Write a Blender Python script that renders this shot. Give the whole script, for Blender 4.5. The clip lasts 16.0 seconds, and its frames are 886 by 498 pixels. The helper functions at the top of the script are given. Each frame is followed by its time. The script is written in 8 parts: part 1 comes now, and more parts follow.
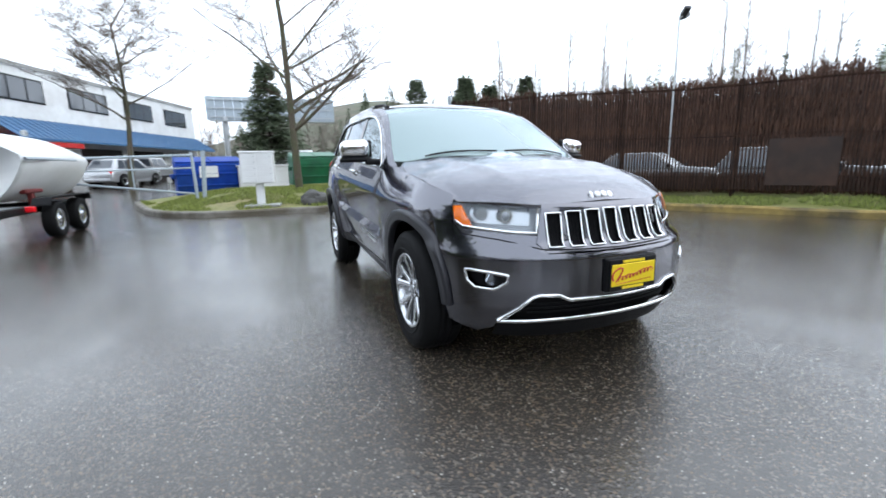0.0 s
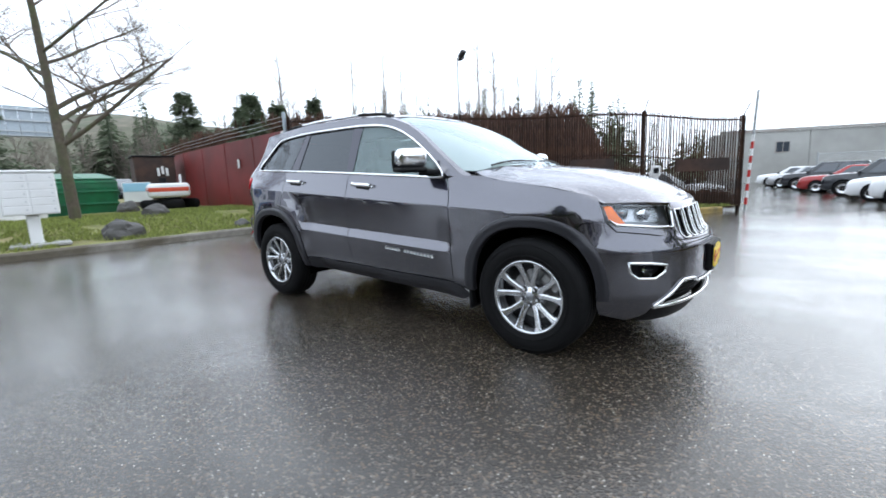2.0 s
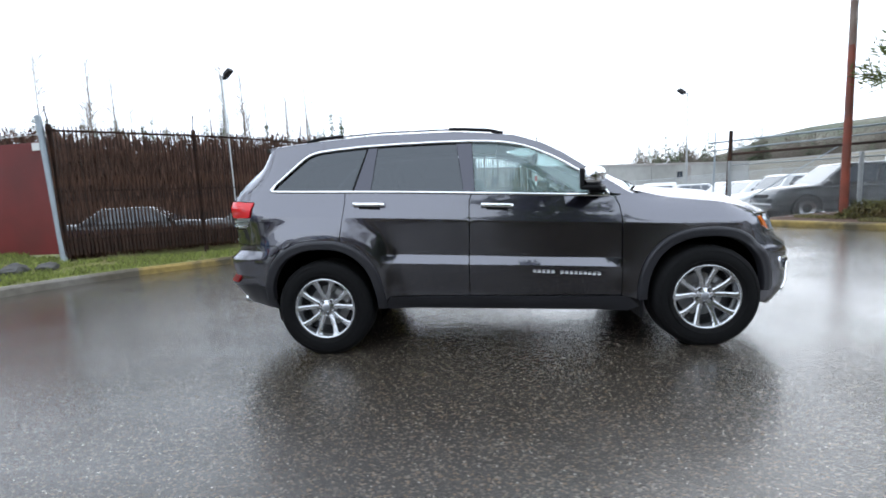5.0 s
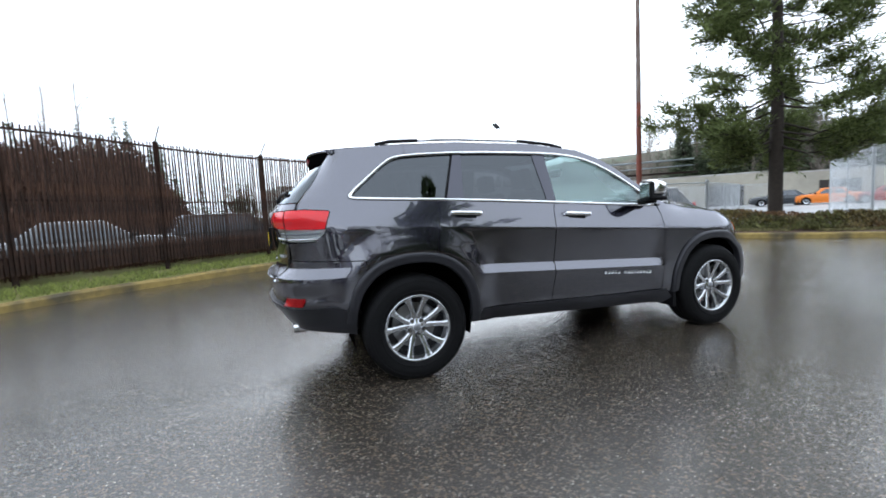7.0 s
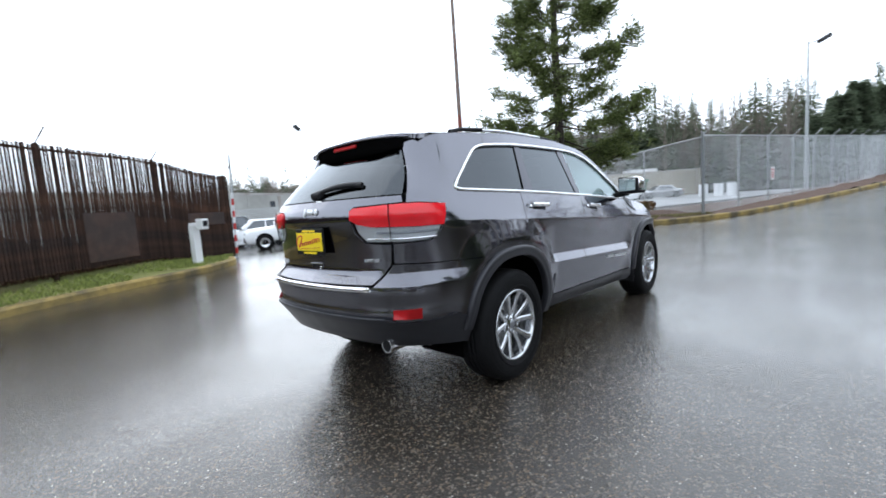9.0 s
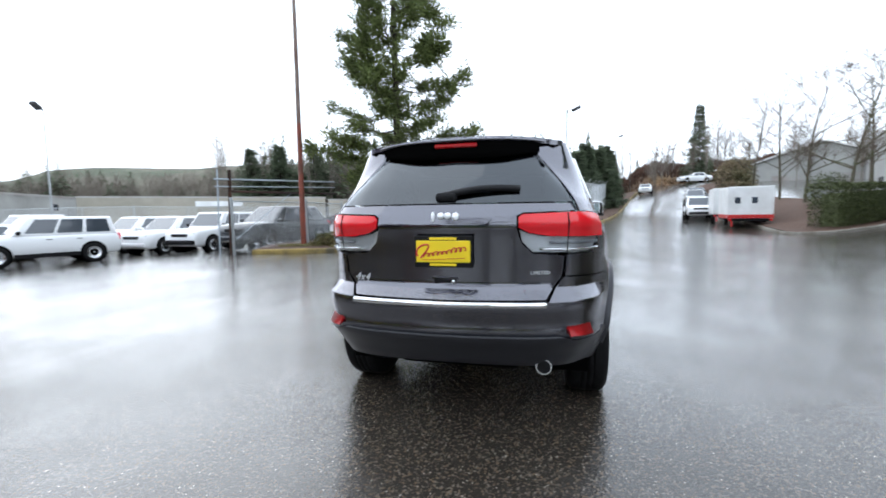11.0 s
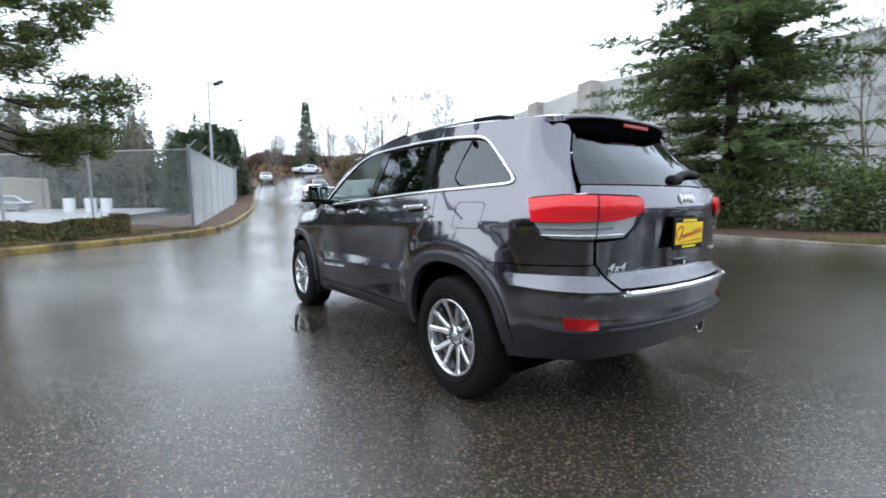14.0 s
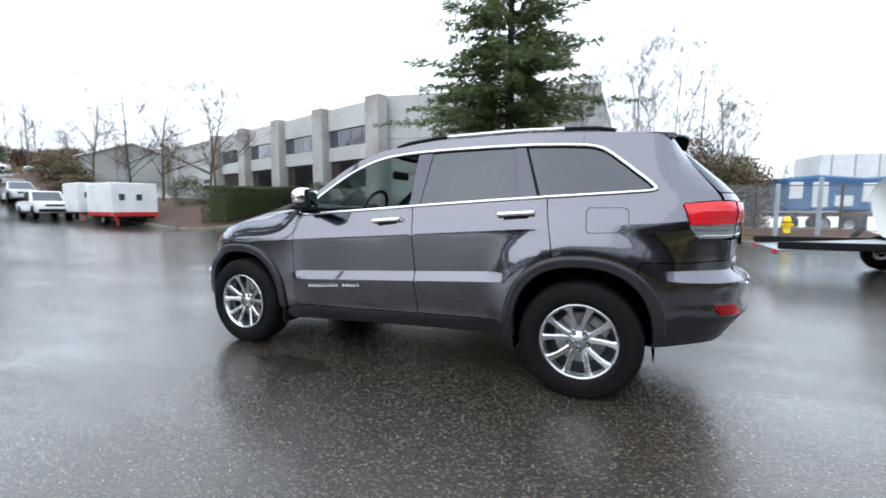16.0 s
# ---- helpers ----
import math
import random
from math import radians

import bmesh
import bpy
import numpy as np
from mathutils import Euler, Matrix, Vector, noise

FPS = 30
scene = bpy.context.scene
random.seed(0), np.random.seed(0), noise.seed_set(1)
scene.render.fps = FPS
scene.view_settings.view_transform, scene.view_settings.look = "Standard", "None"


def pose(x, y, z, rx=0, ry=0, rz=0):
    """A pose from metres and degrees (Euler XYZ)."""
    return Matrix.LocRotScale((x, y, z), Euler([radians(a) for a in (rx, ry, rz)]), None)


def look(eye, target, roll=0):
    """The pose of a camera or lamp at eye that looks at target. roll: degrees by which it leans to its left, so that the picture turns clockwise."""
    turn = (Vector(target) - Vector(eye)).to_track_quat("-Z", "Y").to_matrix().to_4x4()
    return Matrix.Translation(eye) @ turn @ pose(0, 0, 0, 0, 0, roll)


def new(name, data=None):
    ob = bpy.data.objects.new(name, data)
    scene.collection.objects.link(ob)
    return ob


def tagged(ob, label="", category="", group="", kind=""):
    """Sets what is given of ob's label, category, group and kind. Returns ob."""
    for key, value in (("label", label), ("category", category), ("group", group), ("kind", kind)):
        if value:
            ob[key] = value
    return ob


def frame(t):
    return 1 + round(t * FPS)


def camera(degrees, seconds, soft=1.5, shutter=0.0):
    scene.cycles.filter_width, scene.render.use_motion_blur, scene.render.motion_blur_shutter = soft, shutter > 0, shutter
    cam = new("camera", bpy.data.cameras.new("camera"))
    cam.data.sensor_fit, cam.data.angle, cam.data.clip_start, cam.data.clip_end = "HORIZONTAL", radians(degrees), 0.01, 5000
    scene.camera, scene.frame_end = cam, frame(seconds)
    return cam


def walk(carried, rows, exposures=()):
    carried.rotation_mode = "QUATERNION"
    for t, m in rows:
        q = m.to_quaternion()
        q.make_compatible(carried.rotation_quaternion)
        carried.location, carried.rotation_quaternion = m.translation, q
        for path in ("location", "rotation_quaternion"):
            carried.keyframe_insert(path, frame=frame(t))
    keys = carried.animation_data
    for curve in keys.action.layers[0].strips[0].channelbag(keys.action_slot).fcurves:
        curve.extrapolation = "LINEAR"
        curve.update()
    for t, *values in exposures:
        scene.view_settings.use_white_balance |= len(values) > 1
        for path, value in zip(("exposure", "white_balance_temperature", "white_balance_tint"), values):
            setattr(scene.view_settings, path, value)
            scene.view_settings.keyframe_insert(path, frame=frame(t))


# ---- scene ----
cam = camera(91.5, 16.0, soft=1.7, shutter=0.35)
PATH = [
    (0, (4.047, -1.735, 1.168), (2.234, -0.984, 0.784), -1.4),
    (0.5, (3.772, -2.188, 1.151), (2.074, -1.197, 0.785), -2.0),
    (1, (3.473, -2.632, 1.139), (1.941, -1.398, 0.777), -1.8),
    (1.5, (3.107, -2.987, 1.126), (1.69, -1.62, 0.773), -3.6),
    (2, (2.731, -3.341, 1.141), (1.493, -1.803, 0.825), -2.3),
    (2.5, (2.337, -3.659, 1.157), (1.222, -2.026, 0.853), -2.9),
    (3, (1.869, -3.88, 1.167), (0.894, -2.157, 0.881), -2.2),
    (3.5, (1.373, -4.076, 1.173), (0.598, -2.252, 0.904), -2.7),
    (4, (0.862, -4.162, 1.169), (0.29, -2.268, 0.874), -4.1),
    (4.2, (0.657, -4.203, 1.186), (0.174, -2.28, 0.926), -3.4),
    (6.3, (-1.576, -4.081, 1.201), (-1.194, -2.128, 0.998), -3.2),
    (6.5, (-1.773, -4.025, 1.206), (-1.282, -2.092, 1.048), -2.7),
    (7, (-2.287, -3.853, 1.21), (-1.618, -1.977, 1.03), -2.9),
    (7.5, (-2.728, -3.582, 1.217), (-1.826, -1.808, 1.023), -3.6),
    (8, (-3.19, -3.303, 1.236), (-2.068, -1.657, 1.06), -3.2),
    (8.5, (-3.582, -2.93, 1.226), (-2.288, -1.419, 1.018), -4.4),
    (9, (-3.932, -2.522, 1.243), (-2.457, -1.188, 1.031), -4.1),
    (9.2, (-4.053, -2.346, 1.265), (-2.503, -1.106, 1.022), -3.9),
    (11.3, (-4.7, -0.246, 1.257), (-2.739, 0.073, 1.033), -0.8),
    (11.5, (-4.702, -0.034, 1.273), (-2.731, 0.158, 0.992), -0.7),
    (12, (-4.585, 0.484, 1.267), (-2.605, 0.347, 1.024), -0.2),
    (12.5, (-4.446, 1.024, 1.248), (-2.506, 0.611, 0.994), 0.8),
    (13, (-4.223, 1.559, 1.229), (-2.365, 0.868, 0.965), 0.8),
    (13.5, (-3.932, 2.051, 1.247), (-2.176, 1.116, 1.046), 0.7),
    (14, (-3.571, 2.485, 1.238), (-1.956, 1.328, 1.006), 0.1),
    (14.5, (-3.14, 2.838, 1.247), (-1.683, 1.484, 1.041), 0.4),
    (15, (-2.72, 3.193, 1.237), (-1.464, 1.652, 1.017), 0.2),
    (15.5, (-2.243, 3.463, 1.226), (-1.217, 1.762, 0.994), 0.5),
    (16, (-1.757, 3.693, 1.225), (-0.949, 1.874, 1.03), 0.0),
]
walk(cam, [(t, look(eye, aim, roll)) for t, eye, aim, roll in PATH])

# overcast sky: a pale cloud deck over a faint clear sky, and one very soft sun
SUN_AZ, SUN_EL = radians(62), radians(42)
world = bpy.data.worlds.new("sky")
scene.world = world
world.use_nodes = True
wn, wl = world.node_tree.nodes, world.node_tree.links
sky = wn.new("ShaderNodeTexSky")
sky.sky_type, sky.sun_disc, sky.sun_elevation, sky.sun_rotation = "NISHITA", False, SUN_EL, radians(90) - SUN_AZ
grey = wn.new("ShaderNodeHueSaturation")
grey.inputs["Saturation"].default_value = 0.25
deck = wn.new("ShaderNodeMix")
deck.data_type = "RGBA"
deck.inputs[0].default_value = 0.80
deck.inputs[7].default_value = (9.9, 11.2, 12.9, 1)
wl.new(sky.outputs[0], grey.inputs["Color"])
wl.new(grey.outputs[0], deck.inputs[6])
wl.new(deck.outputs[2], wn["Background"].inputs["Color"])
wn["Background"].inputs["Strength"].default_value = 0.123
sun = new("sun", bpy.data.lights.new("sun", "SUN"))
sun.data.energy, sun.data.angle, sun.data.color = 0.42, radians(80), (1.0, 0.98, 0.95)
sun.matrix_world = look((0, 0, 60), (60 * -math.cos(SUN_AZ), 60 * -math.sin(SUN_AZ), 60 - 60 * math.tan(SUN_EL)))
scene.view_settings.exposure = 0.76


# ---- materials ----
def material(name, colour, rough=0.6, metal=0.0, vary=0.0, scale=8.0, bump=0.0, bump_scale=60.0, second=None, second_scale=1.2, coat=0.0, island=0.0, spec=0.5, piece=0.0, stretch=None):
    """A surface of one base colour, varied by fine grain and by broad patches of a second colour."""
    m = bpy.data.materials.new(name)
    m.use_nodes = True
    n, k = m.node_tree.nodes, m.node_tree.links
    b = n["Principled BSDF"]
    b.inputs["Roughness"].default_value, b.inputs["Metallic"].default_value = rough, metal
    b.inputs["Coat Weight"].default_value, b.inputs["Coat Roughness"].default_value = coat, 0.03
    b.inputs["Specular IOR Level"].default_value = spec
    c = n.new("ShaderNodeRGB")
    c.outputs[0].default_value = (*colour, 1)
    out = c.outputs[0]
    co = n.new("ShaderNodeTexCoord").outputs["Object"]
    if stretch:
        mp = n.new("ShaderNodeMapping")
        mp.inputs["Scale"].default_value = stretch
        k.new(co, mp.inputs[0])
        co = mp.outputs[0]

    def noise_of(s, detail=4.0):
        t = n.new("ShaderNodeTexNoise")
        t.inputs["Scale"].default_value, t.inputs["Detail"].default_value = s, detail
        k.new(co, t.inputs["Vector"])
        return t.outputs["Fac"]

    if second:
        ramp = n.new("ShaderNodeMapRange")
        ramp.inputs[1].default_value, ramp.inputs[2].default_value = 0.42, 0.64
        k.new(noise_of(second_scale), ramp.inputs[0])
        mix = n.new("ShaderNodeMix")
        mix.data_type = "RGBA"
        mix.inputs[7].default_value = (*second, 1)
        k.new(ramp.outputs[0], mix.inputs[0])
        k.new(out, mix.inputs[6])
        out = mix.outputs[2]

    def brighten(fac, amount, out):
        rng = n.new("ShaderNodeMapRange")
        rng.inputs[3].default_value, rng.inputs[4].default_value = 1 - amount, 1 + amount
        rng.clamp = False
        k.new(fac, rng.inputs[0])
        hsv = n.new("ShaderNodeHueSaturation")
        k.new(rng.outputs[0], hsv.inputs["Value"])
        k.new(out, hsv.inputs["Color"])
        return hsv.outputs[0]

    if vary:
        out = brighten(noise_of(scale), vary * 2, out)
    if island:
        out = brighten(n.new("ShaderNodeNewGeometry").outputs["Random Per Island"], island, out)
    if piece:
        out = brighten(n.new("ShaderNodeObjectInfo").outputs["Random"], piece, out)
    k.new(out, b.inputs["Base Color"])
    if bump:
        bp = n.new("ShaderNodeBump")
        bp.inputs["Strength"].default_value, bp.inputs["Distance"].default_value = bump, 0.01
        k.new(noise_of(bump_scale, 3.0), bp.inputs["Height"])
        k.new(bp.outputs[0], b.inputs["Normal"])
    return m


def glass(name, tint, rough=0.0, clear=0.9, ior=1.62, film=0.0):
    """A pane: mirror-like by Fresnel, otherwise a tinted see-through sheet; film mixes in pale diffuse colour that
    paints sky sheen.
    """
    m = bpy.data.materials.new(name)
    m.use_nodes = True
    n, k = m.node_tree.nodes, m.node_tree.links
    n.remove(n["Principled BSDF"])
    see, gloss, mix, fr = n.new("ShaderNodeBsdfTransparent"), n.new("ShaderNodeBsdfGlossy"), n.new("ShaderNodeMixShader"), n.new("ShaderNodeLayerWeight")
    see.inputs[0].default_value = (*[v * clear for v in tint], 1)
    gloss.inputs["Roughness"].default_value = rough
    gloss.inputs["Color"].default_value = (0.88, 0.94, 1, 1)
    # the same gloss from both sides of the sheet: least face on, full at a grazing angle
    low = ((ior - 1) / (ior + 1)) ** 2
    steep, gain = n.new("ShaderNodeMath"), n.new("ShaderNodeMath")
    steep.operation, gain.operation = "POWER", "MULTIPLY_ADD"
    fr.inputs["Blend"].default_value = 0.5
    steep.inputs[1].default_value, gain.inputs[1].default_value, gain.inputs[2].default_value = 5.0, 1 - low, low
    k.new(fr.outputs["Facing"], steep.inputs[0])
    k.new(steep.outputs[0], gain.inputs[0])
    k.new(gain.outputs[0], mix.inputs[0])
    base = see.outputs[0]
    if film:
        # this pale diffuse share puts reflected sky brightness into the pane's colour
        sky_sheen, sheen_mix = n.new("ShaderNodeBsdfDiffuse"), n.new("ShaderNodeMixShader")
        sky_sheen.inputs[0].default_value = (*[v ** 1.5 for v in tint], 1)
        sheen_mix.inputs[0].default_value = film
        k.new(see.outputs[0], sheen_mix.inputs[1])
        k.new(sky_sheen.outputs[0], sheen_mix.inputs[2])
        base = sheen_mix.outputs[0]
    k.new(base, mix.inputs[1])
    k.new(gloss.outputs[0], mix.inputs[2])
    k.new(mix.outputs[0], n["Material Output"].inputs[0])
    return m


def wet_asphalt():
    m = bpy.data.materials.new("wet asphalt")
    m.use_nodes = True
    n, k = m.node_tree.nodes, m.node_tree.links
    b = n["Principled BSDF"]
    co = n.new("ShaderNodeTexCoord").outputs["Object"]

    def tex(kind, s, **sockets):
        t = n.new(kind)
        t.inputs["Scale"].default_value = s
        for key, v in sockets.items():
            t.inputs[key].default_value = v
        k.new(co, t.inputs["Vector"])
        return t

    def span(src, a, b2, c=0.0, d=1.0):
        r = n.new("ShaderNodeMapRange")
        for i, v in enumerate((a, b2, c, d)):
            r.inputs[i + 1].default_value = v
        k.new(src, r.inputs[0])
        return r.outputs[0]

    def blend(fac, a, b2):
        x = n.new("ShaderNodeMix")
        x.data_type = "RGBA"
        k.new(fac, x.inputs[0])
        for i, v in ((6, a), (7, b2)):
            if isinstance(v, tuple):
                x.inputs[i].default_value = (*v, 1)
            else:
                k.new(v, x.inputs[i])
        return x.outputs[2]

    def times(a, b2):
        x = n.new("ShaderNodeMath")
        x.operation = "MULTIPLY"
        k.new(a, x.inputs[0])
        if isinstance(b2, float):
            x.inputs[1].default_value = b2
        else:
            k.new(b2, x.inputs[1])
        return x.outputs[0]

    stones = tex("ShaderNodeTexVoronoi", 98.0)
    chips = tex("ShaderNodeTexVoronoi", 70.0)
    patches = tex("ShaderNodeTexNoise", 0.28, Detail=6.0, Roughness=0.62)
    puddles = tex("ShaderNodeTexNoise", 0.45, Detail=5.0, Roughness=0.55, Distortion=0.6)
    fine = tex("ShaderNodeTexNoise", 160.0, Detail=2.0)
    drawn = n.new("ShaderNodeMapping")
    drawn.inputs["Scale"].default_value = (0.22, 1.1, 1.0)
    drawn.inputs["Rotation"].default_value = (0, 0, 0.5)
    k.new(co, drawn.inputs[0])
    streaks = n.new("ShaderNodeTexNoise")
    streaks.inputs["Scale"].default_value, streaks.inputs["Detail"].default_value, streaks.inputs["Roughness"].default_value, streaks.inputs["Distortion"].default_value = 0.9, 7.0, 0.62, 0.8
    k.new(drawn.outputs[0], streaks.inputs["Vector"])
    blots = tex("ShaderNodeTexNoise", 2.6, Detail=5.0, Roughness=0.7)
    tone = n.new("ShaderNodeSeparateColor")
    k.new(stones.outputs["Color"], tone.inputs[0])
    tone2 = n.new("ShaderNodeSeparateColor")
    k.new(chips.outputs["Color"], tone2.inputs[0])
    base = blend(span(patches.outputs["Fac"], 0.35, 0.65), (0.024, 0.020, 0.016), (0.044, 0.037, 0.030))
    base = blend(span(tone.outputs[0], 0.70, 1.0, 0.0, 0.85), base, blend(tone.outputs[2], (0.165, 0.148, 0.125), (0.145, 0.098, 0.058)))
    pale = times(span(tone2.outputs[1], 0.945, 0.96), span(chips.outputs["Distance"], 0.34, 0.22))
    base = blend(pale, base, (0.38, 0.36, 0.315))
    k.new(base, b.inputs["Base Color"])
    wet = n.new("ShaderNodeMath")
    wet.operation, wet.use_clamp = "ADD", True
    k.new(times(span(puddles.outputs["Fac"], 0.34, 0.7), span(blots.outputs["Fac"], 0.3, 0.7, 0.55, 1.0)), wet.inputs[0])
    k.new(span(streaks.outputs["Fac"], 0.48, 0.68, 0.0, 0.5), wet.inputs[1])
    wet = wet.outputs[0]
    rough = n.new("ShaderNodeMix")
    rough.inputs[2].default_value, rough.inputs[3].default_value = 0.20, 0.12
    k.new(wet, rough.inputs[0])
    k.new(rough.outputs[0], b.inputs["Roughness"])
    b.inputs["Specular IOR Level"].default_value = 0.55
    k.new(span(wet, 0.0, 1.0, 0.5, 0.86), b.inputs["Coat Weight"])
    b.inputs["Coat Roughness"].default_value, b.inputs["Coat IOR"].default_value = 0.035, 1.33
    bp = n.new("ShaderNodeBump")
    bp.inputs["Distance"].default_value = 0.006
    k.new(span(wet, 0.0, 1.0, 0.42, 0.2), bp.inputs["Strength"])
    swell = tex("ShaderNodeTexNoise", 7.0, Detail=3.0)
    lift = times(swell.outputs["Fac"], 0.5)
    hgt = n.new("ShaderNodeMath")
    hgt.operation = "ADD"
    k.new(stones.outputs["Distance"], hgt.inputs[0])
    k.new(fine.outputs["Fac"], hgt.inputs[1])
    both = n.new("ShaderNodeMath")
    k.new(hgt.outputs[0], both.inputs[0])
    k.new(lift, both.inputs[1])
    k.new(both.outputs[0], bp.inputs["Height"])
    k.new(bp.outputs[0], b.inputs["Normal"])
    film = n.new("ShaderNodeBump")
    film.inputs["Distance"].default_value, film.inputs["Strength"].default_value = 0.006, 0.08
    k.new(both.outputs[0], film.inputs["Height"])
    k.new(film.outputs[0], b.inputs["Coat Normal"])
    return m


ASPHALT = wet_asphalt()
GRASS = material("wet grass", (0.16, 0.175, 0.04), 0.75, vary=0.3, scale=3, second=(0.22, 0.19, 0.075), second_scale=0.5, bump=0.8, bump_scale=90)
GALV_DULL = material("dull weathered zinc", (0.13, 0.12, 0.105), 0.7, 0.2, vary=0.2, scale=5)
THIN_GRASS = material("thin straw grass", (0.17, 0.15, 0.06), 0.7, island=0.5)
BLADE = material("grass blade", (0.20, 0.235, 0.055), 0.6, island=0.5)
EARTH = material("bark mulch", (0.085, 0.046, 0.030), 0.9, vary=0.4, scale=14, bump=0.9, bump_scale=45)
KERB = material("painted concrete kerb", (0.30, 0.21, 0.06), 0.7, vary=0.2, scale=9, second=(0.075, 0.06, 0.03), second_scale=1.6, bump=0.6, bump_scale=40)
YARD = material("pale wet yard concrete", (0.40, 0.41, 0.42), 0.35, vary=0.15, scale=1.2, second=(0.22, 0.225, 0.23), second_scale=0.12, bump=0.2)
WATER = material("rain water", (0.040, 0.034, 0.027), 0.03, vary=0.5, scale=40, second=(0.02, 0.017, 0.014), second_scale=9)
CONCRETE = material("weathered concrete", (0.34, 0.34, 0.33), 0.8, vary=0.12, scale=2, second=(0.26, 0.26, 0.25), second_scale=0.3, bump=0.2)
RUST = material("rusty brown steel", (0.026, 0.016, 0.013), 0.85, spec=0.2, vary=0.25, scale=6, second=(0.062, 0.030, 0.018), second_scale=2.5, bump=0.3, bump_scale=50, piece=0.3)
RUST_DARK = material("dark rusted sheet", (0.032, 0.019, 0.015), 0.75, vary=0.3, scale=5, second=(0.06, 0.028, 0.018), second_scale=1.3, bump=0.3)
RED_STEEL = material("oxide red sheet steel", (0.165, 0.016, 0.014), 0.5, vary=0.15, scale=1.5, second=(0.13, 0.016, 0.014), second_scale=0.8, bump=0.15)
GALV = material("galvanised steel", (0.42, 0.44, 0.45), 0.42, 0.8, vary=0.1, scale=20)
WIRE = material("galvanised wire", (0.58, 0.61, 0.63), 0.5, 0.3)
GREY_PAINT = material("grey painted steel", (0.33, 0.38, 0.42), 0.5, vary=0.1, scale=5)
RED_POLE = material("rust red painted steel", (0.22, 0.045, 0.022), 0.6, vary=0.2, scale=3, second=(0.12, 0.04, 0.025))
OLD_POLE = material("weathered grey-brown pole", (0.20, 0.155, 0.13), 0.7, vary=0.2, scale=3, second=(0.14, 0.07, 0.05))
WHITE = material("white paint", (0.76, 0.77, 0.77), 0.45, vary=0.05, scale=3, second=(0.66, 0.66, 0.65), second_scale=0.8)
WHITE_GLOSS = material("white gloss paint", (0.8, 0.81, 0.82), 0.15, coat=0.6)
BLACK = material("black plastic", (0.008, 0.008, 0.009), 0.5, spec=0.14, bump=0.15, bump_scale=300)
RUBBER = material("tyre rubber", (0.0075, 0.0075, 0.008), 0.66, spec=0.12, vary=0.15, scale=30, bump=0.2, bump_scale=150)
CHROME = material("chrome", (0.86, 0.87, 0.88), 0.05, 1.0)
ALLOY = material("silver painted alloy", (0.60, 0.61, 0.63), 0.17, 0.95)
DARK_METAL = material("dark cast metal", (0.045, 0.045, 0.048), 0.5, 0.7)
BRAKE = material("brushed brake steel", (0.35, 0.35, 0.35), 0.35, 1.0)
STUCCO = material("pale grey stucco", (0.47, 0.475, 0.465), 0.85, vary=0.06, scale=3, second=(0.40, 0.40, 0.385), second_scale=0.25, bump=0.15, bump_scale=80)
STUCCO_DARK = material("grey stucco pilaster", (0.38, 0.37, 0.35), 0.85, vary=0.08, scale=2, second=(0.31, 0.275, 0.25), second_scale=0.4, bump=0.15)
BEIGE = material("beige block wall", (0.36, 0.33, 0.27), 0.85, vary=0.08, scale=2, second=(0.30, 0.28, 0.23), second_scale=0.3)
TILT = material("grey tilt-up wall", (0.40, 0.40, 0.38), 0.85, vary=0.08, scale=1, second=(0.31, 0.31, 0.29), second_scale=0.15)
WINDOW = material("dark window glass", (0.05, 0.06, 0.075), 0.06, coat=1.0)
# near-black colour paints the shade inside recesses, shop fronts and doorways
OPENING_SHADE = material("painted shade of openings", (0.03, 0.024, 0.021), 0.8)
BLUE_ROOF = material("blue metal awning", (0.045, 0.13, 0.26), 0.4, vary=0.1, scale=2)
PALE_BLUE = material("pale blue print", (0.30, 0.55, 0.70), 0.5)
BLUE = material("blue painted steel", (0.004, 0.045, 0.32), 0.6, spec=0.25, vary=0.15, scale=3, second=(0.008, 0.045, 0.22))
GREEN = material("green painted steel", (0.008, 0.13, 0.055), 0.45, vary=0.15, scale=3, second=(0.01, 0.09, 0.045))
YELLOW = material("yellow paint", (0.85, 0.62, 0.015), 0.45, vary=0.06, scale=6)
RED = material("red paint", (0.52, 0.022, 0.02), 0.4)
BARK = material("grey brown bark", (0.085, 0.068, 0.05), 0.9, vary=0.25, scale=12, second=(0.07, 0.075, 0.035), second_scale=3, bump=0.8, bump_scale=40)
BARK_DARK = material("dark conifer bark", (0.035, 0.026, 0.020), 0.9, vary=0.25, scale=12, bump=0.8, bump_scale=40)
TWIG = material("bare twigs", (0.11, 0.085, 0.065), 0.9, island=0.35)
# paler than TWIG: distance haze is put into the colour
TWIG_HAZED = material("haze-paled far twigs", (0.17, 0.145, 0.12), 0.95, island=0.3)
FIR = material("fir needles", (0.150, 0.195, 0.085), 0.7, island=0.5, vary=0.2, scale=0.8)
PINE = material("pine needles", (0.12, 0.15, 0.050), 0.7, island=0.55, vary=0.25, scale=0.7)
# greyer needle green, with distance haze put into the colour
FIR_HAZED = material("hazed far fir needles", (0.115, 0.145, 0.09), 0.85, island=0.5)
HEDGE_LEAF = material("clipped hedge leaves", (0.065, 0.080, 0.026), 0.6, island=0.6)
SHRUB = material("low shrub leaves", (0.085, 0.085, 0.022), 0.7, island=0.6, vary=0.3, scale=0.9, second=(0.15, 0.075, 0.03), second_scale=0.7)
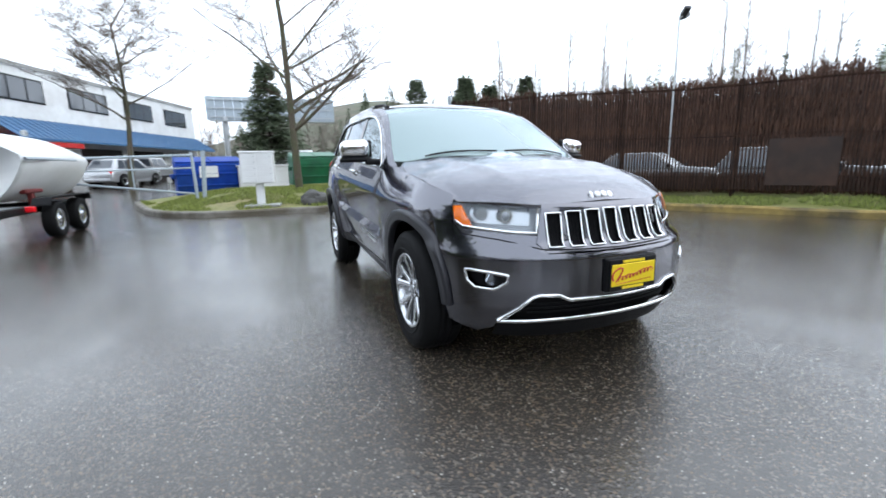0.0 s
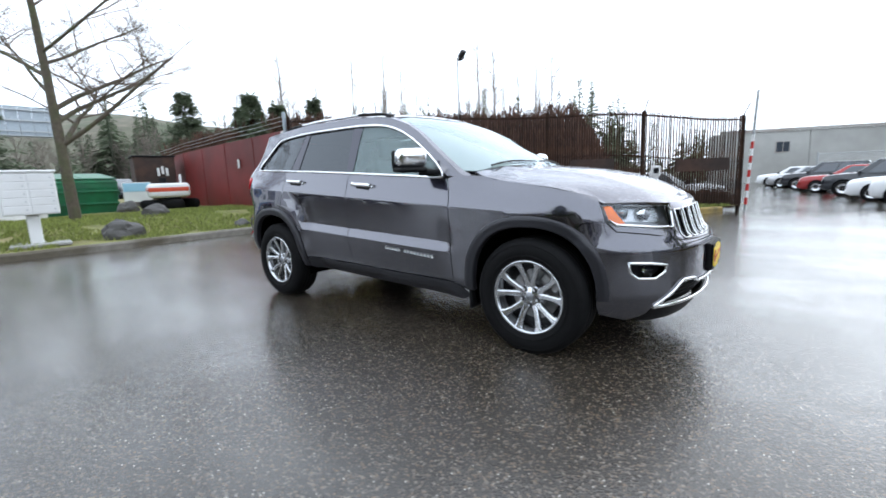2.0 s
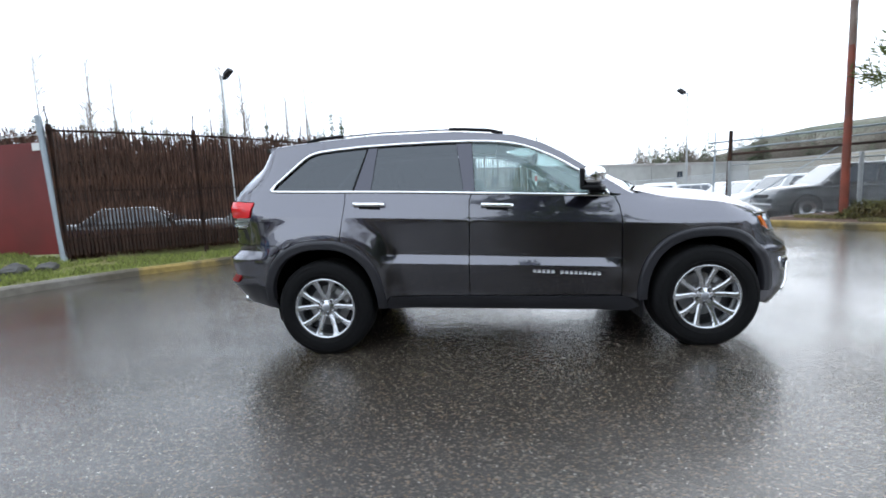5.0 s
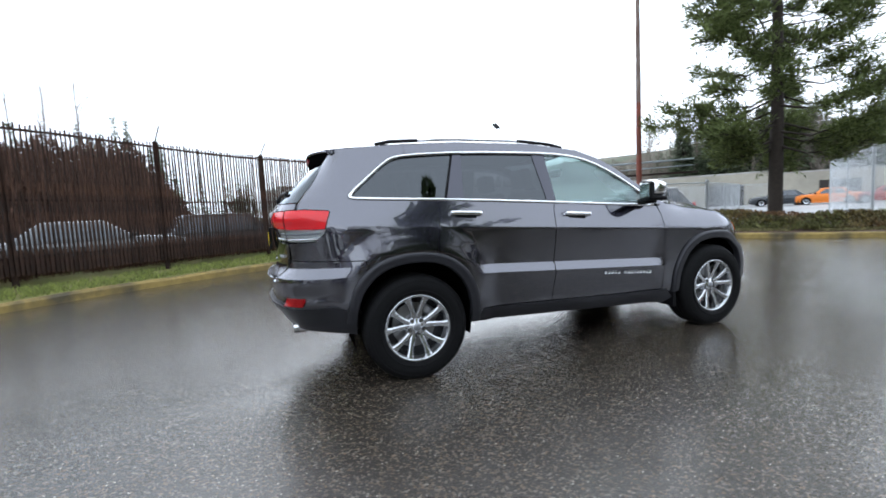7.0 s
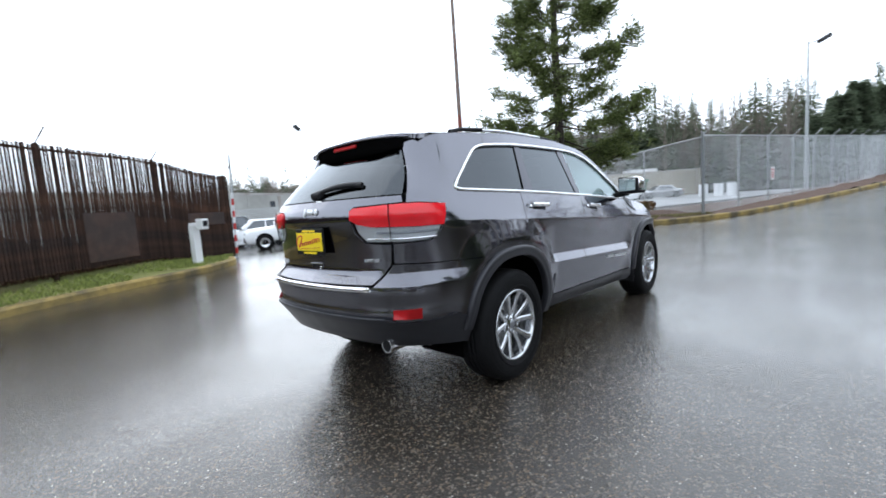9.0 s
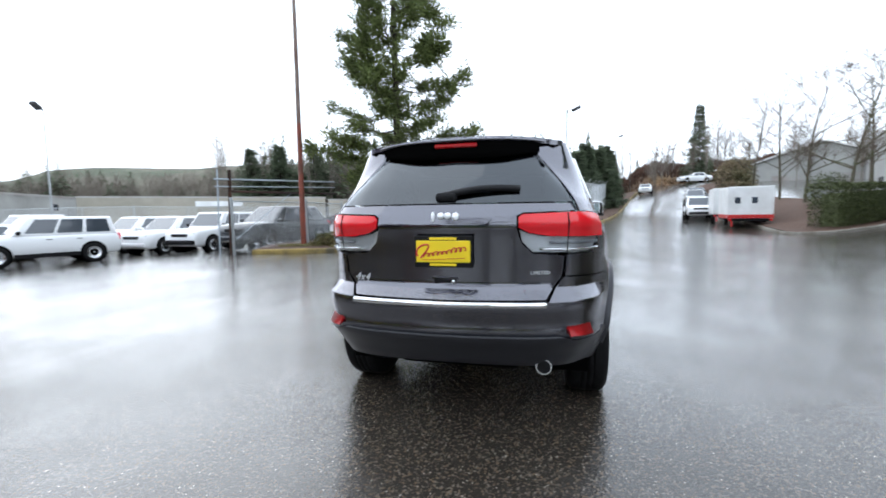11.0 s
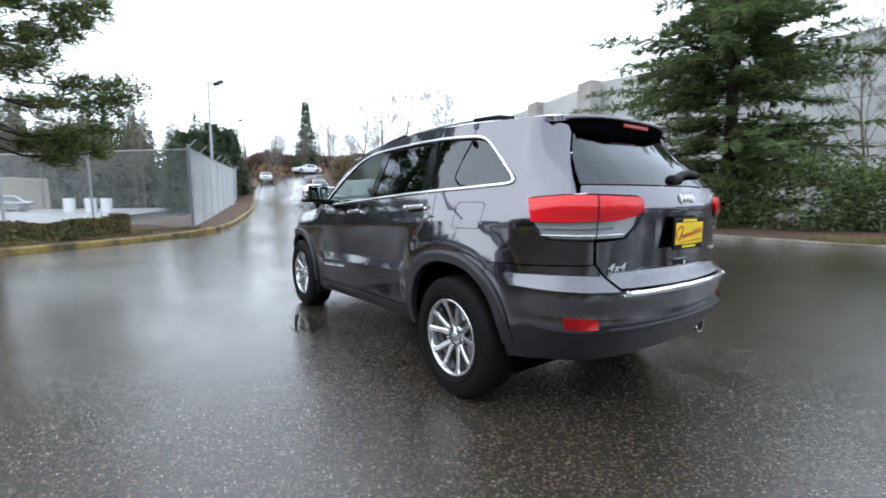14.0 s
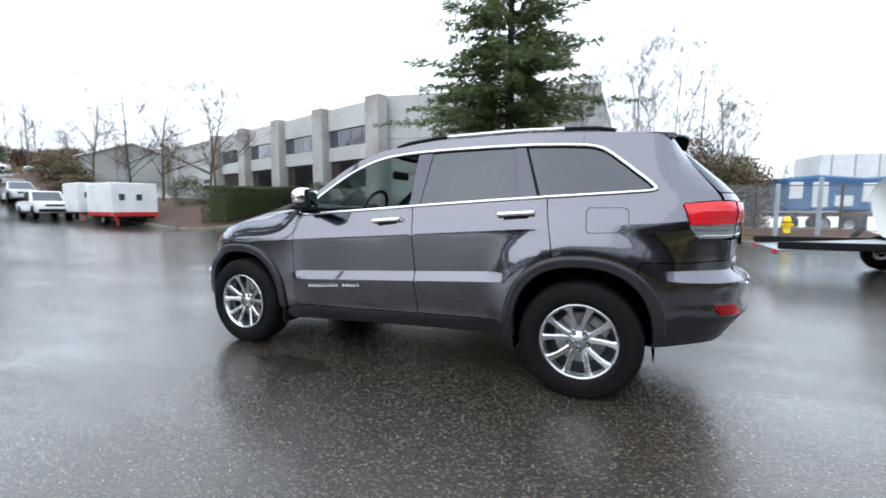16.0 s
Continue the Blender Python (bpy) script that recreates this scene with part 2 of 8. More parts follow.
for m in (FIR, PINE, FIR_HAZED):
    # needles let some light through
    n, k = m.node_tree.nodes, m.node_tree.links
    b, thin, both = n["Principled BSDF"], n.new("ShaderNodeBsdfTranslucent"), n.new("ShaderNodeMixShader")
    k.new(b.inputs["Base Color"].links[0].from_socket, thin.inputs[0])
    both.inputs[0].default_value = 0.42
    k.new(b.outputs[0], both.inputs[1])
    k.new(thin.outputs[0], both.inputs[2])
    k.new(both.outputs[0], n["Material Output"].inputs[0])
THICKET = material("bare brown thicket", (0.19, 0.14, 0.085), 0.8, island=0.55, vary=0.3, scale=0.6, second=(0.10, 0.10, 0.045), second_scale=0.5)
KERB_GREY = material("worn concrete kerb", (0.20, 0.185, 0.16), 0.75, vary=0.2, scale=8, second=(0.10, 0.085, 0.06), second_scale=1.2, bump=0.6, bump_scale=40)
SCRUB = material("dry tan hillside", (0.21, 0.135, 0.07), 0.95, island=0.4, vary=0.4, scale=0.25, second=(0.11, 0.065, 0.04), second_scale=0.1)
BRUSH = material("dead brown brush", (0.082, 0.042, 0.028), 0.95, island=0.5, vary=0.2, scale=0.7)
STONE = material("grey boulder", (0.085, 0.082, 0.08), 0.8, vary=0.25, scale=5, bump=0.8, bump_scale=12)
HILL = material("wooded hillside", (0.125, 0.115, 0.085), 0.95, vary=0.35, scale=0.35, second=(0.07, 0.085, 0.05), second_scale=0.06, bump=1.0, bump_scale=0.6)
LAMP_GLOW = material("lit lamp", (1, 0.7, 0.35), 0.5)
LAMP_GLOW.node_tree.nodes["Principled BSDF"].inputs["Emission Color"].default_value = (1, 0.62, 0.25, 1)
LAMP_GLOW.node_tree.nodes["Principled BSDF"].inputs["Emission Strength"].default_value = 4
# darker copy of PAINT: shade on flares, sill and valance put into colour
PAINT_SHADED = material("grey paint darkened for shade", (0.028, 0.028, 0.033), 0.32, 0.25, vary=0.05, scale=600)
PILLAR = material("satin dark pillar trim", (0.085, 0.085, 0.098), 0.12, 1.0)
PAINT = material("granite grey metallic paint", (0.050, 0.049, 0.068), 0.24, 1.0, vary=0.04, scale=900, coat=1.0)
PAINT.node_tree.nodes["Principled BSDF"].inputs["Coat IOR"].default_value = 2.1
PAINT.node_tree.nodes["Principled BSDF"].inputs["Coat Tint"].default_value = (0.97, 0.97, 1, 1)
PAINT.node_tree.nodes["Principled BSDF"].inputs["Specular Tint"].default_value = (0.72, 0.72, 0.78, 1)


def rain_drops(m):
    """Beads of rain on the faces that look upwards."""
    n, k = m.node_tree.nodes, m.node_tree.links
    geo, sep, up, bp = n.new("ShaderNodeNewGeometry"), n.new("ShaderNodeSeparateXYZ"), n.new("ShaderNodeMapRange"), n.new("ShaderNodeBump")
    k.new(geo.outputs["Normal"], sep.inputs[0])
    k.new(sep.outputs["Z"], up.inputs[0])
    up.inputs[1].default_value, up.inputs[2].default_value, up.inputs[4].default_value = 0.55, 0.9, 0.45
    drop, rng = n.new("ShaderNodeTexVoronoi"), n.new("ShaderNodeMapRange")
    drop.inputs["Scale"].default_value = 110
    k.new(n.new("ShaderNodeTexCoord").outputs["Object"], drop.inputs["Vector"])
    rng.inputs[1].default_value, rng.inputs[2].default_value, rng.inputs[3].default_value, rng.inputs[4].default_value = 0.15, 0.5, 1.0, 0.0
    k.new(drop.outputs["Distance"], rng.inputs[0])
    bp.inputs["Distance"].default_value = 0.003
    k.new(up.outputs[0], bp.inputs["Strength"])
    k.new(rng.outputs[0], bp.inputs["Height"])
    k.new(bp.outputs[0], n["Principled BSDF"].inputs["Normal"])
    k.new(bp.outputs[0], n["Principled BSDF"].inputs["Coat Normal"])


rain_drops(PAINT)
LINER = material("matt black liner", (0.003, 0.003, 0.003), 1.0, spec=0.0)
LAMP_SILVER = material("silvered lamp bowl", (0.52, 0.53, 0.55), 0.24, 0.9)
LAMP_WHITE = material("pale lamp insert", (0.72, 0.73, 0.75), 0.3, 0.8, bump=0.5, bump_scale=120)
LAMP_GREY = material("grey lamp insert", (0.30, 0.31, 0.33), 0.35, 0.6)
GLASS_CLEAR = glass("clear car glass", (0.74, 0.90, 0.88), clear=0.92, ior=1.7, film=0.17)
GLASS_SCREEN = glass("wet windscreen glass", (0.74, 0.88, 0.87), 0.03, 0.9, 1.9, 0.36)
GLASS_DARK = glass("privacy glass", (0.07, 0.077, 0.085), clear=0.5, ior=1.85)
GLASS_REAR = glass("tailgate glass", (0.07, 0.077, 0.085), 0.02, clear=0.5, ior=1.8)
GLASS_LENS = glass("clear lamp lens", (0.92, 0.94, 0.95), clear=0.95)
RED_LENS = material("red lamp lens", (0.74, 0.014, 0.022), 0.12, coat=0.35, spec=0.4)
BADGE = material("satin silver badge", (0.74, 0.75, 0.76), 0.35, 0.45)
RED_DARK = material("dark red reflector", (0.36, 0.005, 0.007), 0.3, coat=0.15, spec=0.3)
AMBER_LENS = material("amber lens", (0.80, 0.16, 0.01), 0.12, coat=1.0)
MIRROR = material("mirror glass", (0.85, 0.87, 0.88), 0.02, 1.0)
LEATHER = material("dark leather", (0.022, 0.021, 0.021), 0.5, bump=0.2, bump_scale=120)
TRIM = material("grey cabin trim", (0.06, 0.06, 0.06), 0.6)


# ---- mesh helpers ----
def link_mesh(name, me, mat, parent=None, label="", smooth=False):
    if mat:
        me.materials.append(mat)
    if smooth:
        me.polygons.foreach_set("use_smooth", [True] * len(me.polygons))
    ob = new(name, me)
    if parent:
        ob.parent = parent
    return tagged(ob, label)


def part(name, bm, mat, parent, label="", smooth=False):
    me = bpy.data.meshes.new(name)
    bm.to_mesh(me)
    bm.free()
    return link_mesh(name, me, mat, parent, label, smooth)


def solid(name, verts, faces, mat, parent=None, label="", smooth=False):
    me = bpy.data.meshes.new(name)
    me.from_pydata([tuple(v) for v in verts], [], faces)
    me.update()
    return link_mesh(name, me, mat, parent, label, smooth)


def thing(name, place, turn=0.0, label="", category="", group=""):
    e = new(name)
    e.matrix_basis = pose(*place, 0, 0, turn)
    return tagged(e, label, category, group)


def box(bm, c, s, bevel=0.0, rot=None, segs=1):
    """Adds a box with centre c and size s, its edges rounded."""
    r = bmesh.ops.create_cube(bm, size=1.0)
    vs = r["verts"]
    for v in vs:
        v.co = Vector((v.co.x * s[0], v.co.y * s[1], v.co.z * s[2]))
    if bevel:
        es = {e for v in vs for e in v.link_edges}
        vs = list({v for f in bmesh.ops.bevel(bm, geom=list(es), offset=bevel, segments=segs, profile=0.5, affect="EDGES")["faces"] for v in f.verts} | {v for v in vs if v.is_valid})
    m = Matrix.Translation(c) @ (rot.to_4x4() if rot else Matrix())
    for v in vs:
        v.co = m @ v.co
    return bm


def boxes(*items):
    bm = bmesh.new()
    for it in items:
        box(bm, *it)
    return bm


def cyl(bm, a, b, r1, r2=None, n=12, cap=True):
    a, b = Vector(a), Vector(b)
    d = b - a
    r = bmesh.ops.create_cone(bm, cap_ends=cap, segments=n, radius1=r1, radius2=r1 if r2 is None else r2, depth=d.length)
    m = Matrix.Translation((a + b) / 2) @ d.to_track_quat("Z", "Y").to_matrix().to_4x4()
    bmesh.ops.transform(bm, matrix=m, verts=r["verts"])
    return bm


def rod(a, b, r1, r2=None, n=12):
    return cyl(bmesh.new(), a, b, r1, r2, n)


def prism(pts, a, b, axis="y"):
    """An outline pulled from a to b along an axis; the outline holds the other two coordinates."""
    bm = bmesh.new()
    put = {"x": lambda p, q, w: (w, p, q), "y": lambda p, q, w: (p, w, q), "z": lambda p, q, w: (p, q, w)}[axis]
    lo, hi = [[bm.verts.new(put(p, q, w)) for p, q in pts] for w in (a, b)]
    n = len(pts)
    for i in range(n):
        bm.faces.new((lo[i], lo[(i + 1) % n], hi[(i + 1) % n], hi[i]))
    bm.faces.new(lo[::-1]), bm.faces.new(hi)
    bmesh.ops.recalc_face_normals(bm, faces=bm.faces)
    return bm


def soften(bm, width, segs=2, angle=30):
    es = [e for e in bm.edges if len(e.link_faces) == 2 and e.calc_face_angle(0) > radians(angle)]
    bmesh.ops.bevel(bm, geom=es, offset=width, segments=segs, profile=0.5, affect="EDGES")
    return bm


class Soup:
    """Many small pieces gathered for one mesh."""

    def __init__(self):
        self.v, self.f = [], []

    def tube(self, pts, radii, n=5):
        start = len(self.v)
        pts = [Vector(p) for p in pts]
        for i, p in enumerate(pts):
            d = (pts[min(i + 1, len(pts) - 1)] - pts[max(i - 1, 0)]).normalized()
            s = d.cross(Vector((0.31, 0.17, 0.93)) if abs(d.z) < 0.9 else Vector((1, 0, 0))).normalized()
            t = d.cross(s)
            for j in range(n):
                a = 2 * math.pi * j / n
                self.v.append(p + radii[i] * (math.cos(a) * s + math.sin(a) * t))
        for i in range(len(pts) - 1):
            for j in range(n):
                k = start + i * n
                self.f.append((k + j, k + (j + 1) % n, k + n + (j + 1) % n, k + n + j))

    def blade(self, p, d, up, length, width):
        """A pointed leaf of two triangles, slightly folded."""
        side = d.cross(up).normalized() * width / 2
        k = len(self.v)
        self.v += [p, p + d * length * 0.45 + side + up * width * 0.2, p + d * length, p + d * length * 0.45 - side + up * width * 0.2]
        self.f += [(k, k + 1, k + 2), (k, k + 2, k + 3)]

    def ob(self, name, mat, parent=None, label="", smooth=False):
        return solid(name, self.v, self.f, mat, parent, label, smooth)


def smoothstep(a, b, x):
    t = min(1.0, max(0.0, (x - a) / (b - a)))
    return t * t * (3 - 2 * t)


def rise(x, y):
    """The height of the paved ground: level round the car, climbing along the street and towards the offices."""
    yard = smoothstep(0.3, 5.0, y - 0.83 + 0.22 * (x - 13.6)) * smoothstep(90, 70, x)
    z = (0.028 * max(0.0, x - 12) + 2.1 * smoothstep(34, 74, x)) * (1 - yard)
    z -= 0.3 * smoothstep(-6.5, -11, y) * smoothstep(15, 21, x) * smoothstep(46, 34, x)
    z += 1.9 * smoothstep(-11, -24, y) * smoothstep(2, 12, x)
    z -= 0.37 * smoothstep(9.5, 17, y) * smoothstep(24, 12, x)
    z += 0.35 * smoothstep(-15, -34, x)
    return z


def polyline_at(pts, step):
    out = []
    for (ax, ay), (bx, by) in zip(pts, pts[1:]):
        n = max(1, round(math.hypot(bx - ax, by - ay) / step))
        out += [(ax + (bx - ax) * i / n, ay + (by - ay) * i / n) for i in range(n)]
    return out + [pts[-1]]


def rounded(pts, times=2):
    """Cuts the corners of an open line."""
    for _ in range(times):
        new_pts = [pts[0]]
        for a, b in zip(pts, pts[1:]):
            new_pts += [tuple(0.75 * p + 0.25 * q for p, q in zip(a, b)), tuple(0.25 * p + 0.75 * q for p, q in zip(a, b))]
        pts = new_pts + [pts[-1]]
    return pts


# ---- ground ----
from mathutils.geometry import delaunay_2d_cdt


def inside(poly, x, y):
    hit = False
    for (ax, ay), (bx, by) in zip(poly, poly[1:] + poly[:1]):
        if (ay > y) != (by > y) and x < (bx - ax) * (y - ay) / (by - ay) + ax:
            hit = not hit
    return hit


def filled(outline, holes, step, clear=0.35, lines=()):
    """Triangles that fill an outline less its holes, with a grid of points inside and tight rows along creases: points and faces."""
    def dense(loop):
        loop = [Vector(p) for p in loop]
        out = []
        for a, b in zip(loop, loop[1:] + loop[:1]):
            n = max(1, round((b - a).length / step))
            out += [a + (b - a) * i / n for i in range(n)]
        return out

    loops = [dense(l) for l in [outline, *holes]]
    pts, edges = [], []
    for l in loops:
        s = len(pts)
        pts += l
        edges += [(s + i, s + (i + 1) % len(l)) for i in range(len(l))]
    rim = np.array([tuple(p) for p in pts])
    lo, hi = rim.min(0), rim.max(0)
    nx, ny = max(1, round((hi[0] - lo[0]) / step)), max(1, round((hi[1] - lo[1]) / step))
    plain = [[(p.x, p.y) for p in l] for l in loops]
    for line in lines:
        for a, b in zip(line, line[1:]):
            a, b = Vector(a), Vector(b)
            n = max(1, round((b - a).length / 0.028))
            o = Vector((a.y - b.y, b.x - a.x)).normalized() * 0.004
            for i in range(n):
                for q in (a + (b - a) * i / n + o, a + (b - a) * i / n - o):
                    if inside(plain[0], q.x, q.y) and not any(inside(h, q.x, q.y) for h in plain[1:]) and ((rim - (q.x, q.y)) ** 2).sum(1).min() > 0.010 ** 2:
                        pts.append(q)
    rim = np.array([tuple(p) for p in pts])
    for i in range(nx + 1):
        for j in range(ny + 1):
            x, y = lo[0] + (hi[0] - lo[0]) * i / nx, lo[1] + (hi[1] - lo[1]) * j / ny
            if inside(plain[0], x, y) and not any(inside(h, x, y) for h in plain[1:]):
                if ((rim - (x, y)) ** 2).sum(1).min() > (clear * step) ** 2:
                    pts.append(Vector((x, y)))
    v, _, f, *_ = delaunay_2d_cdt(pts, edges, [], 0, 1e-6)
    keep = []
    for t in f:
        x, y = sum(v[i].x for i in t) / 3, sum(v[i].y for i in t) / 3
        if inside(plain[0], x, y) and not any(inside(h, x, y) for h in plain[1:]):
            keep.append(tuple(t))
    return v, keep


def axis_lines():
    near = [i * 1.5 for i in range(-24, 36)]
    far = [60 * 1.25 ** i for i in range(15)]
    return [-v for v in far[::-1]] + [v for v in near if abs(v) < 58] + far


xs = axis_lines()
gv = [(x, y, rise(min(x, 200), y) - 0.0) for x in xs for y in xs]
gf = [(i * len(xs) + j, (i + 1) * len(xs) + j, (i + 1) * len(xs) + j + 1, i * len(xs) + j + 1) for i in range(len(xs) - 1) for j in range(len(xs) - 1)]
tagged(solid("ground", gv, gf, ASPHALT, smooth=True), "wet dark asphalt with pale stone chips and puddles", "ground", kind="structure")

KERB_WEST = rounded([(-14.2, -5.9), (-11.6, -5.2), (-9.4, -4.5), (-8.3, -3.5), (-8.0, -2.2), (-7.95, 0), (-7.95, 1.4), (-7.55, 2.9), (-6.5, 4.3), (-5.4, 5.35), (-3.6, 6.7), (-1.7, 7.8), (-0.3, 8.4), (0.9, 9.3), (1.35, 10.5)])
KERB_EAST = rounded([(7.55, 9.0), (8.0, 7.6), (8.9, 5.6), (10.3, 3.6), (12.0, 1.5), (13.9, 0.0), (16.5, -1.1), (28.5, -4.4), (47, -8.4), (80, -16)])
KERB_SOUTH = rounded([(9.5, -19.6), (9.7, -17.2), (8.7, -14.7), (6.6, -13.5), (4.2, -12.4), (0, -11.7), (-4, -12.3), (-7, -12.9), (-9, -14.5)])
KERB_HEDGE = rounded([(60, -19.5), (40, -15.4), (28, -13.2), (20.5, -11.6), (17.8, -11.9), (17.6, -14.0), (19.4, -18.0), (21.0, -22.5)])


def nearest(line, x, y):
    return min(math.hypot(x - a, y - b) for a, b in line)


def kerb(name, line, label, high=0.15, wide=0.16, side=1, mat=KERB, worn=None):
    """A kerb of butted stones along a line, each stone a part."""
    e = tagged(new(name), label, "kerb", kind="structure")
    pts = polyline_at(line, 0.08)
    run, stone = [pts[0]], []
    for p in pts[1:]:
        run.append(p)
        if sum(math.dist(a, b) for a, b in zip(run, run[1:])) > 1.5:
            stone.append(run)
            run = [p]
    stone.append(run)
    for run in stone:
        if len(run) < 2:
            continue
        run = run[::max(1, len(run) // 8)] + ([run[-1]] if (len(run) - 1) % max(1, len(run) // 8) else [])
        v, f = [], []
        for i, (x, y) in enumerate(run):
            a, b = run[max(0, i - 1)], run[min(len(run) - 1, i + 1)]
            d = math.hypot(b[0] - a[0], b[1] - a[1]) or 1
            nx, ny = -(b[1] - a[1]) / d * side, (b[0] - a[0]) / d * side
            z = rise(x, y)
            wob = 0.012 * noise.noise((x * 0.8, y * 0.8, 3))
            for o, h in ((0, -0.05), (0.0, high * 0.75 + wob), (0.03, high + wob), (wide, high + wob), (wide, -0.05)):
                v.append((x + nx * o, y + ny * o, z + h))
        for i in range(len(run) - 1):
            f += [(i * 5 + j, (i + 1) * 5 + j, (i + 1) * 5 + j + 1, i * 5 + j + 1) for j in range(4)]
        f += [(0, 1, 2, 3, 4), tuple(len(v) - 5 + j for j in (4, 3, 2, 1, 0))]
        solid("kerb_stone", v, f, worn if worn and run[0][0] < -6.2 and run[0][1] < 3.6 else mat, e)
    return e


def bank(name, outline, line, mat, label, high=0.14, climb=0.32, reach=3.0, step=0.7, bumps=0.05, lift=None):
    def z(x, y):
        d = nearest(line, x, y)
        return rise(x, y) + high + climb * smoothstep(0.2, reach, d) + bumps * noise.noise((x * 0.7, y * 0.7, 1.3)) * smoothstep(0.1, 1, d)
    v, f = filled(outline, [], step)
    tagged(solid(name, [(p.x, p.y, z(p.x, p.y)) for p in v], f, mat, smooth=True), label, "ground", kind="structure")
    return z


kerb("kerb_west", KERB_WEST, "mossy yellow-painted concrete kerb round the grass, its paint worn off in places", side=1, worn=KERB_GREY)
kerb("kerb_east", KERB_EAST, "yellow-painted concrete kerb along the shrub bed", side=1)
kerb("kerb_south", KERB_SOUTH, "worn concrete kerb in front of the conifers", side=1, mat=KERB_GREY)
kerb("kerb_hedge", KERB_HEDGE, "worn concrete kerb beside the hedge", side=1, mat=KERB_GREY)


def shifted(line, o):
    out = []
    for i, (x, y) in enumerate(line):
        a, b = line[max(0, i - 1)], line[min(len(line) - 1, i + 1)]
        d = math.hypot(b[0] - a[0], b[1] - a[1]) or 1
        out.append((x - (b[1] - a[1]) / d * o, y + (b[0] - a[0]) / d * o))
    return out


west_z = bank("grass_west", shifted(KERB_WEST[::2], 0.15) + [(1.9, 11.6), (-2.7, 9.5), (-5.0, 8.0), (-9.2, 4.8), (-14, 7.5), (-27, 10.5), (-30, 4), (-15, -1.2), (-14.6, -5.3)], KERB_WEST, GRASS, "wet green and straw-coloured grass bank")
east_z = bank("shrub_bed_ground", shifted(KERB_EAST[::3], 0.15) + [(80, -13.5), (47, -6.3), (28.5, -2.4), (18, 1.0), (15.2, 3.5), (13.8, 7.2), (9.2, 9.6)], KERB_EAST, EARTH, "brown mulch of the shrub bed", climb=0.12)
south_z = bank("planting_bed_south", shifted(KERB_SOUTH[::3], 0.15) + [(-9.6, -16), (-9.6, -20), (0, -20), (8.9, -20)], KERB_SOUTH, EARTH, "brown mulch bed with sparse grass under the conifers", climb=0.2)
hedge_z = bank("planting_bed_hedge", shifted(KERB_HEDGE[::3], 0.15) + [(24.5, -22.6), (27, -19.0), (40, -19.0), (60, -22.5)], KERB_HEDGE, EARTH, "brown mulch bed under the clipped hedge", climb=0.25)


def tufts(name, outline, zf, count, mat, label, low=0.05, high=0.13, seed=3, dense_at=None):
    """Grass blades scattered over an outline."""
    rnd, s = random.Random(seed), Soup()
    x0, x1 = min(p[0] for p in outline), max(p[0] for p in outline)
    y0, y1 = min(p[1] for p in outline), max(p[1] for p in outline)
    made = 0
    while made < count:
        x, y = rnd.uniform(x0, x1), rnd.uniform(y0, y1)
        if not inside(outline, x, y) or noise.noise((x * 0.9, y * 0.9, 7)) < -0.25:
            continue
        made += 1
        p = Vector((x, y, zf(x, y) - 0.01))
        for _ in range(3):
            a = rnd.uniform(0, 6.28)
            d = Vector((math.cos(a) * 0.45, math.sin(a) * 0.45, 1)).normalized()
            s.blade(p, d, Vector((-d.y, d.x, 0.1)).normalized(), rnd.uniform(low, high), rnd.uniform(0.012, 0.028))
    tagged(s.ob(name, mat), label, "grass", kind="stuff")


tufts("grass_blades", shifted(KERB_WEST[::2], 0.2) + [(1.7, 11.2), (-2.6, 8.7), (-4.7, 7.3), (-8.7, 4.0), (-14, 5.5), (-14, -2), (-12, -4.8)], west_z, 16000, BLADE, "short wet grass blades on the bank")
tufts("verge_grass", [q for q in shifted(KERB_SOUTH[::3], 0.2) if q[0] < 1.5] + [(-9.5, -15), (-3, -13.6), (0, -13.2)], south_z, 2500, THIN_GRASS, "thin grass along the south kerb", seed=5)
tufts("kerb_grass", [(8.0, 8.6), (8.9, 6.4), (10.9, 3.6), (12.6, 1.6), (13.8, 0.5), (14, 1.0), (12.2, 3.0), (9.6, 7.0), (8.8, 8.9)], east_z, 2200, THIN_GRASS, "mossy grass fringe behind the kerb", seed=6)


# the fenced yard is surfaced in pale worn concrete
yv, yf = filled([(19.5, 11.5), (24, 6.0), (36, 2.6), (50, -0.6), (64, -4.0), (66, 45), (12, 45), (14, 18)], [], 2.0)
tagged(solid("yard_pavement", [(p.x, p.y, rise(p.x, p.y) + 0.03) for p in yv], yf, YARD, smooth=True), "pale wet concrete surface of the fenced yard", "pavement", kind="structure")


def puddle(cx, cy, rx, ry, turn, seed):
    """A still sheet of rain water with a wandering rim."""
    c, s = math.cos(radians(turn)), math.sin(radians(turn))
    v = [(cx, cy, 0.0045)]
    for i in range(48):
        a = math.tau * i / 48
        k = 1 + 0.5 * noise.noise((math.cos(a) * 1.3, math.sin(a) * 1.3, seed)) + 0.16 * noise.noise((math.cos(a) * 5, math.sin(a) * 5, seed + 3))
        x, y = rx * k * math.cos(a), ry * k * math.sin(a)
        v.append((cx + c * x - s * y, cy + s * x + c * y, 0.0045))
    tagged(solid("puddle", v, [(0, 1 + i, 1 + (i + 1) % 48) for i in range(48)], WATER), "shallow rain puddle lying on the asphalt", "water", kind="structure")


puddle(0.62, 1.16, 0.34, 0.13, -8, 2.0)


# ---- fences ----
FENCE = rounded([(-8.72, 3.95), (-6.7, 5.65), (-4.63, 7.1), (-2.58, 8.6), (-0.4, 10.0), (1.66, 11.25)], 1)


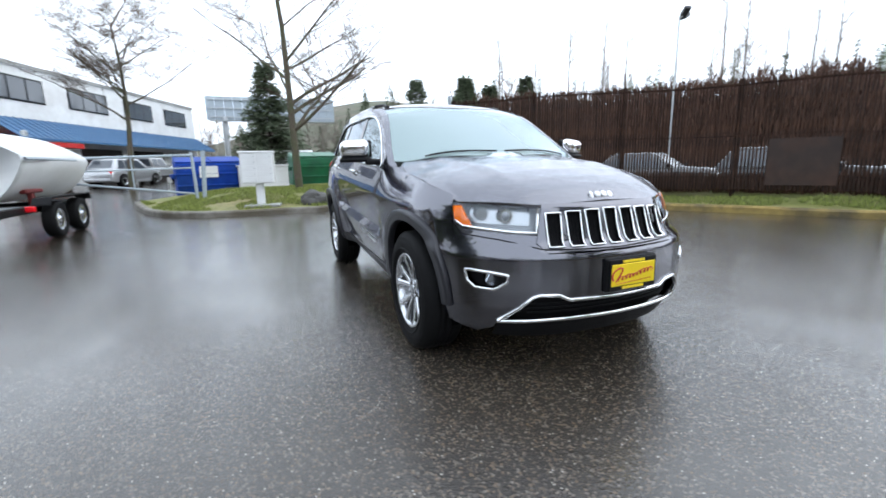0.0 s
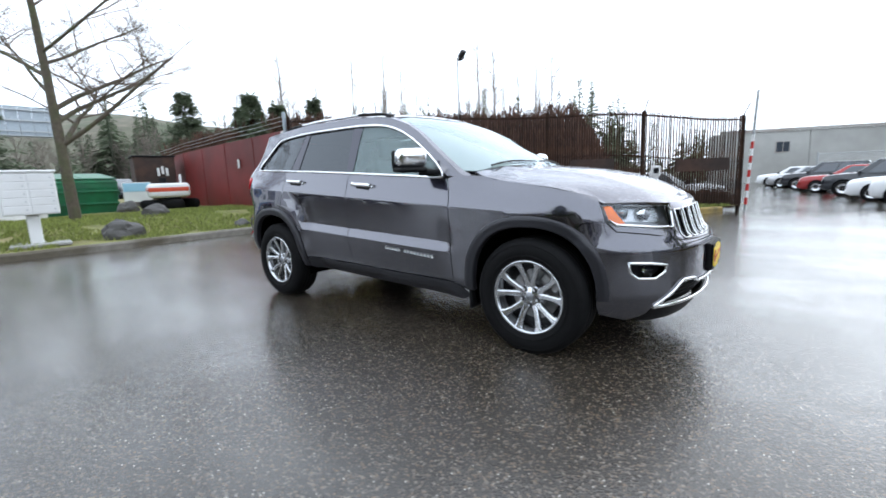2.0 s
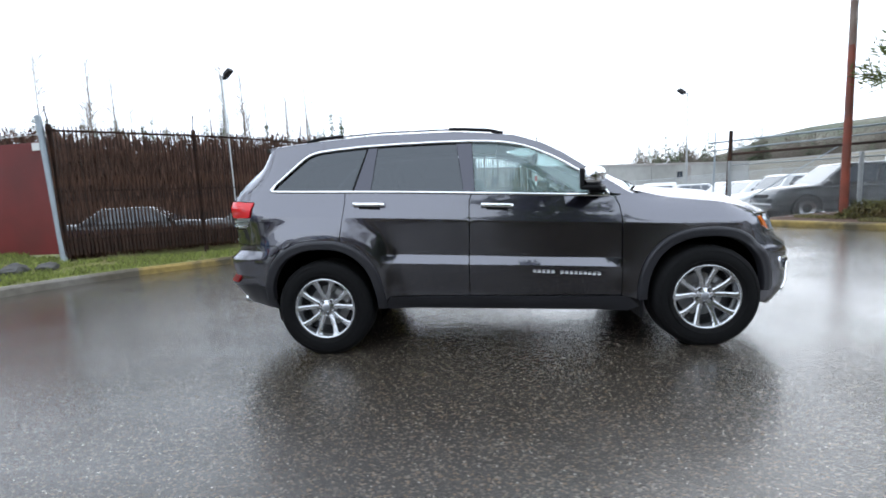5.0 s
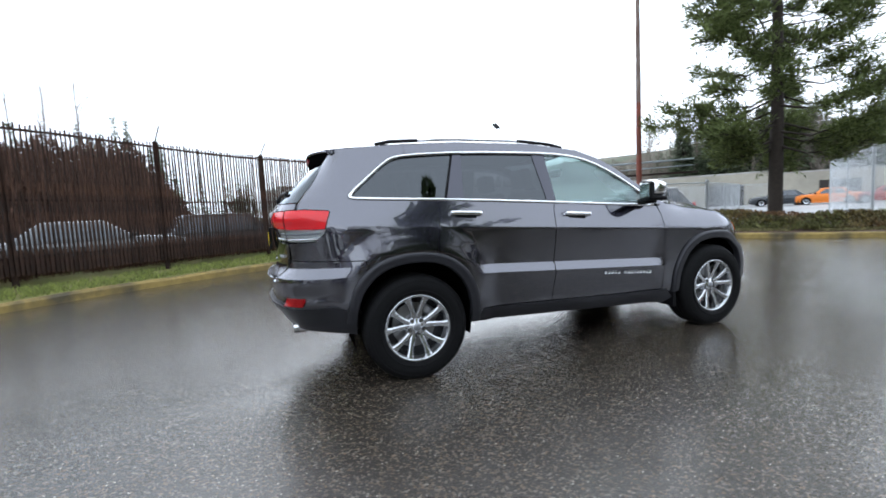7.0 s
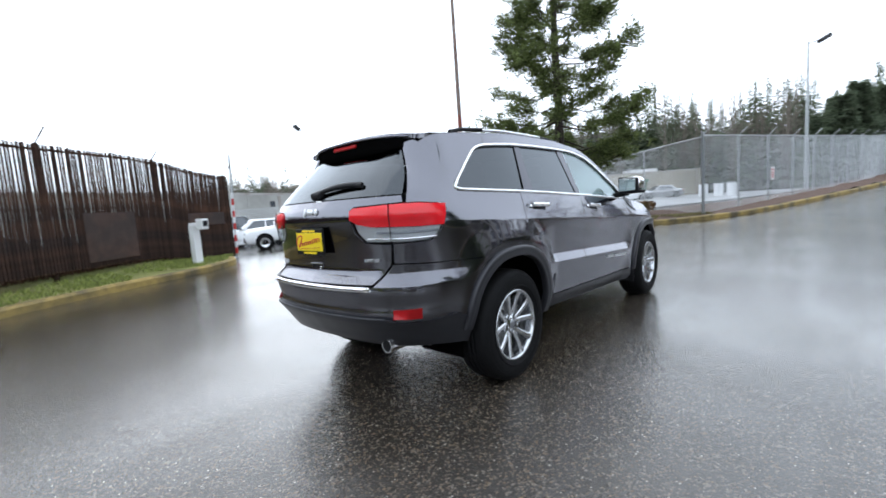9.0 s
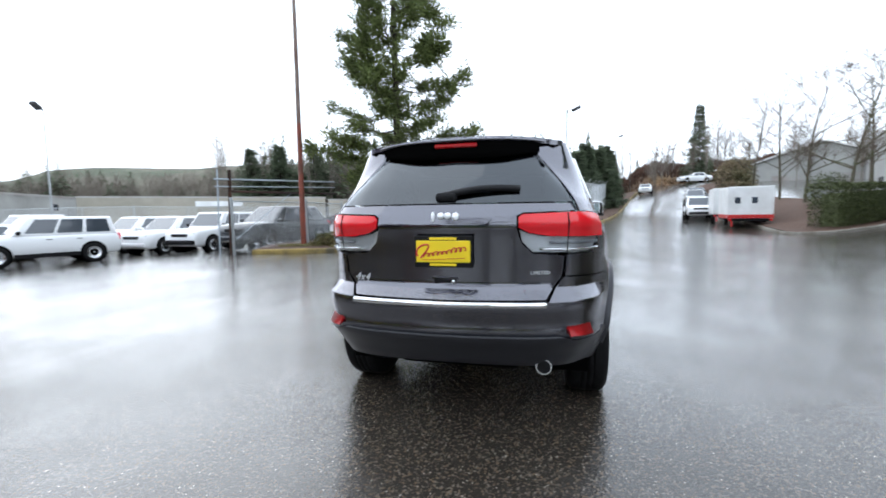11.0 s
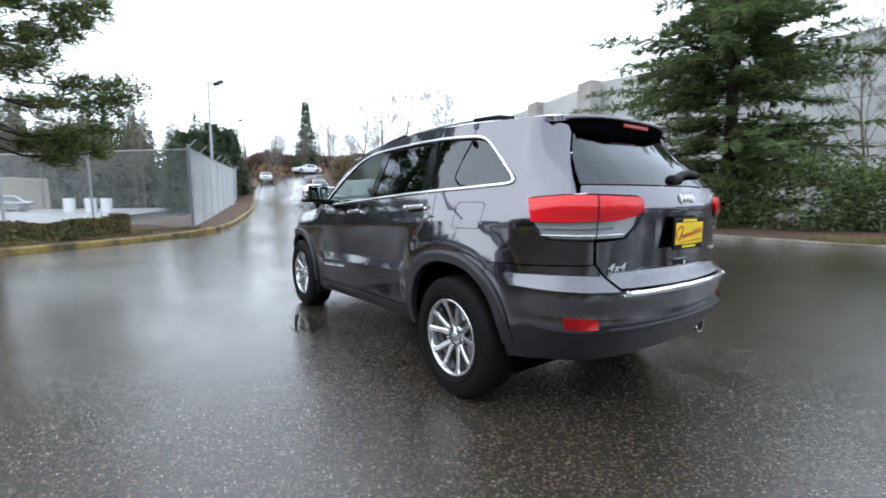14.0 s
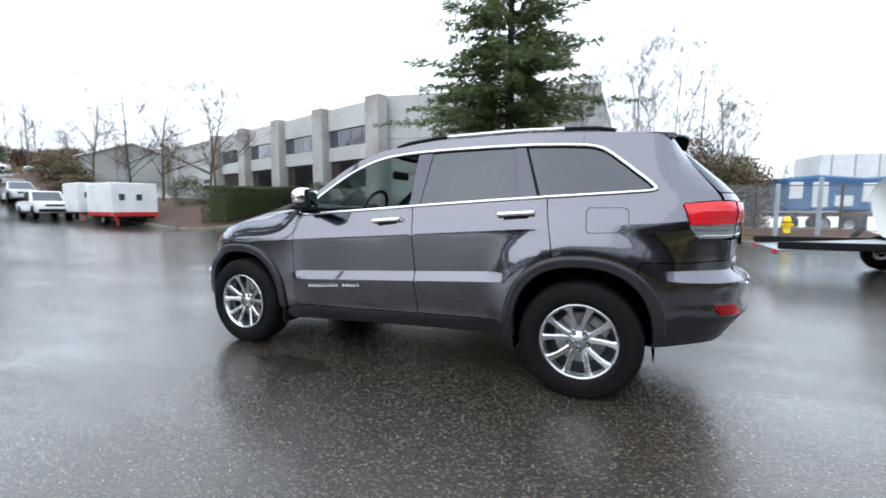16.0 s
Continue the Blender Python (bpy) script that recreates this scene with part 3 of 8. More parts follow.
def slat_fence():
    e = tagged(new("slat_fence"), "tall rusty brown slatted steel fence on a grass bank", "fence", kind="structure")
    bm = bmesh.new()
    box(bm, (0, 0, 1.21), (0.043, 0.036, 2.42))
    for v in bm.verts:
        # the slat ends in a blunt point
        if v.co.z > 2:
            v.co.x *= 0.45
    me = bpy.data.meshes.new("slat")
    bm.to_mesh(me)
    bm.free()
    me.materials.append(RUST)
    rnd = random.Random(4)
    line = polyline_at(FENCE, 0.067)

    def foot(x, y):
        return 0.43 - 0.33 * smoothstep(-1.5, 1.6, x)

    def tall(x):
        return 1 + 0.085 * smoothstep(-3, -7, x)

    for i, (x, y) in enumerate(line):
        a, b = line[max(0, i - 1)], line[min(len(line) - 1, i + 1)]
        turn = math.degrees(math.atan2(b[1] - a[1], b[0] - a[0]))
        o = new("slat", me)
        o.parent = e
        o.matrix_basis = pose(x, y, foot(x, y) + rnd.uniform(-0.02, 0.02), rnd.uniform(-0.3, 0.3), rnd.uniform(-0.25, 0.25), turn + rnd.uniform(-3, 3)) @ Matrix.Diagonal((1, 1, tall(x), 1))
    for z in (0.30, 1.22, 2.34):
        s = Soup()
        s.tube([(x - 0.02, y + 0.03, foot(x, y) + z * tall(x)) for x, y in line[::2] + [line[-1]]], [0.026 if z > 2 else 0.02] * (len(line[::2]) + 1), 6)
        s.ob("rail", RUST, e)
    for x, y in ((-8.7, 3.97), (-6.75, 5.6), (-4.77, 7.0), (-2.76, 8.47), (-0.54, 9.91), (1.66, 11.25)):
        p = rod((x - 0.05, y + 0.07, foot(x, y) - 0.2), (x - 0.05, y + 0.07, foot(x, y) + 2.46 * tall(x)), 0.05, n=10)
        cyl(p, (x - 0.05, y + 0.07, foot(x, y) + 2.44 * tall(x)), (x + 0.1, y - 0.12, foot(x, y) + 2.74 * tall(x)), 0.014, n=6)
        part("post", p, RUST, e)
    for a, b, z0, z1 in ((0.635, 0.73, 0.1, 1.12), (0.86, 0.97, 0.85, 1.2)):
        i, j = int(a * len(line)), int(b * len(line))
        (xa, ya), (xb, yb) = line[i], line[j]
        bm = boxes((((xa + xb) / 2 + 0.02, (ya + yb) / 2 - 0.03, foot(xa, ya) + (z0 + z1) / 2), (math.dist(line[i], line[j]), 0.012, z1 - z0), 0.003, Euler((0, 0, math.atan2(yb - ya, xb - xa))).to_matrix()))
        part("patch_plate", bm, RUST_DARK, e)


slat_fence()
wr, ws_ = random.Random(31), Soup()
for _ in range(9000):
    # dry weeds stand along the back of the fence
    i = wr.randrange(len(FENCE) - 1)
    a, b = Vector(FENCE[i]), Vector(FENCE[i + 1])
    q = a.lerp(b, wr.random()) + Vector((a.y - b.y, b.x - a.x)).normalized() * wr.uniform(0.15, 1.3)
    long = wr.uniform(0.25, 0.85) * (0.75 + 0.5 * noise.noise((q.x * 0.6, q.y * 0.6, 9)))
    ws_.blade(Vector((q.x, q.y, 0.30 - 0.3 * smoothstep(-1.5, 1.6, q.x))), Vector((wr.uniform(-0.35, 0.35), wr.uniform(-0.35, 0.35), 1)).normalized(), Vector((wr.uniform(-1, 1), wr.uniform(-1, 1), 0.1)).normalized(), long, wr.uniform(0.012, 0.04))
tagged(ws_.ob("dry_weeds", BRUSH), "dry brown weeds along the back of the slatted fence", "weeds", kind="stuff")


def wires(e, a, b, high, zf, name="wire_mesh", gap=0.075, r=0.0028):
    """Woven wire: two sets of leaning wires between two posts."""
    s, n = Soup(), 0
    ax, ay, bx, by = *a, *b
    long = math.dist(a, b)

    def at(u, h):
        t = u / long
        x, y = ax + (bx - ax) * t, ay + (by - ay) * t
        return Vector((x, y, zf(x, y) + h))

    for k in range(-int(high / gap) - 1, int(long / gap) + 2):
        for sign in (1, -1):
            u0 = k * gap if sign > 0 else k * gap + high
            p, q = (u0, 0.04), (u0 + sign * high, high)
            (ua, ha), (ub, hb) = sorted((p, q))
            if ub <= 0 or ua >= long:
                continue
            slope = (hb - ha) / (ub - ua)
            if ua < 0:
                ha, ua = ha - slope * ua, 0
            if ub > long:
                hb, ub = hb - slope * (ub - long), long
            s.tube([at(ua, ha), at(ub, hb)], [r, r], 3)
    return tagged(s.ob(name, WIRE, e), "woven galvanised wire", kind="stuff")


def link_fence(label, line, high, zf, posts=3.0, barbs=False, mat=GALV, thick=0.035, name="chain_link_fence"):
    e = tagged(new(name), label, "fence", kind="structure")
    for a, b in zip(line, line[1:]):
        n = max(1, round(math.dist(a, b) / posts))
        stops = [(a[0] + (b[0] - a[0]) * i / n, a[1] + (b[1] - a[1]) * i / n) for i in range(n + 1)]
        for i, (x, y) in enumerate(stops[:-1] if b != line[-1] else stops):
            z = zf(x, y)
            r = thick * (1.5 if i == 0 else 1)
            p = rod((x, y, z - 0.1), (x, y, z + high + (0.12 if i == 0 else 0.02)), r, n=8)
            if barbs:
                cyl(p, (x, y, z + high), (x + 0.18, y - 0.28, z + high + 0.32), 0.014, n=5)
            part("post", p, mat, e)
        for p, q in zip(stops, stops[1:]):
            part("top_rail", rod((*p, zf(*p) + high), (*q, zf(*q) + high), 0.022, n=6), mat, e)
        wires(e, a, b, high, zf)
    return e


def street_z(x, y):
    return rise(x, y) + 0.14


link_fence("tall galvanised chain-link fence with barbed arms along the street", [(13.6, 0.83), (33, -3.9), (43.5, -6.05)], 2.75, street_z, 2.9, True)
link_fence("galvanised chain-link fence across the yard", [(13.6, 0.83), (19.5, 6.5), (27, 12.0)], 2.7, street_z, 4.2)
link_fence("low chain-link fence beside the gateway", [(7.25, 9.45), (10.1, 8.5), (13.2, 8.6), (19, 11.5)], 1.75, rise, 2.6)
link_fence("far chain-link fence behind parked cars", [(4, 34), (24, 33), (44, 26)], 2.2, rise, 4)


def gate_frame():
    e = thing("sliding_gate", (7.2, 9.5, 0), 0, "rusty cantilever gate frame with an overhead wooden beam", "gate")
    part("gate_post", rod((0, 0, 0), (0.1, 0, 2.75), 0.055, n=10), RUST, e)
    part("gate_post", rod((-0.32, 0.15, 0), (-0.26, 0.15, 2.75), 0.022, n=8), GREY_PAINT, e)
    for z, r in ((2.45, 0.028), (2.22, 0.02)):
        part("top_bar", rod((-0.45, 0.1, z - 0.02), (5.2, -1.0, z + 0.22), r, n=8), GREY_PAINT, e)
    part("beam", boxes(((2.7, -0.5, 2.12), (5.4, 0.09, 0.07), 0.01, Euler((0, -0.02, -0.195)).to_matrix())), RUST_DARK, e, "dark timber beam")
    part("diagonal_stay", rod((0.05, 0, 0.4), (2.7, -0.5, 2.1), 0.015, n=6), GREY_PAINT, e)


gate_frame()


def red_fence():
    e = tagged(new("red_sheet_fence"), "dark red sheet-steel fence panels with white notices and barbed wire", "fence", kind="structure")
    pts = [(-8.85, 4.05), (-13.6, 4.42), (-18.5, 4.9), (-24, 5.75), (-31, 7.1)]
    for (ax, ay), (bx, by) in zip(pts, pts[1:]):
        n = max(1, round(math.dist((ax, ay), (bx, by)) / 2.4))
        for i in range(n):
            x0, y0, x1, y1 = ax + (bx - ax) * i / n, ay + (by - ay) * i / n, ax + (bx - ax) * (i + 1) / n, ay + (by - ay) * (i + 1) / n
            a = math.atan2(y1 - y0, x1 - x0)
            long = math.dist((x0, y0), (x1, y1)) - 0.012
            bm = bmesh.new()
            box(bm, ((x0 + x1) / 2, (y0 + y1) / 2, 1.62), (long, 0.03, 2.3), 0.004, Euler((0, 0, a)).to_matrix())
            for s in (-0.485,):
                box(bm, ((x0 + x1) / 2 + s * (x1 - x0), (y0 + y1) / 2 + s * (y1 - y0) - 0.02, 1.62), (0.04, 0.022, 2.28), 0.004, Euler((0, 0, a)).to_matrix())
            part("sheet", bm, RED_STEEL, e)
        for z in (2.92, 3.05, 3.18):
            s = Soup()
            s.tube([(ax, ay, z), ((ax + bx) / 2, (ay + by) / 2, z - 0.02), (bx, by, z)], [0.006] * 3, 4)
            s.ob("barbed_wire", WIRE, e)
    part("corner_post", rod((-8.75, 3.95, 0.2), (-8.85, 3.95, 3.25), 0.055, n=10), GREY_PAINT, e)
    for x, y, z, w, h in ((-9.0, 3.97, 2.66, 0.2, 0.15), (-12.4, 4.28, 1.98, 0.2, 0.3)):
        part("notice", boxes(((x, y - 0.02, z), (w, 0.01, h), 0.002, Euler((0, 0, math.pi - 0.15)).to_matrix())), WHITE, e, "small white notice")


red_fence()


# ---- buildings ----
def facade_unit(e, p, u, n, w0, w1, z0, z1, depth, mat, name):
    """A block of a wall: from w0 to w1 along u, depth outwards along n."""
    bm = bmesh.new()
    cx, cy = p[0] + u[0] * (w0 + w1) / 2 + n[0] * depth / 2, p[1] + u[1] * (w0 + w1) / 2 + n[1] * depth / 2
    box(bm, (cx, cy, (z0 + z1) / 2), (w1 - w0, abs(depth), z1 - z0), 0.01, Euler((0, 0, math.atan2(u[1], u[0]))).to_matrix())
    return part(name, bm, mat, e)


def offices():
    e = thing("office_building", (0, 0, 0), 0, "two-storey pale stucco office building with tall pilasters and dark windows", "building")
    p, u = Vector((16.1, -24.9)), Vector((0.956, -0.29)).normalized()
    n = Vector((-u.y, u.x)) if -u.y * 0 + u.x > 0 else Vector((u.y, -u.x))
    step, base, top = 7.15, 1.2, 9.3
    last = 4
    for i in range(last):
        a = i * step
        lo, hi = a + 0.75, a + step - 0.75
        facade_unit(e, p, u, n, a - 0.75, a + 0.75, base, top + 0.12, 0.9, STUCCO_DARK, "pilaster")
        facade_unit(e, p, u, n, lo, hi, 7.55, top, 0.25, STUCCO, "parapet_wall")
        facade_unit(e, p, u, n, lo, hi, 5.0, 6.15, 0.25, STUCCO, "spandrel_wall")
        facade_unit(e, p, u, n, lo, hi, base, 2.75, 0.25, STUCCO, "base_wall")
        # plate that carries the deep recess's shade in its colour
        facade_unit(e, p, u, n, lo, hi, 2.75, 5.0, -0.9, OPENING_SHADE, "recess_back")
        w = facade_unit(e, p, u, n, lo, hi, 6.15, 7.55, -0.05, BLACK, "window")
        for j in range(4):
            ww = (hi - lo) / 4
            facade_unit(w, p + n * 0.03, u, n, lo + j * ww + 0.03, lo + (j + 1) * ww - 0.03, 6.2, 7.5, 0.06, WINDOW, "pane")
        d = facade_unit(e, p, u, n, lo + 0.6, hi - 1.2, 2.8, 4.8, -0.7, BLACK, "entrance_glazing")
        for j in range(3):
            ww = (hi - lo - 1.8) / 3
            facade_unit(d, p - n * 0.66, u, n, lo + 0.6 + j * ww + 0.04, lo + 0.6 + (j + 1) * ww - 0.04, 2.85, 4.7, 0.05, WINDOW, "pane")
    facade_unit(e, p, u, n, last * step - 0.75, last * step + 0.75, base, top + 0.12, 0.9, STUCCO_DARK, "pilaster")
    facade_unit(e, p, u, n, last * step + 0.75, last * step + 26, 0.8, top - 0.05, 0.3, STUCCO, "side_wall")
    for z in (6.4, 7.0):
        facade_unit(e, p, u, n, last * step + 0.76, last * step + 25.9, z, z + 0.14, 0.36, STUCCO_DARK, "band")
    for k in range(6):
        facade_unit(e, p, u, n, last * step + 3 + 3.6 * k, last * step + 4.6 + 3.6 * k, 4.1, 4.6, 0.34, WINDOW, "window")
    # blank wing behind the conifer
    q, uu = Vector((16.6, -25.2)), Vector((-0.985, -0.17)).normalized()
    nn = Vector((uu.y, -uu.x)) if -uu.x > 0 else Vector((-uu.y, uu.x))
    for k in range(5):
        facade_unit(e, q, uu, nn, 0.2 + k * 3.2, 0.2 + (k + 1) * 3.2 - 0.03, 0.3, 6.3, 0.3, STUCCO, "wall_panel")
        facade_unit(e, q, uu, nn, 0.2 + k * 3.2, 0.2 + (k + 1) * 3.2 - 0.03, 6.33, 9.5, 0.3, STUCCO, "wall_panel")
    body = prism([(16.2, -25.4), (70, -41.2), (66, -56), (0.6, -44), (0.6, -28.4)], 0, 8.9, "z")
    part("core", body, STUCCO, e)
    # entrance stair and its lamp
    for k in range(6):
        facade_unit(e, p + n * (0.9 + 0.3 * (5 - k)), u, n, 7.15 + 0.9, 7.15 + 3.0, 1.2, 1.35 + 0.17 * k + 0.6, 0.3, CONCRETE, "stair_step")
    return e


offices()


def blue_awning_building():
    e = thing("awning_building", (0, 0, 0), 0, "white two-storey building with dark windows and blue metal awning", "building")
    p, u = Vector((-30.0, -14.8)), Vector((-0.948, 0.319)).normalized()
    n = Vector((u.y, -u.x)) if u.y > 0 else Vector((-u.y, u.x))
    facade_unit(e, p, u, n, -2, 22, 0, 7.5, -12, WHITE, "wall")
    facade_unit(e, p, u, n, -2, 22, 7.5, 7.75, 0.12, CONCRETE, "coping")
    for k in range(4):
        w0 = -1.3 + 5.9 * k
        w = facade_unit(e, p, u, n, w0, w0 + 3.9, 5.5, 6.95, 0.06, BLACK, "window")
        for j in range(3):
            facade_unit(w, p, u, n, w0 + 0.08 + j * 1.27, w0 + 1.24 + j * 1.27, 5.6, 6.85, 0.09, WINDOW, "pane")
        facade_unit(e, p, u, n, w0 + 0.4, w0 + 4.8, 0.2, 2.9, 0.05, OPENING_SHADE, "shop_front")
    v, f = [], []
    for k in range(49):
        w = -2 + 0.5 * k
        for o, z in ((0.05, 4.5), (1.9, 3.25), (1.9, 3.1)):
            q = p + u * w + n * o
            v.append((q.x, q.y, z))
    f = [(3 * k + j, 3 * k + 3 + j, 3 * k + 4 + j, 3 * k + 1 + j) for k in range(48) for j in (0, 1)]
    aw = solid("awning", v, f, BLUE_ROOF, e)
    for k in range(49):
        a, b = p + u * (-2 + 0.5 * k) + n * 0.05, p + u * (-2 + 0.5 * k) + n * 1.9
        part("seam", rod((a.x, a.y, 4.53), (b.x, b.y, 3.28), 0.03, n=4), BLUE_ROOF, aw)
    facade_unit(e, p, u, n, -2, 2.6, 2.75, 3.05, 1.95, RED, "red_fascia")


blue_awning_building()


def long_wall_building():
    e = thing("warehouse", (0, 0, 0), 0, "long low grey tilt-up warehouse with small high windows", "building")
    p, u = Vector((-3.2, 49.5)), Vector((0.90, 0.433)).normalized()
    n = Vector((u.y, -u.x))
    for k in range(17):
        facade_unit(e, p, u, n, k * 8, k * 8 + 7.95, -0.6, 4.55, -3, TILT, "wall_panel")
        if k % 2 == 0:
            w = facade_unit(e, p, u, n, k * 8 + 5, k * 8 + 6.3, 2.5, 3.6, 0.06, STUCCO_DARK, "window")
            for j in range(2):
                facade_unit(w, p, u, n, k * 8 + 5.08 + 0.6 * j, k * 8 + 5.62 + 0.6 * j, 2.58, 3.52, 0.08, WINDOW, "pane")
        if k % 3 == 1:
            facade_unit(e, p, u, n, k * 8 + 7.2, k * 8 + 7.8, 2.0, 4.4, 0.12, STUCCO_DARK, "downpipe_box")
    facade_unit(e, p, u, n, 0, 136, 4.55, 4.85, 0.1, STUCCO_DARK, "coping")


long_wall_building()


def yard_building():
    e = thing("yard_building", (0, 0, 0), 0, "low beige block workshop with a green-framed shop window", "building")
    p, u = Vector((55.4, 16.9)), Vector((-0.62, 0.78)).normalized()
    n = Vector((-u.y, u.x)) if -u.y < 0 else Vector((u.y, -u.x))
    facade_unit(e, p, u, n, -9, 13.8, -0.15, 3.2, -14, BEIGE, "wall")
    facade_unit(e, p, u, n, 14.2, 40, -0.15, 3.5, -14, BEIGE, "wall")
    facade_unit(e, p, u, n, -9.1, 13.9, 3.2, 3.35, -14, STUCCO_DARK, "coping")
    facade_unit(e, p, u, n, 14.1, 40.1, 3.5, 3.65, -14, STUCCO_DARK, "coping")
    facade_unit(e, p, u, n, -1.8, 1.2, 0.3, 2.1, 0.06, GREEN, "shop_window")
    facade_unit(e, p, u, n, -1.9, 1.3, 2.1, 2.4, 0.5, GREEN, "awning")
    # flat plates whose near-black colour stands for the unlit doorways
    facade_unit(e, p, u, n, 7.0, 10.2, -0.1, 2.3, 0.06, OPENING_SHADE, "doorway")
    facade_unit(e, p, u, n, 16.5, 20, -0.1, 2.3, 0.06, OPENING_SHADE, "doorway")
    facade_unit(e, p, u, n, 24, 29, 2.5, 3.1, 0.1, WHITE, "sign_board")
    facade_unit(e, p, u, n, -3.2, 0.2, 3.35, 3.75, -3, WHITE, "roof_unit")


yard_building()


def billboard():
    e = thing("billboard", (-55, 0.6, 0.7), 0, "back of a grey steel billboard on a post", "billboard")
    for k in range(15):
        part("panel", boxes(((0, -6.9 + k * 0.98, 7.6), (0.1, 0.95, 2.7), 0.01)), GREY_PAINT, e)
    for z in (6.6, 7.6, 8.6):
        part("stringer", boxes(((0.2, 0, z), (0.12, 14, 0.12), 0.01)), GALV, e)
    part("column", rod((0.3, -5.5, -0.7), (0.3, -5.5, 6.6), 0.3), GALV, e)
    part("catwalk", boxes(((0.7, 0, 6.1), (0.9, 14, 0.08), 0.01)), GALV, e)


billboard()


# ---- the grey car ----
AXLE, HUB_Z, TYRE_R, HUB_Y = 1.4575, 0.372, 0.386, 0.80
PLAN = rounded([(2.345, 0), (2.335, 0.2), (2.30, 0.4), (2.235, 0.56), (2.13, 0.70), (1.99, 0.815), (1.84, 0.882), (1.65, 0.915), (1.4, 0.925), (0.8, 0.93), (0, 0.93), (-1, 0.925), (-1.6, 0.915), (-1.9, 0.893), (-2.08, 0.86), (-2.23, 0.79), (-2.34, 0.68), (-2.41, 0.5), (-2.445, 0.25), (-2.455, 0)], 2)
plan = np.array(PLAN)
plan_u = np.r_[0, np.cumsum(np.hypot(*np.diff(plan, axis=0).T))]
slope = np.gradient(plan, plan_u, axis=0)
slope /= np.hypot(*slope.T)[:, None]
slope[0], slope[-1] = (0, 1), (0, -1)
LAST_U = plan_u[-1]


def us(x):
    return float(np.interp(-x, -plan[:, 0], plan_u))


def uf(y):
    k = int(np.argmax(plan[:, 0] < 1.8))
    return float(np.interp(y, plan[:k, 1], plan_u[:k]))


def ur(y):
    k = int(np.argmax(plan[:, 0] < -1.8))
    return float(np.interp(y, plan[k:, 1][::-1], plan_u[k:][::-1]))


FRONT_D = np.array([(0.20, -0.12), (0.27, -0.07), (0.34, -0.03), (0.42, -0.006), (0.52, 0), (0.62, 0), (0.695, -0.004), (0.725, -0.02), (0.75, -0.065), (0.80, -0.085), (0.90, -0.115), (0.95, -0.135), (1.0, -0.185), (1.05, -0.28)])
REAR_D = np.array([(0.36, -0.15), (0.42, -0.105), (0.50, -0.055), (0.58, 0.002), (0.597, 0.010), (0.618, -0.020), (0.635, -0.022), (0.74, 0.004), (0.785, 0.000), (0.81, -0.03), (0.85, -0.070), (0.95, -0.064), (1.10, -0.052), (1.165, -0.044), (1.185, -0.036), (1.25, -0.052), (1.31, -0.088), (1.4, -0.172), (1.6, -0.385), (1.7, -0.49)])


def arch_rho(x, z, front):
    cx, hw, hh = (AXLE, 0.425, 0.455) if front else (-AXLE, 0.43, 0.48)
    return (abs((x - cx) / hw) ** 2.4 + abs((z - HUB_Z) / hh) ** 2.4) ** (1 / 2.4) if z > HUB_Z - 0.3 else 9


def side_d(x, z):
    k = 0.055 * max(-1.9, min(1.2, x))
    zc = z + k
    zs = 1.01 - 0.065 * x
    d = float(np.interp(zc, (0.22, 0.30, 0.36, 0.40, 0.44, 0.60, 0.670, 0.737, 0.9, 1.0), (-0.17, -0.125, -0.085, -0.066, -0.060, -0.014, 0.003, -0.034, -0.012, 0.0)))
    soft = max(smoothstep(0.70, 0.92, x), smoothstep(-0.80, -1.02, x))
    d = d * (1 - soft) + soft * float(np.interp(zc, (0.22, 0.36, 0.46, 0.7, 1.0), (-0.12, -0.06, -0.03, -0.01, 0.0)))
    if z > zs:
        t = z - zs
        k2 = 0.9 + 1.9 * smoothstep(0.8, 1.25, x)
        d = -(0.25 * t + (k2 - 0.75) * t * t) if t < 0.2 else -(0.02 + k2 * 0.04) - 0.40 * (t - 0.2)
    # haunches over the wheels
    rho = arch_rho(x, z, x > 0)
    d += (0.0 if x > 0 else 0.036) * (1 - smoothstep(1.15, 1.62, rho)) * (1 - smoothstep(1.10, 1.25, z))
    d -= 0.045 * smoothstep(-1.1, -1.9, x) * smoothstep(1.08, 1.36, z)
    return d


def wall(u, z, out=0.0):
    """A point of the body's outer wall: u metres along the plan from the nose's middle (negative: the right side), at height z."""
    s, u = (1, u) if u >= 0 else (-1, -u)
    x, y = (float(np.interp(u, plan_u, plan[:, i])) for i in (0, 1))
    tx, ty = (float(np.interp(u, plan_u, slope[:, i])) for i in (0, 1))
    n = math.hypot(tx, ty)
    nx, ny = ty / n, -tx / n
    wf, wr = smoothstep(1.56, 2.20, x), smoothstep(-1.86, -2.26, x)
    d = (1 - wf - wr) * side_d(x, z) + wf * float(np.interp(z, *FRONT_D.T)) + wr * float(np.interp(z, *REAR_D.T)) + out
    return Vector((x + nx * d, s * (y + ny * d), z))


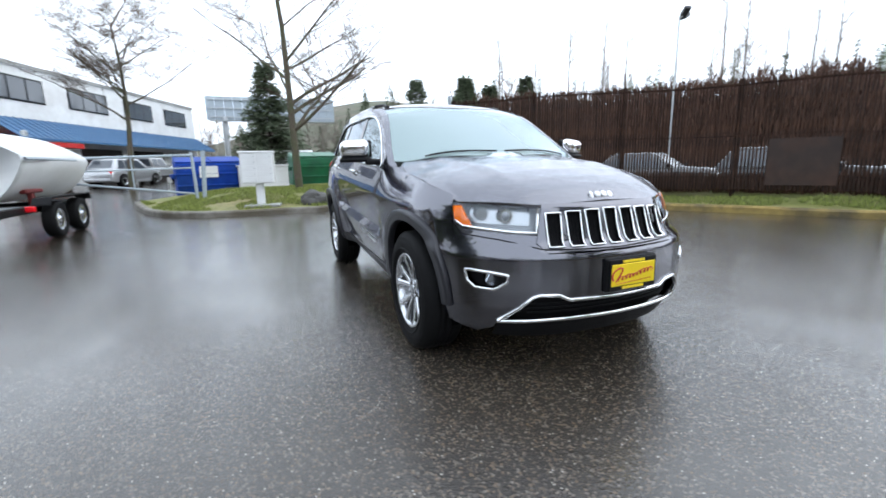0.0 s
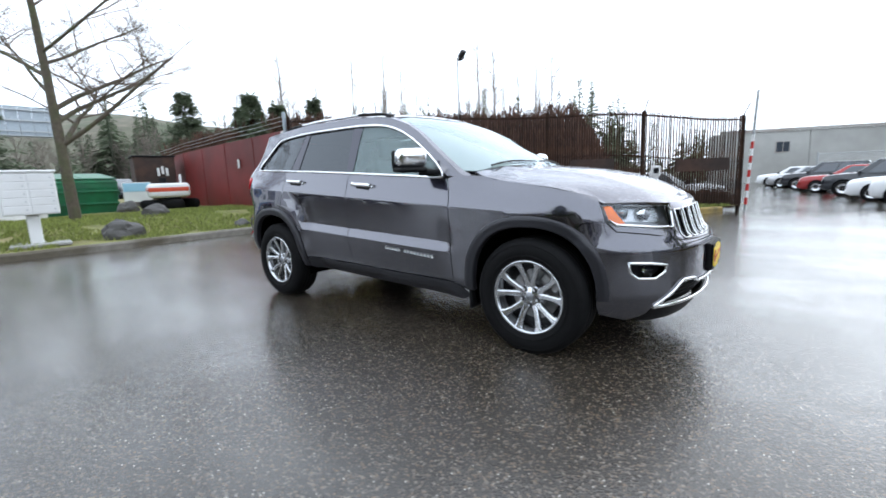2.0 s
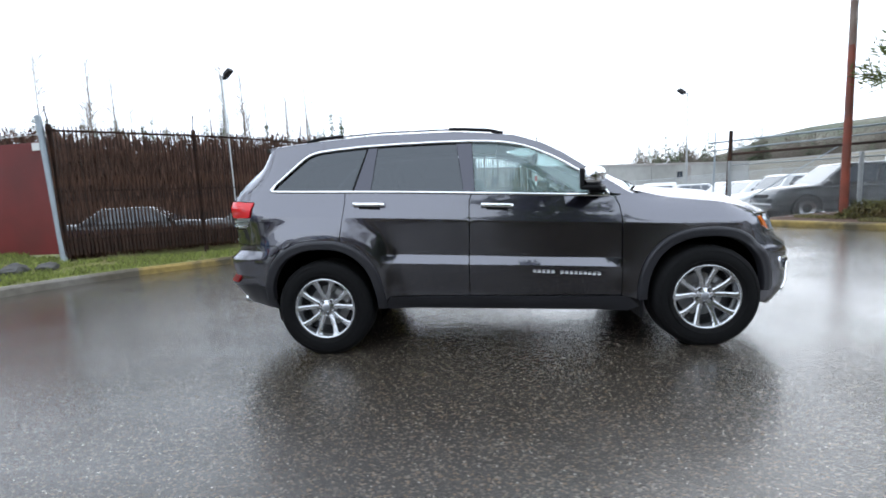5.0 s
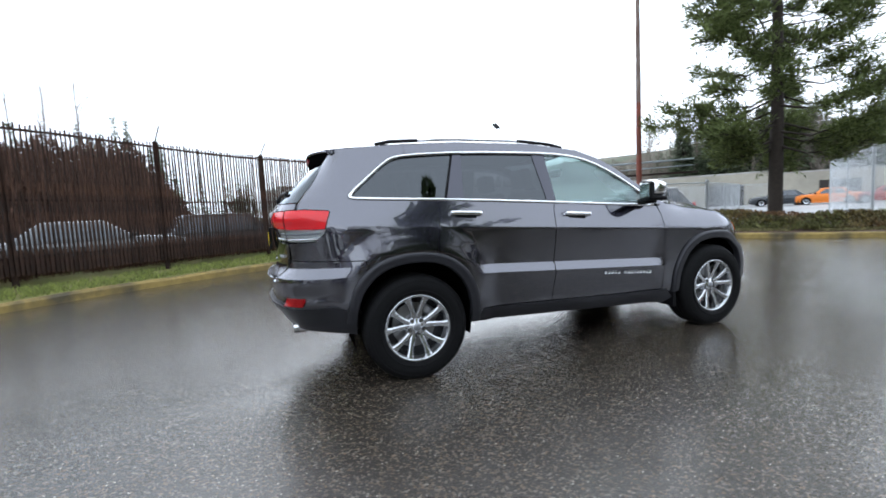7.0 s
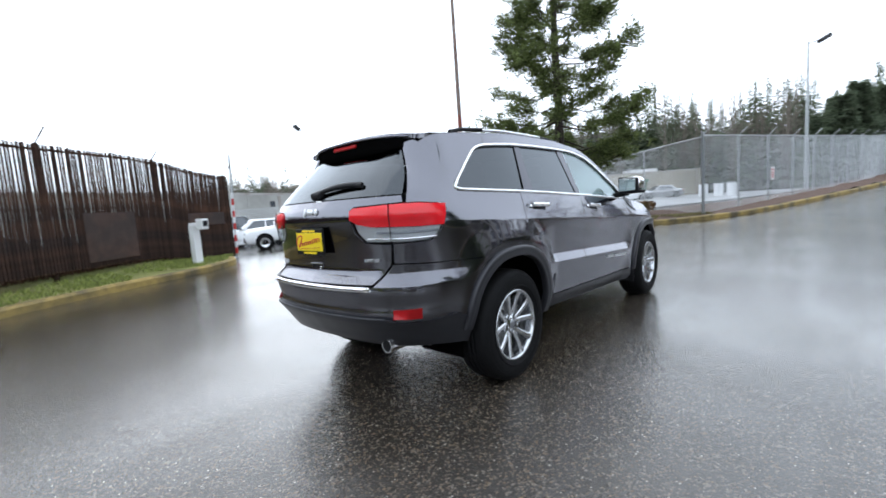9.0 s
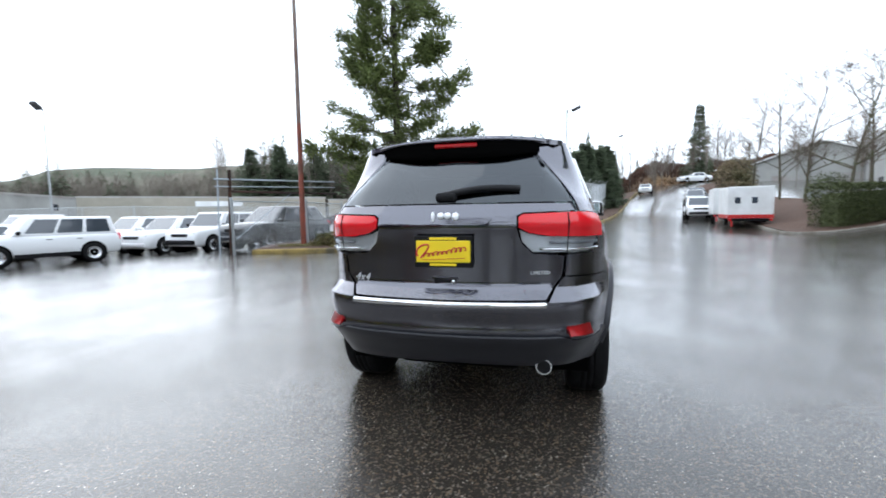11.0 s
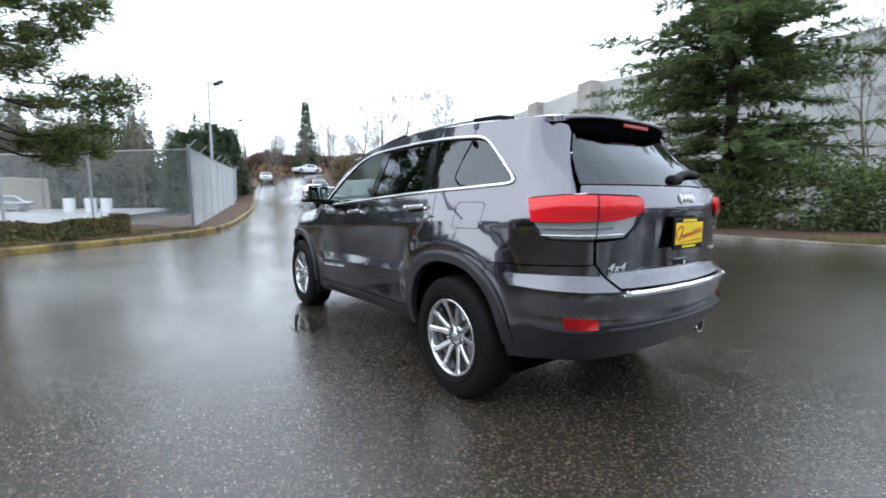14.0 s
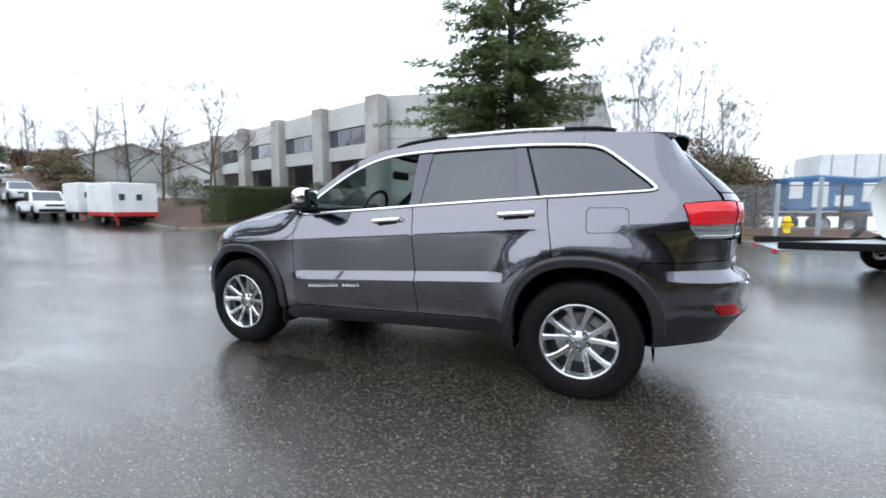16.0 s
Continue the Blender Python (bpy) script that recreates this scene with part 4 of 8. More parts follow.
def skin(name, outline, mat, parent, holes=(), step=0.045, out=0.0, thick=0.014, at=wall, label="", lines=()):
    """A panel that follows a surface inside an outline, with its edge turned inwards."""
    v, f = filled(outline, holes, step, lines=lines)
    top = [at(p.x, p.y, out) for p in v]
    low = [at(p.x, p.y, out - thick) for p in v]
    f = [tuple(t) for t in f]
    a, b, c = (top[i] for i in f[len(f) // 2])
    mid = (a + b + c) / 3
    nrm = (b - a).cross(c - a)
    lowmid = sum((low[i] for i in f[len(f) // 2]), Vector()) / 3
    if nrm.dot(mid - lowmid) < 0:
        f = [t[::-1] for t in f]
    count = {}
    for t in f:
        for i, j in zip(t, t[1:] + t[:1]):
            count[(i, j)] = count.get((i, j), 0) + 1
    rim = [(i, j) for i, j in count if (j, i) not in count]
    used = sorted({i for e in rim for i in e})
    extra = {i: len(top) + k for k, i in enumerate(used)}
    verts = top + [low[i] for i in used]
    me = bpy.data.meshes.new(name)
    n_top = len(f)
    # the turned edge has its own rim vertices, so that the outer face keeps its smooth normals
    dup = {i: len(verts) + k for k, i in enumerate(used)}
    verts += [top[i] for i in used]
    faces = f + [(dup[j], dup[i], extra[i], extra[j]) for i, j in rim]
    me.from_pydata([tuple(p) for p in verts], [], faces)
    me.update()
    me.polygons.foreach_set("use_smooth", [i < n_top for i in range(len(faces))])
    # outer normals straight from the surface, so that creases stay crisp
    e, sign, nrms = 0.002, 0, []
    for p in v:
        c = (at(p.x + e, p.y, out) - at(p.x - e, p.y, out)).cross(at(p.x, p.y + e, out) - at(p.x, p.y - e, out))
        nrms.append(c.normalized() if c.length > 1e-12 else Vector((0, 0, 0)))
    for t in f:
        sign += 1 if (top[t[1]] - top[t[0]]).cross(top[t[2]] - top[t[0]]).dot(nrms[t[0]]) > 0 else -1
    k = 1 if sign > 0 else -1
    me.normals_split_custom_set_from_vertices([tuple(q * k) for q in nrms] + [(0, 0, 0)] * (len(verts) - len(top)))
    return link_mesh(name, me, mat, parent, label)


def sweep(name, pts, mat, parent, w=0.016, h=0.008, closed=False, label="", n=6):
    """A flattened bead along a line of points with outward directions."""
    s, m = Soup(), len(pts)
    for i, (p, o) in enumerate(pts):
        a, b = pts[(i - 1) % m if closed else max(0, i - 1)][0], pts[(i + 1) % m if closed else min(m - 1, i + 1)][0]
        d = (b - a).normalized()
        side = d.cross(o).normalized()
        o2 = side.cross(d).normalized()
        for j in range(n):
            t = 2 * math.pi * (j + 0.5) / n
            s.v.append(p + side * (w / 2 * math.cos(t)) + o2 * (h * math.sin(t)))
    for i in range(m if closed else m - 1):
        for j in range(n):
            k = (i + 1) % m
            s.f.append((i * n + j, i * n + (j + 1) % n, k * n + (j + 1) % n, k * n + j))
    if not closed:
        s.f += [tuple(range(n)), tuple(range((m - 1) * n, m * n))[::-1]]
    return s.ob(name, mat, parent, label, smooth=True)


def on_wall(line, out=0.0, step=0.05):
    """Points and outward directions along a line of (u, z) on the body."""
    res = []
    for a, b in zip(line, line[1:]):
        n = max(1, round(math.dist(a, b) / step))
        res += [(a[0] + (b[0] - a[0]) * i / n, a[1] + (b[1] - a[1]) * i / n) for i in range(n)]
    res.append(line[-1])
    return [(wall(u, z, out), (wall(u, z, 0.05) - wall(u, z, 0)).normalized()) for u, z in res]


def arch(front, a0, a1, n=18, grow=0.0):
    """Points (x, z) of a wheel opening from angle a0 to a1; 0 points forwards, 90 up."""
    cx, hw, hh = (AXLE, 0.425, 0.455) if front else (-AXLE, 0.43, 0.48)
    out = []
    for i in range(n + 1):
        a = radians(a0 + (a1 - a0) * i / n)
        c, s = math.cos(a), math.sin(a)
        r = (abs(c) ** 2.4 + abs(s) ** 2.4) ** (-1 / 2.4)
        out.append((cx + (hw + grow) * c * r, HUB_Z + (hh + grow) * s * r))
    return out


EDGE_X = (-2.1, -1.5, -1.0, -0.35, 0.1, 0.3, 0.45, 0.67, 0.9, 1.0)
EDGE_Z = (1.676, 1.708, 1.728, 1.718, 1.666, 1.595, 1.512, 1.352, 1.185, 1.135)
ROOF_X = (-2.15, -2.0, -1.5, -1.0, -0.5, -0.1, 0.12, 0.25, 1.14)
ROOF_Z = (1.712, 1.730, 1.774, 1.793, 1.786, 1.757, 1.718, 1.673, 1.232)
HOODLINE_X, HOODLINE_Z = (0.95, 1.07, 1.25, 1.57, 1.85, 1.95, 2.2), (1.175, 1.158, 1.115, 1.068, 1.012, 0.985, 0.90)
HOOD_X, HOOD_Z = (1.0, 1.15, 1.4, 1.6, 1.8, 1.95, 2.06, 2.14, 2.2), (1.245, 1.228, 1.202, 1.176, 1.132, 1.085, 1.040, 0.998, 0.965)


def edge_z(x):
    return float(np.interp(x, EDGE_X, EDGE_Z))


def edge_y(x):
    return wall(us(x), edge_z(x)).y


def roof_at(x, y, out=0.0):
    zc, ze, ye = float(np.interp(x, ROOF_X, ROOF_Z)), edge_z(x), edge_y(x)
    return Vector((x, y, zc + (ze - zc) * min(1.1, abs(y) / ye) ** 2.5 + out))


def nose_z(u):
    return float(np.interp(u, (0, uf(0.44), uf(0.6), us(2.0), us(1.905), us(1.87)), (0.960, 0.946, 0.955, 0.967, 0.973, 1.006)))


# the hood's front edge from the middle to the wing
NOSE = np.array([tuple(wall(u, nose_z(u), -0.004)) for u in np.linspace(0, us(1.885), 26)])


def hood_at(x, y, out=0.0):
    zc = float(np.interp(x, HOOD_X, HOOD_Z))
    zl = float(np.interp(x, HOODLINE_X, HOODLINE_Z))
    yl = wall(us(min(x, 1.95)), min(zl, 1.16)).y
    t = min(1.05, abs(y) / yl)
    xb, zb = (float(np.interp(abs(y), NOSE[:, 1], NOSE[:, i])) for i in (0, 2))
    k = max(0.0, 1 - (xb - x) / 0.24)
    if k > 0:
        t2 = min(1.05, abs(y) / wall(us(min(xb, 1.95)), 0.985).y)
        b_c, b_l = float(np.interp(xb, HOOD_X, HOOD_Z)), float(np.interp(xb, HOODLINE_X, HOODLINE_Z))
        zc_fix = (zb - (b_c + (b_l - b_c) * t2 ** 2.6)) * min(k, 1.0) ** 2.2
    else:
        zc_fix = 0.0
    z = zc_fix + zc + (zl - zc) * t ** 2.6 + 0.010 * math.exp(-((abs(y) - 0.46 + 0.08 * (x - 1.6)) / 0.055) ** 2) * smoothstep(2.1, 1.7, x)
    return Vector((x, y, z + out))


DLO = [(0.765, 1.160), (0.3, 1.190), (-0.25, 1.228), (-1.0, 1.275), (-1.80, 1.316), (-1.875, 1.325), (-1.88, 1.345), (-1.72, 1.478), (-1.60, 1.574), (-1.54, 1.606), (-1.44, 1.625), (-1.0, 1.645), (-0.34, 1.640), (-0.05, 1.622), (0.12, 1.590), (0.26, 1.540), (0.44, 1.445), (0.67, 1.282), (0.755, 1.195)]


def side_of(pts, s):
    return [(s * us(x), z) for x, z in pts]


def lathe(profile, n=48, axis="y"):
    """Turns an outline of (radius, offset) round an axis."""
    v, f, m = [], [], len(profile)
    for i in range(n):
        a = 2 * math.pi * i / n
        for r, o in profile:
            v.append((r * math.cos(a), o, r * math.sin(a)))
    for i in range(n):
        k = (i + 1) % n
        for j in range(m - 1):
            f.append((i * m + j, k * m + j, k * m + j + 1, i * m + j + 1))
    return v, f


def build_wheel(parent, place, outward):
    """A wheel whose face looks along +y; outward -1 turns it to the right side."""
    w = thing("wheel", place, 0 if outward > 0 else 180)
    w.parent = parent
    tread = [(0.236, 0.105), (0.262, 0.128), (0.315, 0.134), (0.352, 0.124), (0.374, 0.108), (0.384, 0.09), (0.386, 0.05), (0.386, 0.043), (0.379, 0.041), (0.379, 0.035), (0.386, 0.033), (0.387, 0.004), (0.379, 0.003), (0.379, -0.003), (0.387, -0.004), (0.386, -0.033), (0.379, -0.035), (0.379, -0.041), (0.386, -0.043), (0.386, -0.05), (0.384, -0.09), (0.374, -0.108), (0.352, -0.124), (0.315, -0.134), (0.25, -0.128)]
    ty = solid("tyre", *lathe(tread, 56), RUBBER, w, smooth=True)
    for r in (0.275, 0.345):
        solid("sidewall_ring", *lathe([(r - 0.004, 0.126 if r > 0.3 else 0.130), (r - 0.002, 0.135 if r < 0.3 else 0.1295), (r + 0.002, 0.135 if r < 0.3 else 0.1285), (r + 0.004, 0.126 if r > 0.3 else 0.130)], 48), RUBBER, ty, smooth=True)
    solid("rim", *lathe([(0.243, 0.104), (0.247, 0.114), (0.244, 0.121), (0.236, 0.123), (0.228, 0.117), (0.222, 0.100), (0.214, 0.02), (0.212, -0.1)], 56), ALLOY, w, smooth=True)
    solid("barrel_back", *lathe([(0.213, -0.04), (0.05, -0.045), (0.0, -0.045)], 32), DARK_METAL, w)
    solid("brake_disc", *lathe([(0.165, -0.02), (0.165, 0.0), (0.09, 0.004), (0.085, 0.03), (0.0, 0.03)], 36), BRAKE, w)
    part("caliper", boxes(((-0.12, 0.01, 0.09), (0.07, 0.05, 0.15), 0.012, Euler((0, 0.9, 0)).to_matrix())), BRAKE, w)
    hub = solid("hub", *lathe([(0.084, 0.03), (0.082, 0.070), (0.074, 0.079), (0.036, 0.081), (0.033, 0.084), (0.0, 0.085)], 30), ALLOY, w, smooth=True)
    solid("centre_cap", *lathe([(0.030, 0.083), (0.028, 0.087), (0.0, 0.088)], 24), LAMP_GREY, hub, smooth=True)
    for k in range(5):
        a = radians(90 + 72 * k)
        for off in (-0.29, 0.29):
            s = Soup()
            # each spoke widens and dishes outwards to the rim
            base_a, tip_a = a + off * 0.62, a + off * 1.10
            pts = []
            for t, wd, y, dp in ((0.05, 0.022, 0.077, 0.03), (0.10, 0.0185, 0.088, 0.04), (0.16, 0.0172, 0.100, 0.038), (0.205, 0.021, 0.110, 0.03), (0.232, 0.034, 0.117, 0.02)):
                aa = base_a + (tip_a - base_a) * (t - 0.05) / 0.18
                c, sn = math.cos(aa), math.sin(aa)
                q = Vector((c * t, 0, sn * t))
                side = Vector((-sn, 0, c))
                pts.append([q + side * wd + Vector((0, y - 0.006, 0)), q + side * wd * 0.55 + Vector((0, y, 0)), q - side * wd * 0.55 + Vector((0, y, 0)), q - side * wd + Vector((0, y - 0.006, 0)), q - side * wd + Vector((0, y - dp, 0)), q + side * wd + Vector((0, y - dp, 0))])
            for ring in pts:
                s.v += ring
            for i in range(4):
                for j in range(6):
                    s.f.append((i * 6 + j, i * 6 + (j + 1) % 6, i * 6 + 6 + (j + 1) % 6, i * 6 + 6 + j))
            s.ob("spoke", ALLOY, w)
        b = a + radians(36)
        # solid dark disc paints the shade of the hole round the nut
        part("lug_pocket", rod((math.cos(b) * 0.0575, 0.07, math.sin(b) * 0.0575), (math.cos(b) * 0.0575, 0.0825, math.sin(b) * 0.0575), 0.0175, n=12), DARK_METAL, hub)
        part("lug_nut", rod((math.cos(b) * 0.0575, 0.07, math.sin(b) * 0.0575), (math.cos(b) * 0.0575, 0.094, math.sin(b) * 0.0575), 0.0115, 0.009, 6), CHROME, w)
    return w


def seat(parent, x, y, back_x):
    st = thing("seat", (x, y, 0.62))
    st.parent = parent
    bm = bmesh.new()
    box(bm, (0.05, 0, 0.06), (0.5, 0.52, 0.16), 0.05, None, 3)
    part("cushion", bm, LEATHER, st, smooth=True)
    bm = bmesh.new()
    box(bm, (-0.27, 0, 0.40), (0.14, 0.5, 0.66), 0.05, Euler((0, radians(-14), 0)).to_matrix(), 3)
    part("backrest", bm, LEATHER, st, smooth=True)
    bm = bmesh.new()
    box(bm, (-0.38, 0, 0.83), (0.1, 0.27, 0.18), 0.04, Euler((0, radians(-10), 0)).to_matrix(), 3)
    part("headrest", bm, LEATHER, st, smooth=True)


def grey_car():
    car = thing("suv_car", (0, 0, 0), 0, "dark grey metallic five-door suv with chrome trim, wet, parked on asphalt", "car")
    sides = (1, -1)
    gap = 0.005

    # nose
    half = [(0, 0.702), (uf(0.42), 0.708), (uf(0.478), 0.752), (uf(0.468), 0.792), (uf(0.6), 0.799), (us(1.985), 0.826), (us(1.93), 0.855), (us(1.80), 0.853)] + side_of(arch(True, 57, -2), 1) + [(us(1.90), 0.30), (uf(0.76), 0.255), (uf(0.68), 0.30), (uf(0.655), 0.355), (uf(0.56), 0.43), (uf(0.49), 0.49), (uf(0.36), 0.492), (uf(0.31), 0.462), (0, 0.462)]
    fog = [(uf(0.612), 0.602), (uf(0.615), 0.562), (uf(0.668), 0.524), (uf(0.742), 0.530), (uf(0.772), 0.565), (uf(0.776), 0.624), (uf(0.69), 0.616)]
    both = half + [(-u, z) for u, z in half[::-1] if u > 0]
    fascia = skin("front_bumper", both, PAINT, car, [fog, [(-u, z) for u, z in fog]])
    seam = [(us(1.935), 0.853), (us(1.99), 0.800), (uf(0.66), 0.775), (uf(0.55), 0.752), (uf(0.45), 0.730), (0, 0.719)]
    sweep("bumper_seam", on_wall(seam + [(-u, z) for u, z in seam[-2::-1]], 0.001), BLACK, fascia, 0.008, 0.002)
    skin("chin", [(uf(0.70), 0.235), (uf(0.66), 0.33), (uf(0.635), 0.352), (-uf(0.635), 0.352), (-uf(0.66), 0.33), (-uf(0.70), 0.235)], BLACK, car, out=-0.01)
    skin("lower_intake", [(uf(0.66), 0.34), (uf(0.5), 0.5), (-uf(0.5), 0.5), (-uf(0.66), 0.34)], BLACK, car, out=-0.055, label="black mesh intake")
    for z in (0.385, 0.41, 0.435):
        sweep("intake_bar", on_wall([(-uf(0.52), z), (uf(0.52), z)], -0.045), BLACK, car, 0.008, 0.006)
    top = [(uf(0.655), 0.35), (uf(0.56), 0.43), (uf(0.50), 0.485), (uf(0.47), 0.495), (uf(0.37), 0.492), (uf(0.315), 0.463), (0, 0.460)]
    sweep("upper_chrome_strip", on_wall(top + [(-u, z) for u, z in top[-2::-1]], 0.006), CHROME, car, 0.020, 0.008)
    sweep("lower_chrome_strip", on_wall([(-uf(0.66), 0.345), (-uf(0.4), 0.356), (uf(0.4), 0.356), (uf(0.66), 0.345)], 0.006), CHROME, car, 0.022, 0.008)
    # grille panel with seven slots
    slots = []
    for k in range(-3, 4):
        c, w = 0.1235 * k, 0.046
        s = 1 if k >= 0 else -1
        lo, hi = 0.738, 0.918 - 0.004 * abs(k)
        slots.append([(s * uf(abs(c - w + 0.006)) if c - w + 0.006 >= 0 else -uf(abs(c - w + 0.006)), lo), (uf(c + w - 0.006) if c + w - 0.006 >= 0 else -uf(-(c + w - 0.006)), lo), (uf(c + w) if c + w >= 0 else -uf(-(c + w)), hi), (uf(c - w) if c - w >= 0 else -uf(-(c - w)), hi)])
    rim = [(uf(0.425), 0.713), (uf(0.475), 0.758), (uf(0.462), 0.80), (uf(0.435), 0.935), (uf(0.43), 0.952)]
    gr = skin("grille_panel", rim + [(-u, z) for u, z in rim[::-1]], PAINT, car, slots, step=0.03)
    skin("grille_mesh", [(uf(0.43), 0.725), (uf(0.43), 0.93), (-uf(0.43), 0.93), (-uf(0.43), 0.725)], BLACK, gr, out=-0.03, label="black honeycomb mesh")
    for sl in slots:
        ring = on_wall(sl + sl[:1], 0.006, 0.02)[:-1]
        sweep("slot_frame", ring, CHROME, gr, 0.010, 0.005, True)
        for j in range(1, 5):
            a, b = sl[0][0] + (sl[1][0] - sl[0][0]) * j / 5, sl[3][0] + (sl[2][0] - sl[3][0]) * j / 5
            sweep("mesh_bar", on_wall([(a, 0.742), (b, 0.912)], -0.02), BLACK, gr, 0.006, 0.005)

    # hood, wings, doors, quarters
    def hood_side(x):
        zl = float(np.interp(x, HOODLINE_X, HOODLINE_Z))
        return wall(us(x), zl).y - gap
    rear_edge = [(1.165 - 0.19 * (y / 0.76) ** 2, y) for y in np.linspace(-0.76, 0.76, 13)]
    flank = [(x, hood_side(x)) for x in (1.07, 1.25, 1.45, 1.65, 1.80)] + [(x, y) for x, y, z in NOSE[:0:-1]]
    skin("hood", rear_edge + flank + [(NOSE[0][0], 0)] + [(x, -y) for x, y in flank[::-1]], PAINT, car, at=hood_at, thick=0.022)
    skin("engine_cover_liner", [(1.0, -0.7), (1.0, 0.7), (1.8, 0.66), (2.0, 0.5), (2.0, -0.5), (1.8, -0.66)], BLACK, car, at=hood_at, out=-0.06, step=0.2)
    skin("cowl", [(0.9, -0.73), (0.98, 0), (0.9, 0.73), (1.1, 0.72), (1.19, 0), (1.1, -0.72)], BLACK, car, at=lambda x, y, o=0.0: hood_at(max(x, 1.0), y, o - 0.035), step=0.12, label="black wiper cowl")
    for s in sides:
        wing = [(0.852, 0.40), (0.852, 0.65), (0.850, 1.0), (0.838, 1.085), (0.815, 1.150), (0.875, 1.165), (0.94, 1.135 + 0.03), (1.07, 1.158), (1.25, 1.115), (1.57, 1.068), (1.85, 1.012), (1.885, 1.000), (1.893, 0.97), (1.925, 0.858), (1.80, 0.858)] + arch(True, 58, 182) + [(0.98, 0.365)]
        crease = [side_of([(x, 1.01 - 0.065 * x) for x in np.linspace(-2.1, 1.3, 12)], s)]
        crease += [side_of([(x, zc - 0.055 * x) for x in np.linspace(-0.95, 0.88, 8)], s) for zc in (0.670, 0.737)]
        skin("front_wing", side_of(wing, s), PAINT, car, lines=crease)
        door = [(0.845, 0.405), (0.845, 0.65), (0.843, 1.0), (0.830, 1.085), (0.800, 1.147), (0.765, 1.157), (0.3, 1.187), (-0.25, 1.222), (-0.268, 1.17), (-0.288, 0.67), (-0.295, 0.435), (0.3, 0.415)]
        fd = skin("front_door", side_of(door, s), PAINT, car, lines=crease)
        rdoor = [(-0.302, 0.436), (-0.295, 0.67), (-0.275, 1.17), (-0.258, 1.222), (-1.0, 1.270), (-1.235, 1.284), (-1.238, 1.2), (-1.262, 1.05), (-1.280, 0.92)] + [p for p in arch(False, 66, -1)] + [(-0.985, 0.385), (-0.93, 0.452)]
        rd = skin("rear_door", side_of(rdoor, s), PAINT, car, lines=crease)
        top_edge = [(-1.44, edge_z(-1.44)), (-1.70, edge_z(-1.70)), (-1.88, edge_z(-1.88) - 0.004), (-1.98, 1.662)]
        q = [(s * us(x), z) for x, z in [(-1.242, 1.284), (-1.80, 1.311), (-1.885, 1.318), (-1.892, 1.350), (-1.725, 1.484), (-1.605, 1.580), (-1.54, 1.613), (-1.44, 1.632)] + top_edge]
        q += [(s * ur(0.84), 1.645), (s * ur(0.82), 1.60), (s * ur(0.795), 1.45), (s * ur(0.765), 1.30), (s * ur(0.76), 1.262), (s * us(-2.2), 1.262), (s * us(-2.03), 1.248), (s * us(-2.018), 1.235), (s * us(-2.06), 1.10), (s * us(-2.13), 1.03), (s * ur(0.68), 1.025), (s * ur(0.675), 0.912), (s * us(-2.2), 0.905), (s * us(-1.80), 0.895)]
        q += side_of(arch(False, 129, 66.5), s) + [(s * us(-1.288), 0.92), (s * us(-1.268), 1.05), (s * us(-1.244), 1.2)]
        holes = []
        if s > 0:
            fc = [(-1.48, 1.205), (-1.50, 1.22), (-1.70, 1.22), (-1.725, 1.205), (-1.728, 1.085), (-1.705, 1.068), (-1.50, 1.062), (-1.482, 1.078)]
            holes = [side_of(fc, s)]
        qp = skin("rear_quarter", q, PAINT, car, holes, lines=crease[:1])
        if s > 0:
            inner = [(-1.605 + (x + 1.605) * 0.965, 1.142 + (z - 1.142) * 0.955) for x, z in fc]
            skin("fuel_flap", side_of(inner, s), PAINT, qp, lines=crease[:1], label="painted fuel filler flap")
        sill = [(0.90, 0.392), (0.3, 0.408), (-0.3, 0.428), (-0.93, 0.444), (-0.99, 0.36), (-0.9, 0.335), (0.9, 0.270), (0.985, 0.31)]
        skin("sill", side_of(sill, s), PAINT_SHADED, car, out=0.004)
        # window frames and panes
        rail_top = [(x, edge_z(x)) for x in (0.96, 0.9, 0.78, 0.67, 0.55, 0.45, 0.36, 0.3, 0.2, 0.1, -0.1, -0.35, -0.7, -1.0, -1.2, -1.44)]
        skin("roof_side_frame", side_of([(-1.435, 1.632), *[(x, z + 0.006) for x, z in DLO[11:]]] + [(0.80, 1.172), (0.94, 1.155)] + rail_top, s), PAINT, car, step=0.04, thick=0.03)
        panes = {"front_window": [(0.745, 1.170), (0.3, 1.198), (-0.225, 1.232), (-0.232, 1.625), (-0.05, 1.612), (0.12, 1.580), (0.25, 1.532), (0.43, 1.437), (0.66, 1.274)], "rear_window": [(-0.315, 1.240), (-1.035, 1.284), (-0.985, 1.637), (-0.36, 1.632)], "quarter_window": [(-1.188, 1.294), (-1.80, 1.326), (-1.86, 1.340), (-1.71, 1.470), (-1.59, 1.565), (-1.53, 1.597), (-1.43, 1.616), (-1.075, 1.632)]}
        for nm, o in panes.items():
            if s > 0 and nm == "front_window":
                continue  # the driver's window is wound down
            skin(nm, side_of(o, s), GLASS_CLEAR if nm == "front_window" else GLASS_DARK, car, out=-0.012, thick=0.004, step=0.08, label="clear side glass" if nm == "front_window" else "dark privacy glass")
        skin("b_pillar_trim", side_of([(-0.228, 1.232), (-0.312, 1.238), (-0.357, 1.634), (-0.236, 1.630)], s), PILLAR, car, out=-0.006)
        skin("c_pillar_trim", side_of([(-1.038, 1.284), (-1.168, 1.292), (-1.058, 1.634), (-0.988, 1.637)], s), PILLAR, rd, out=-0.006)
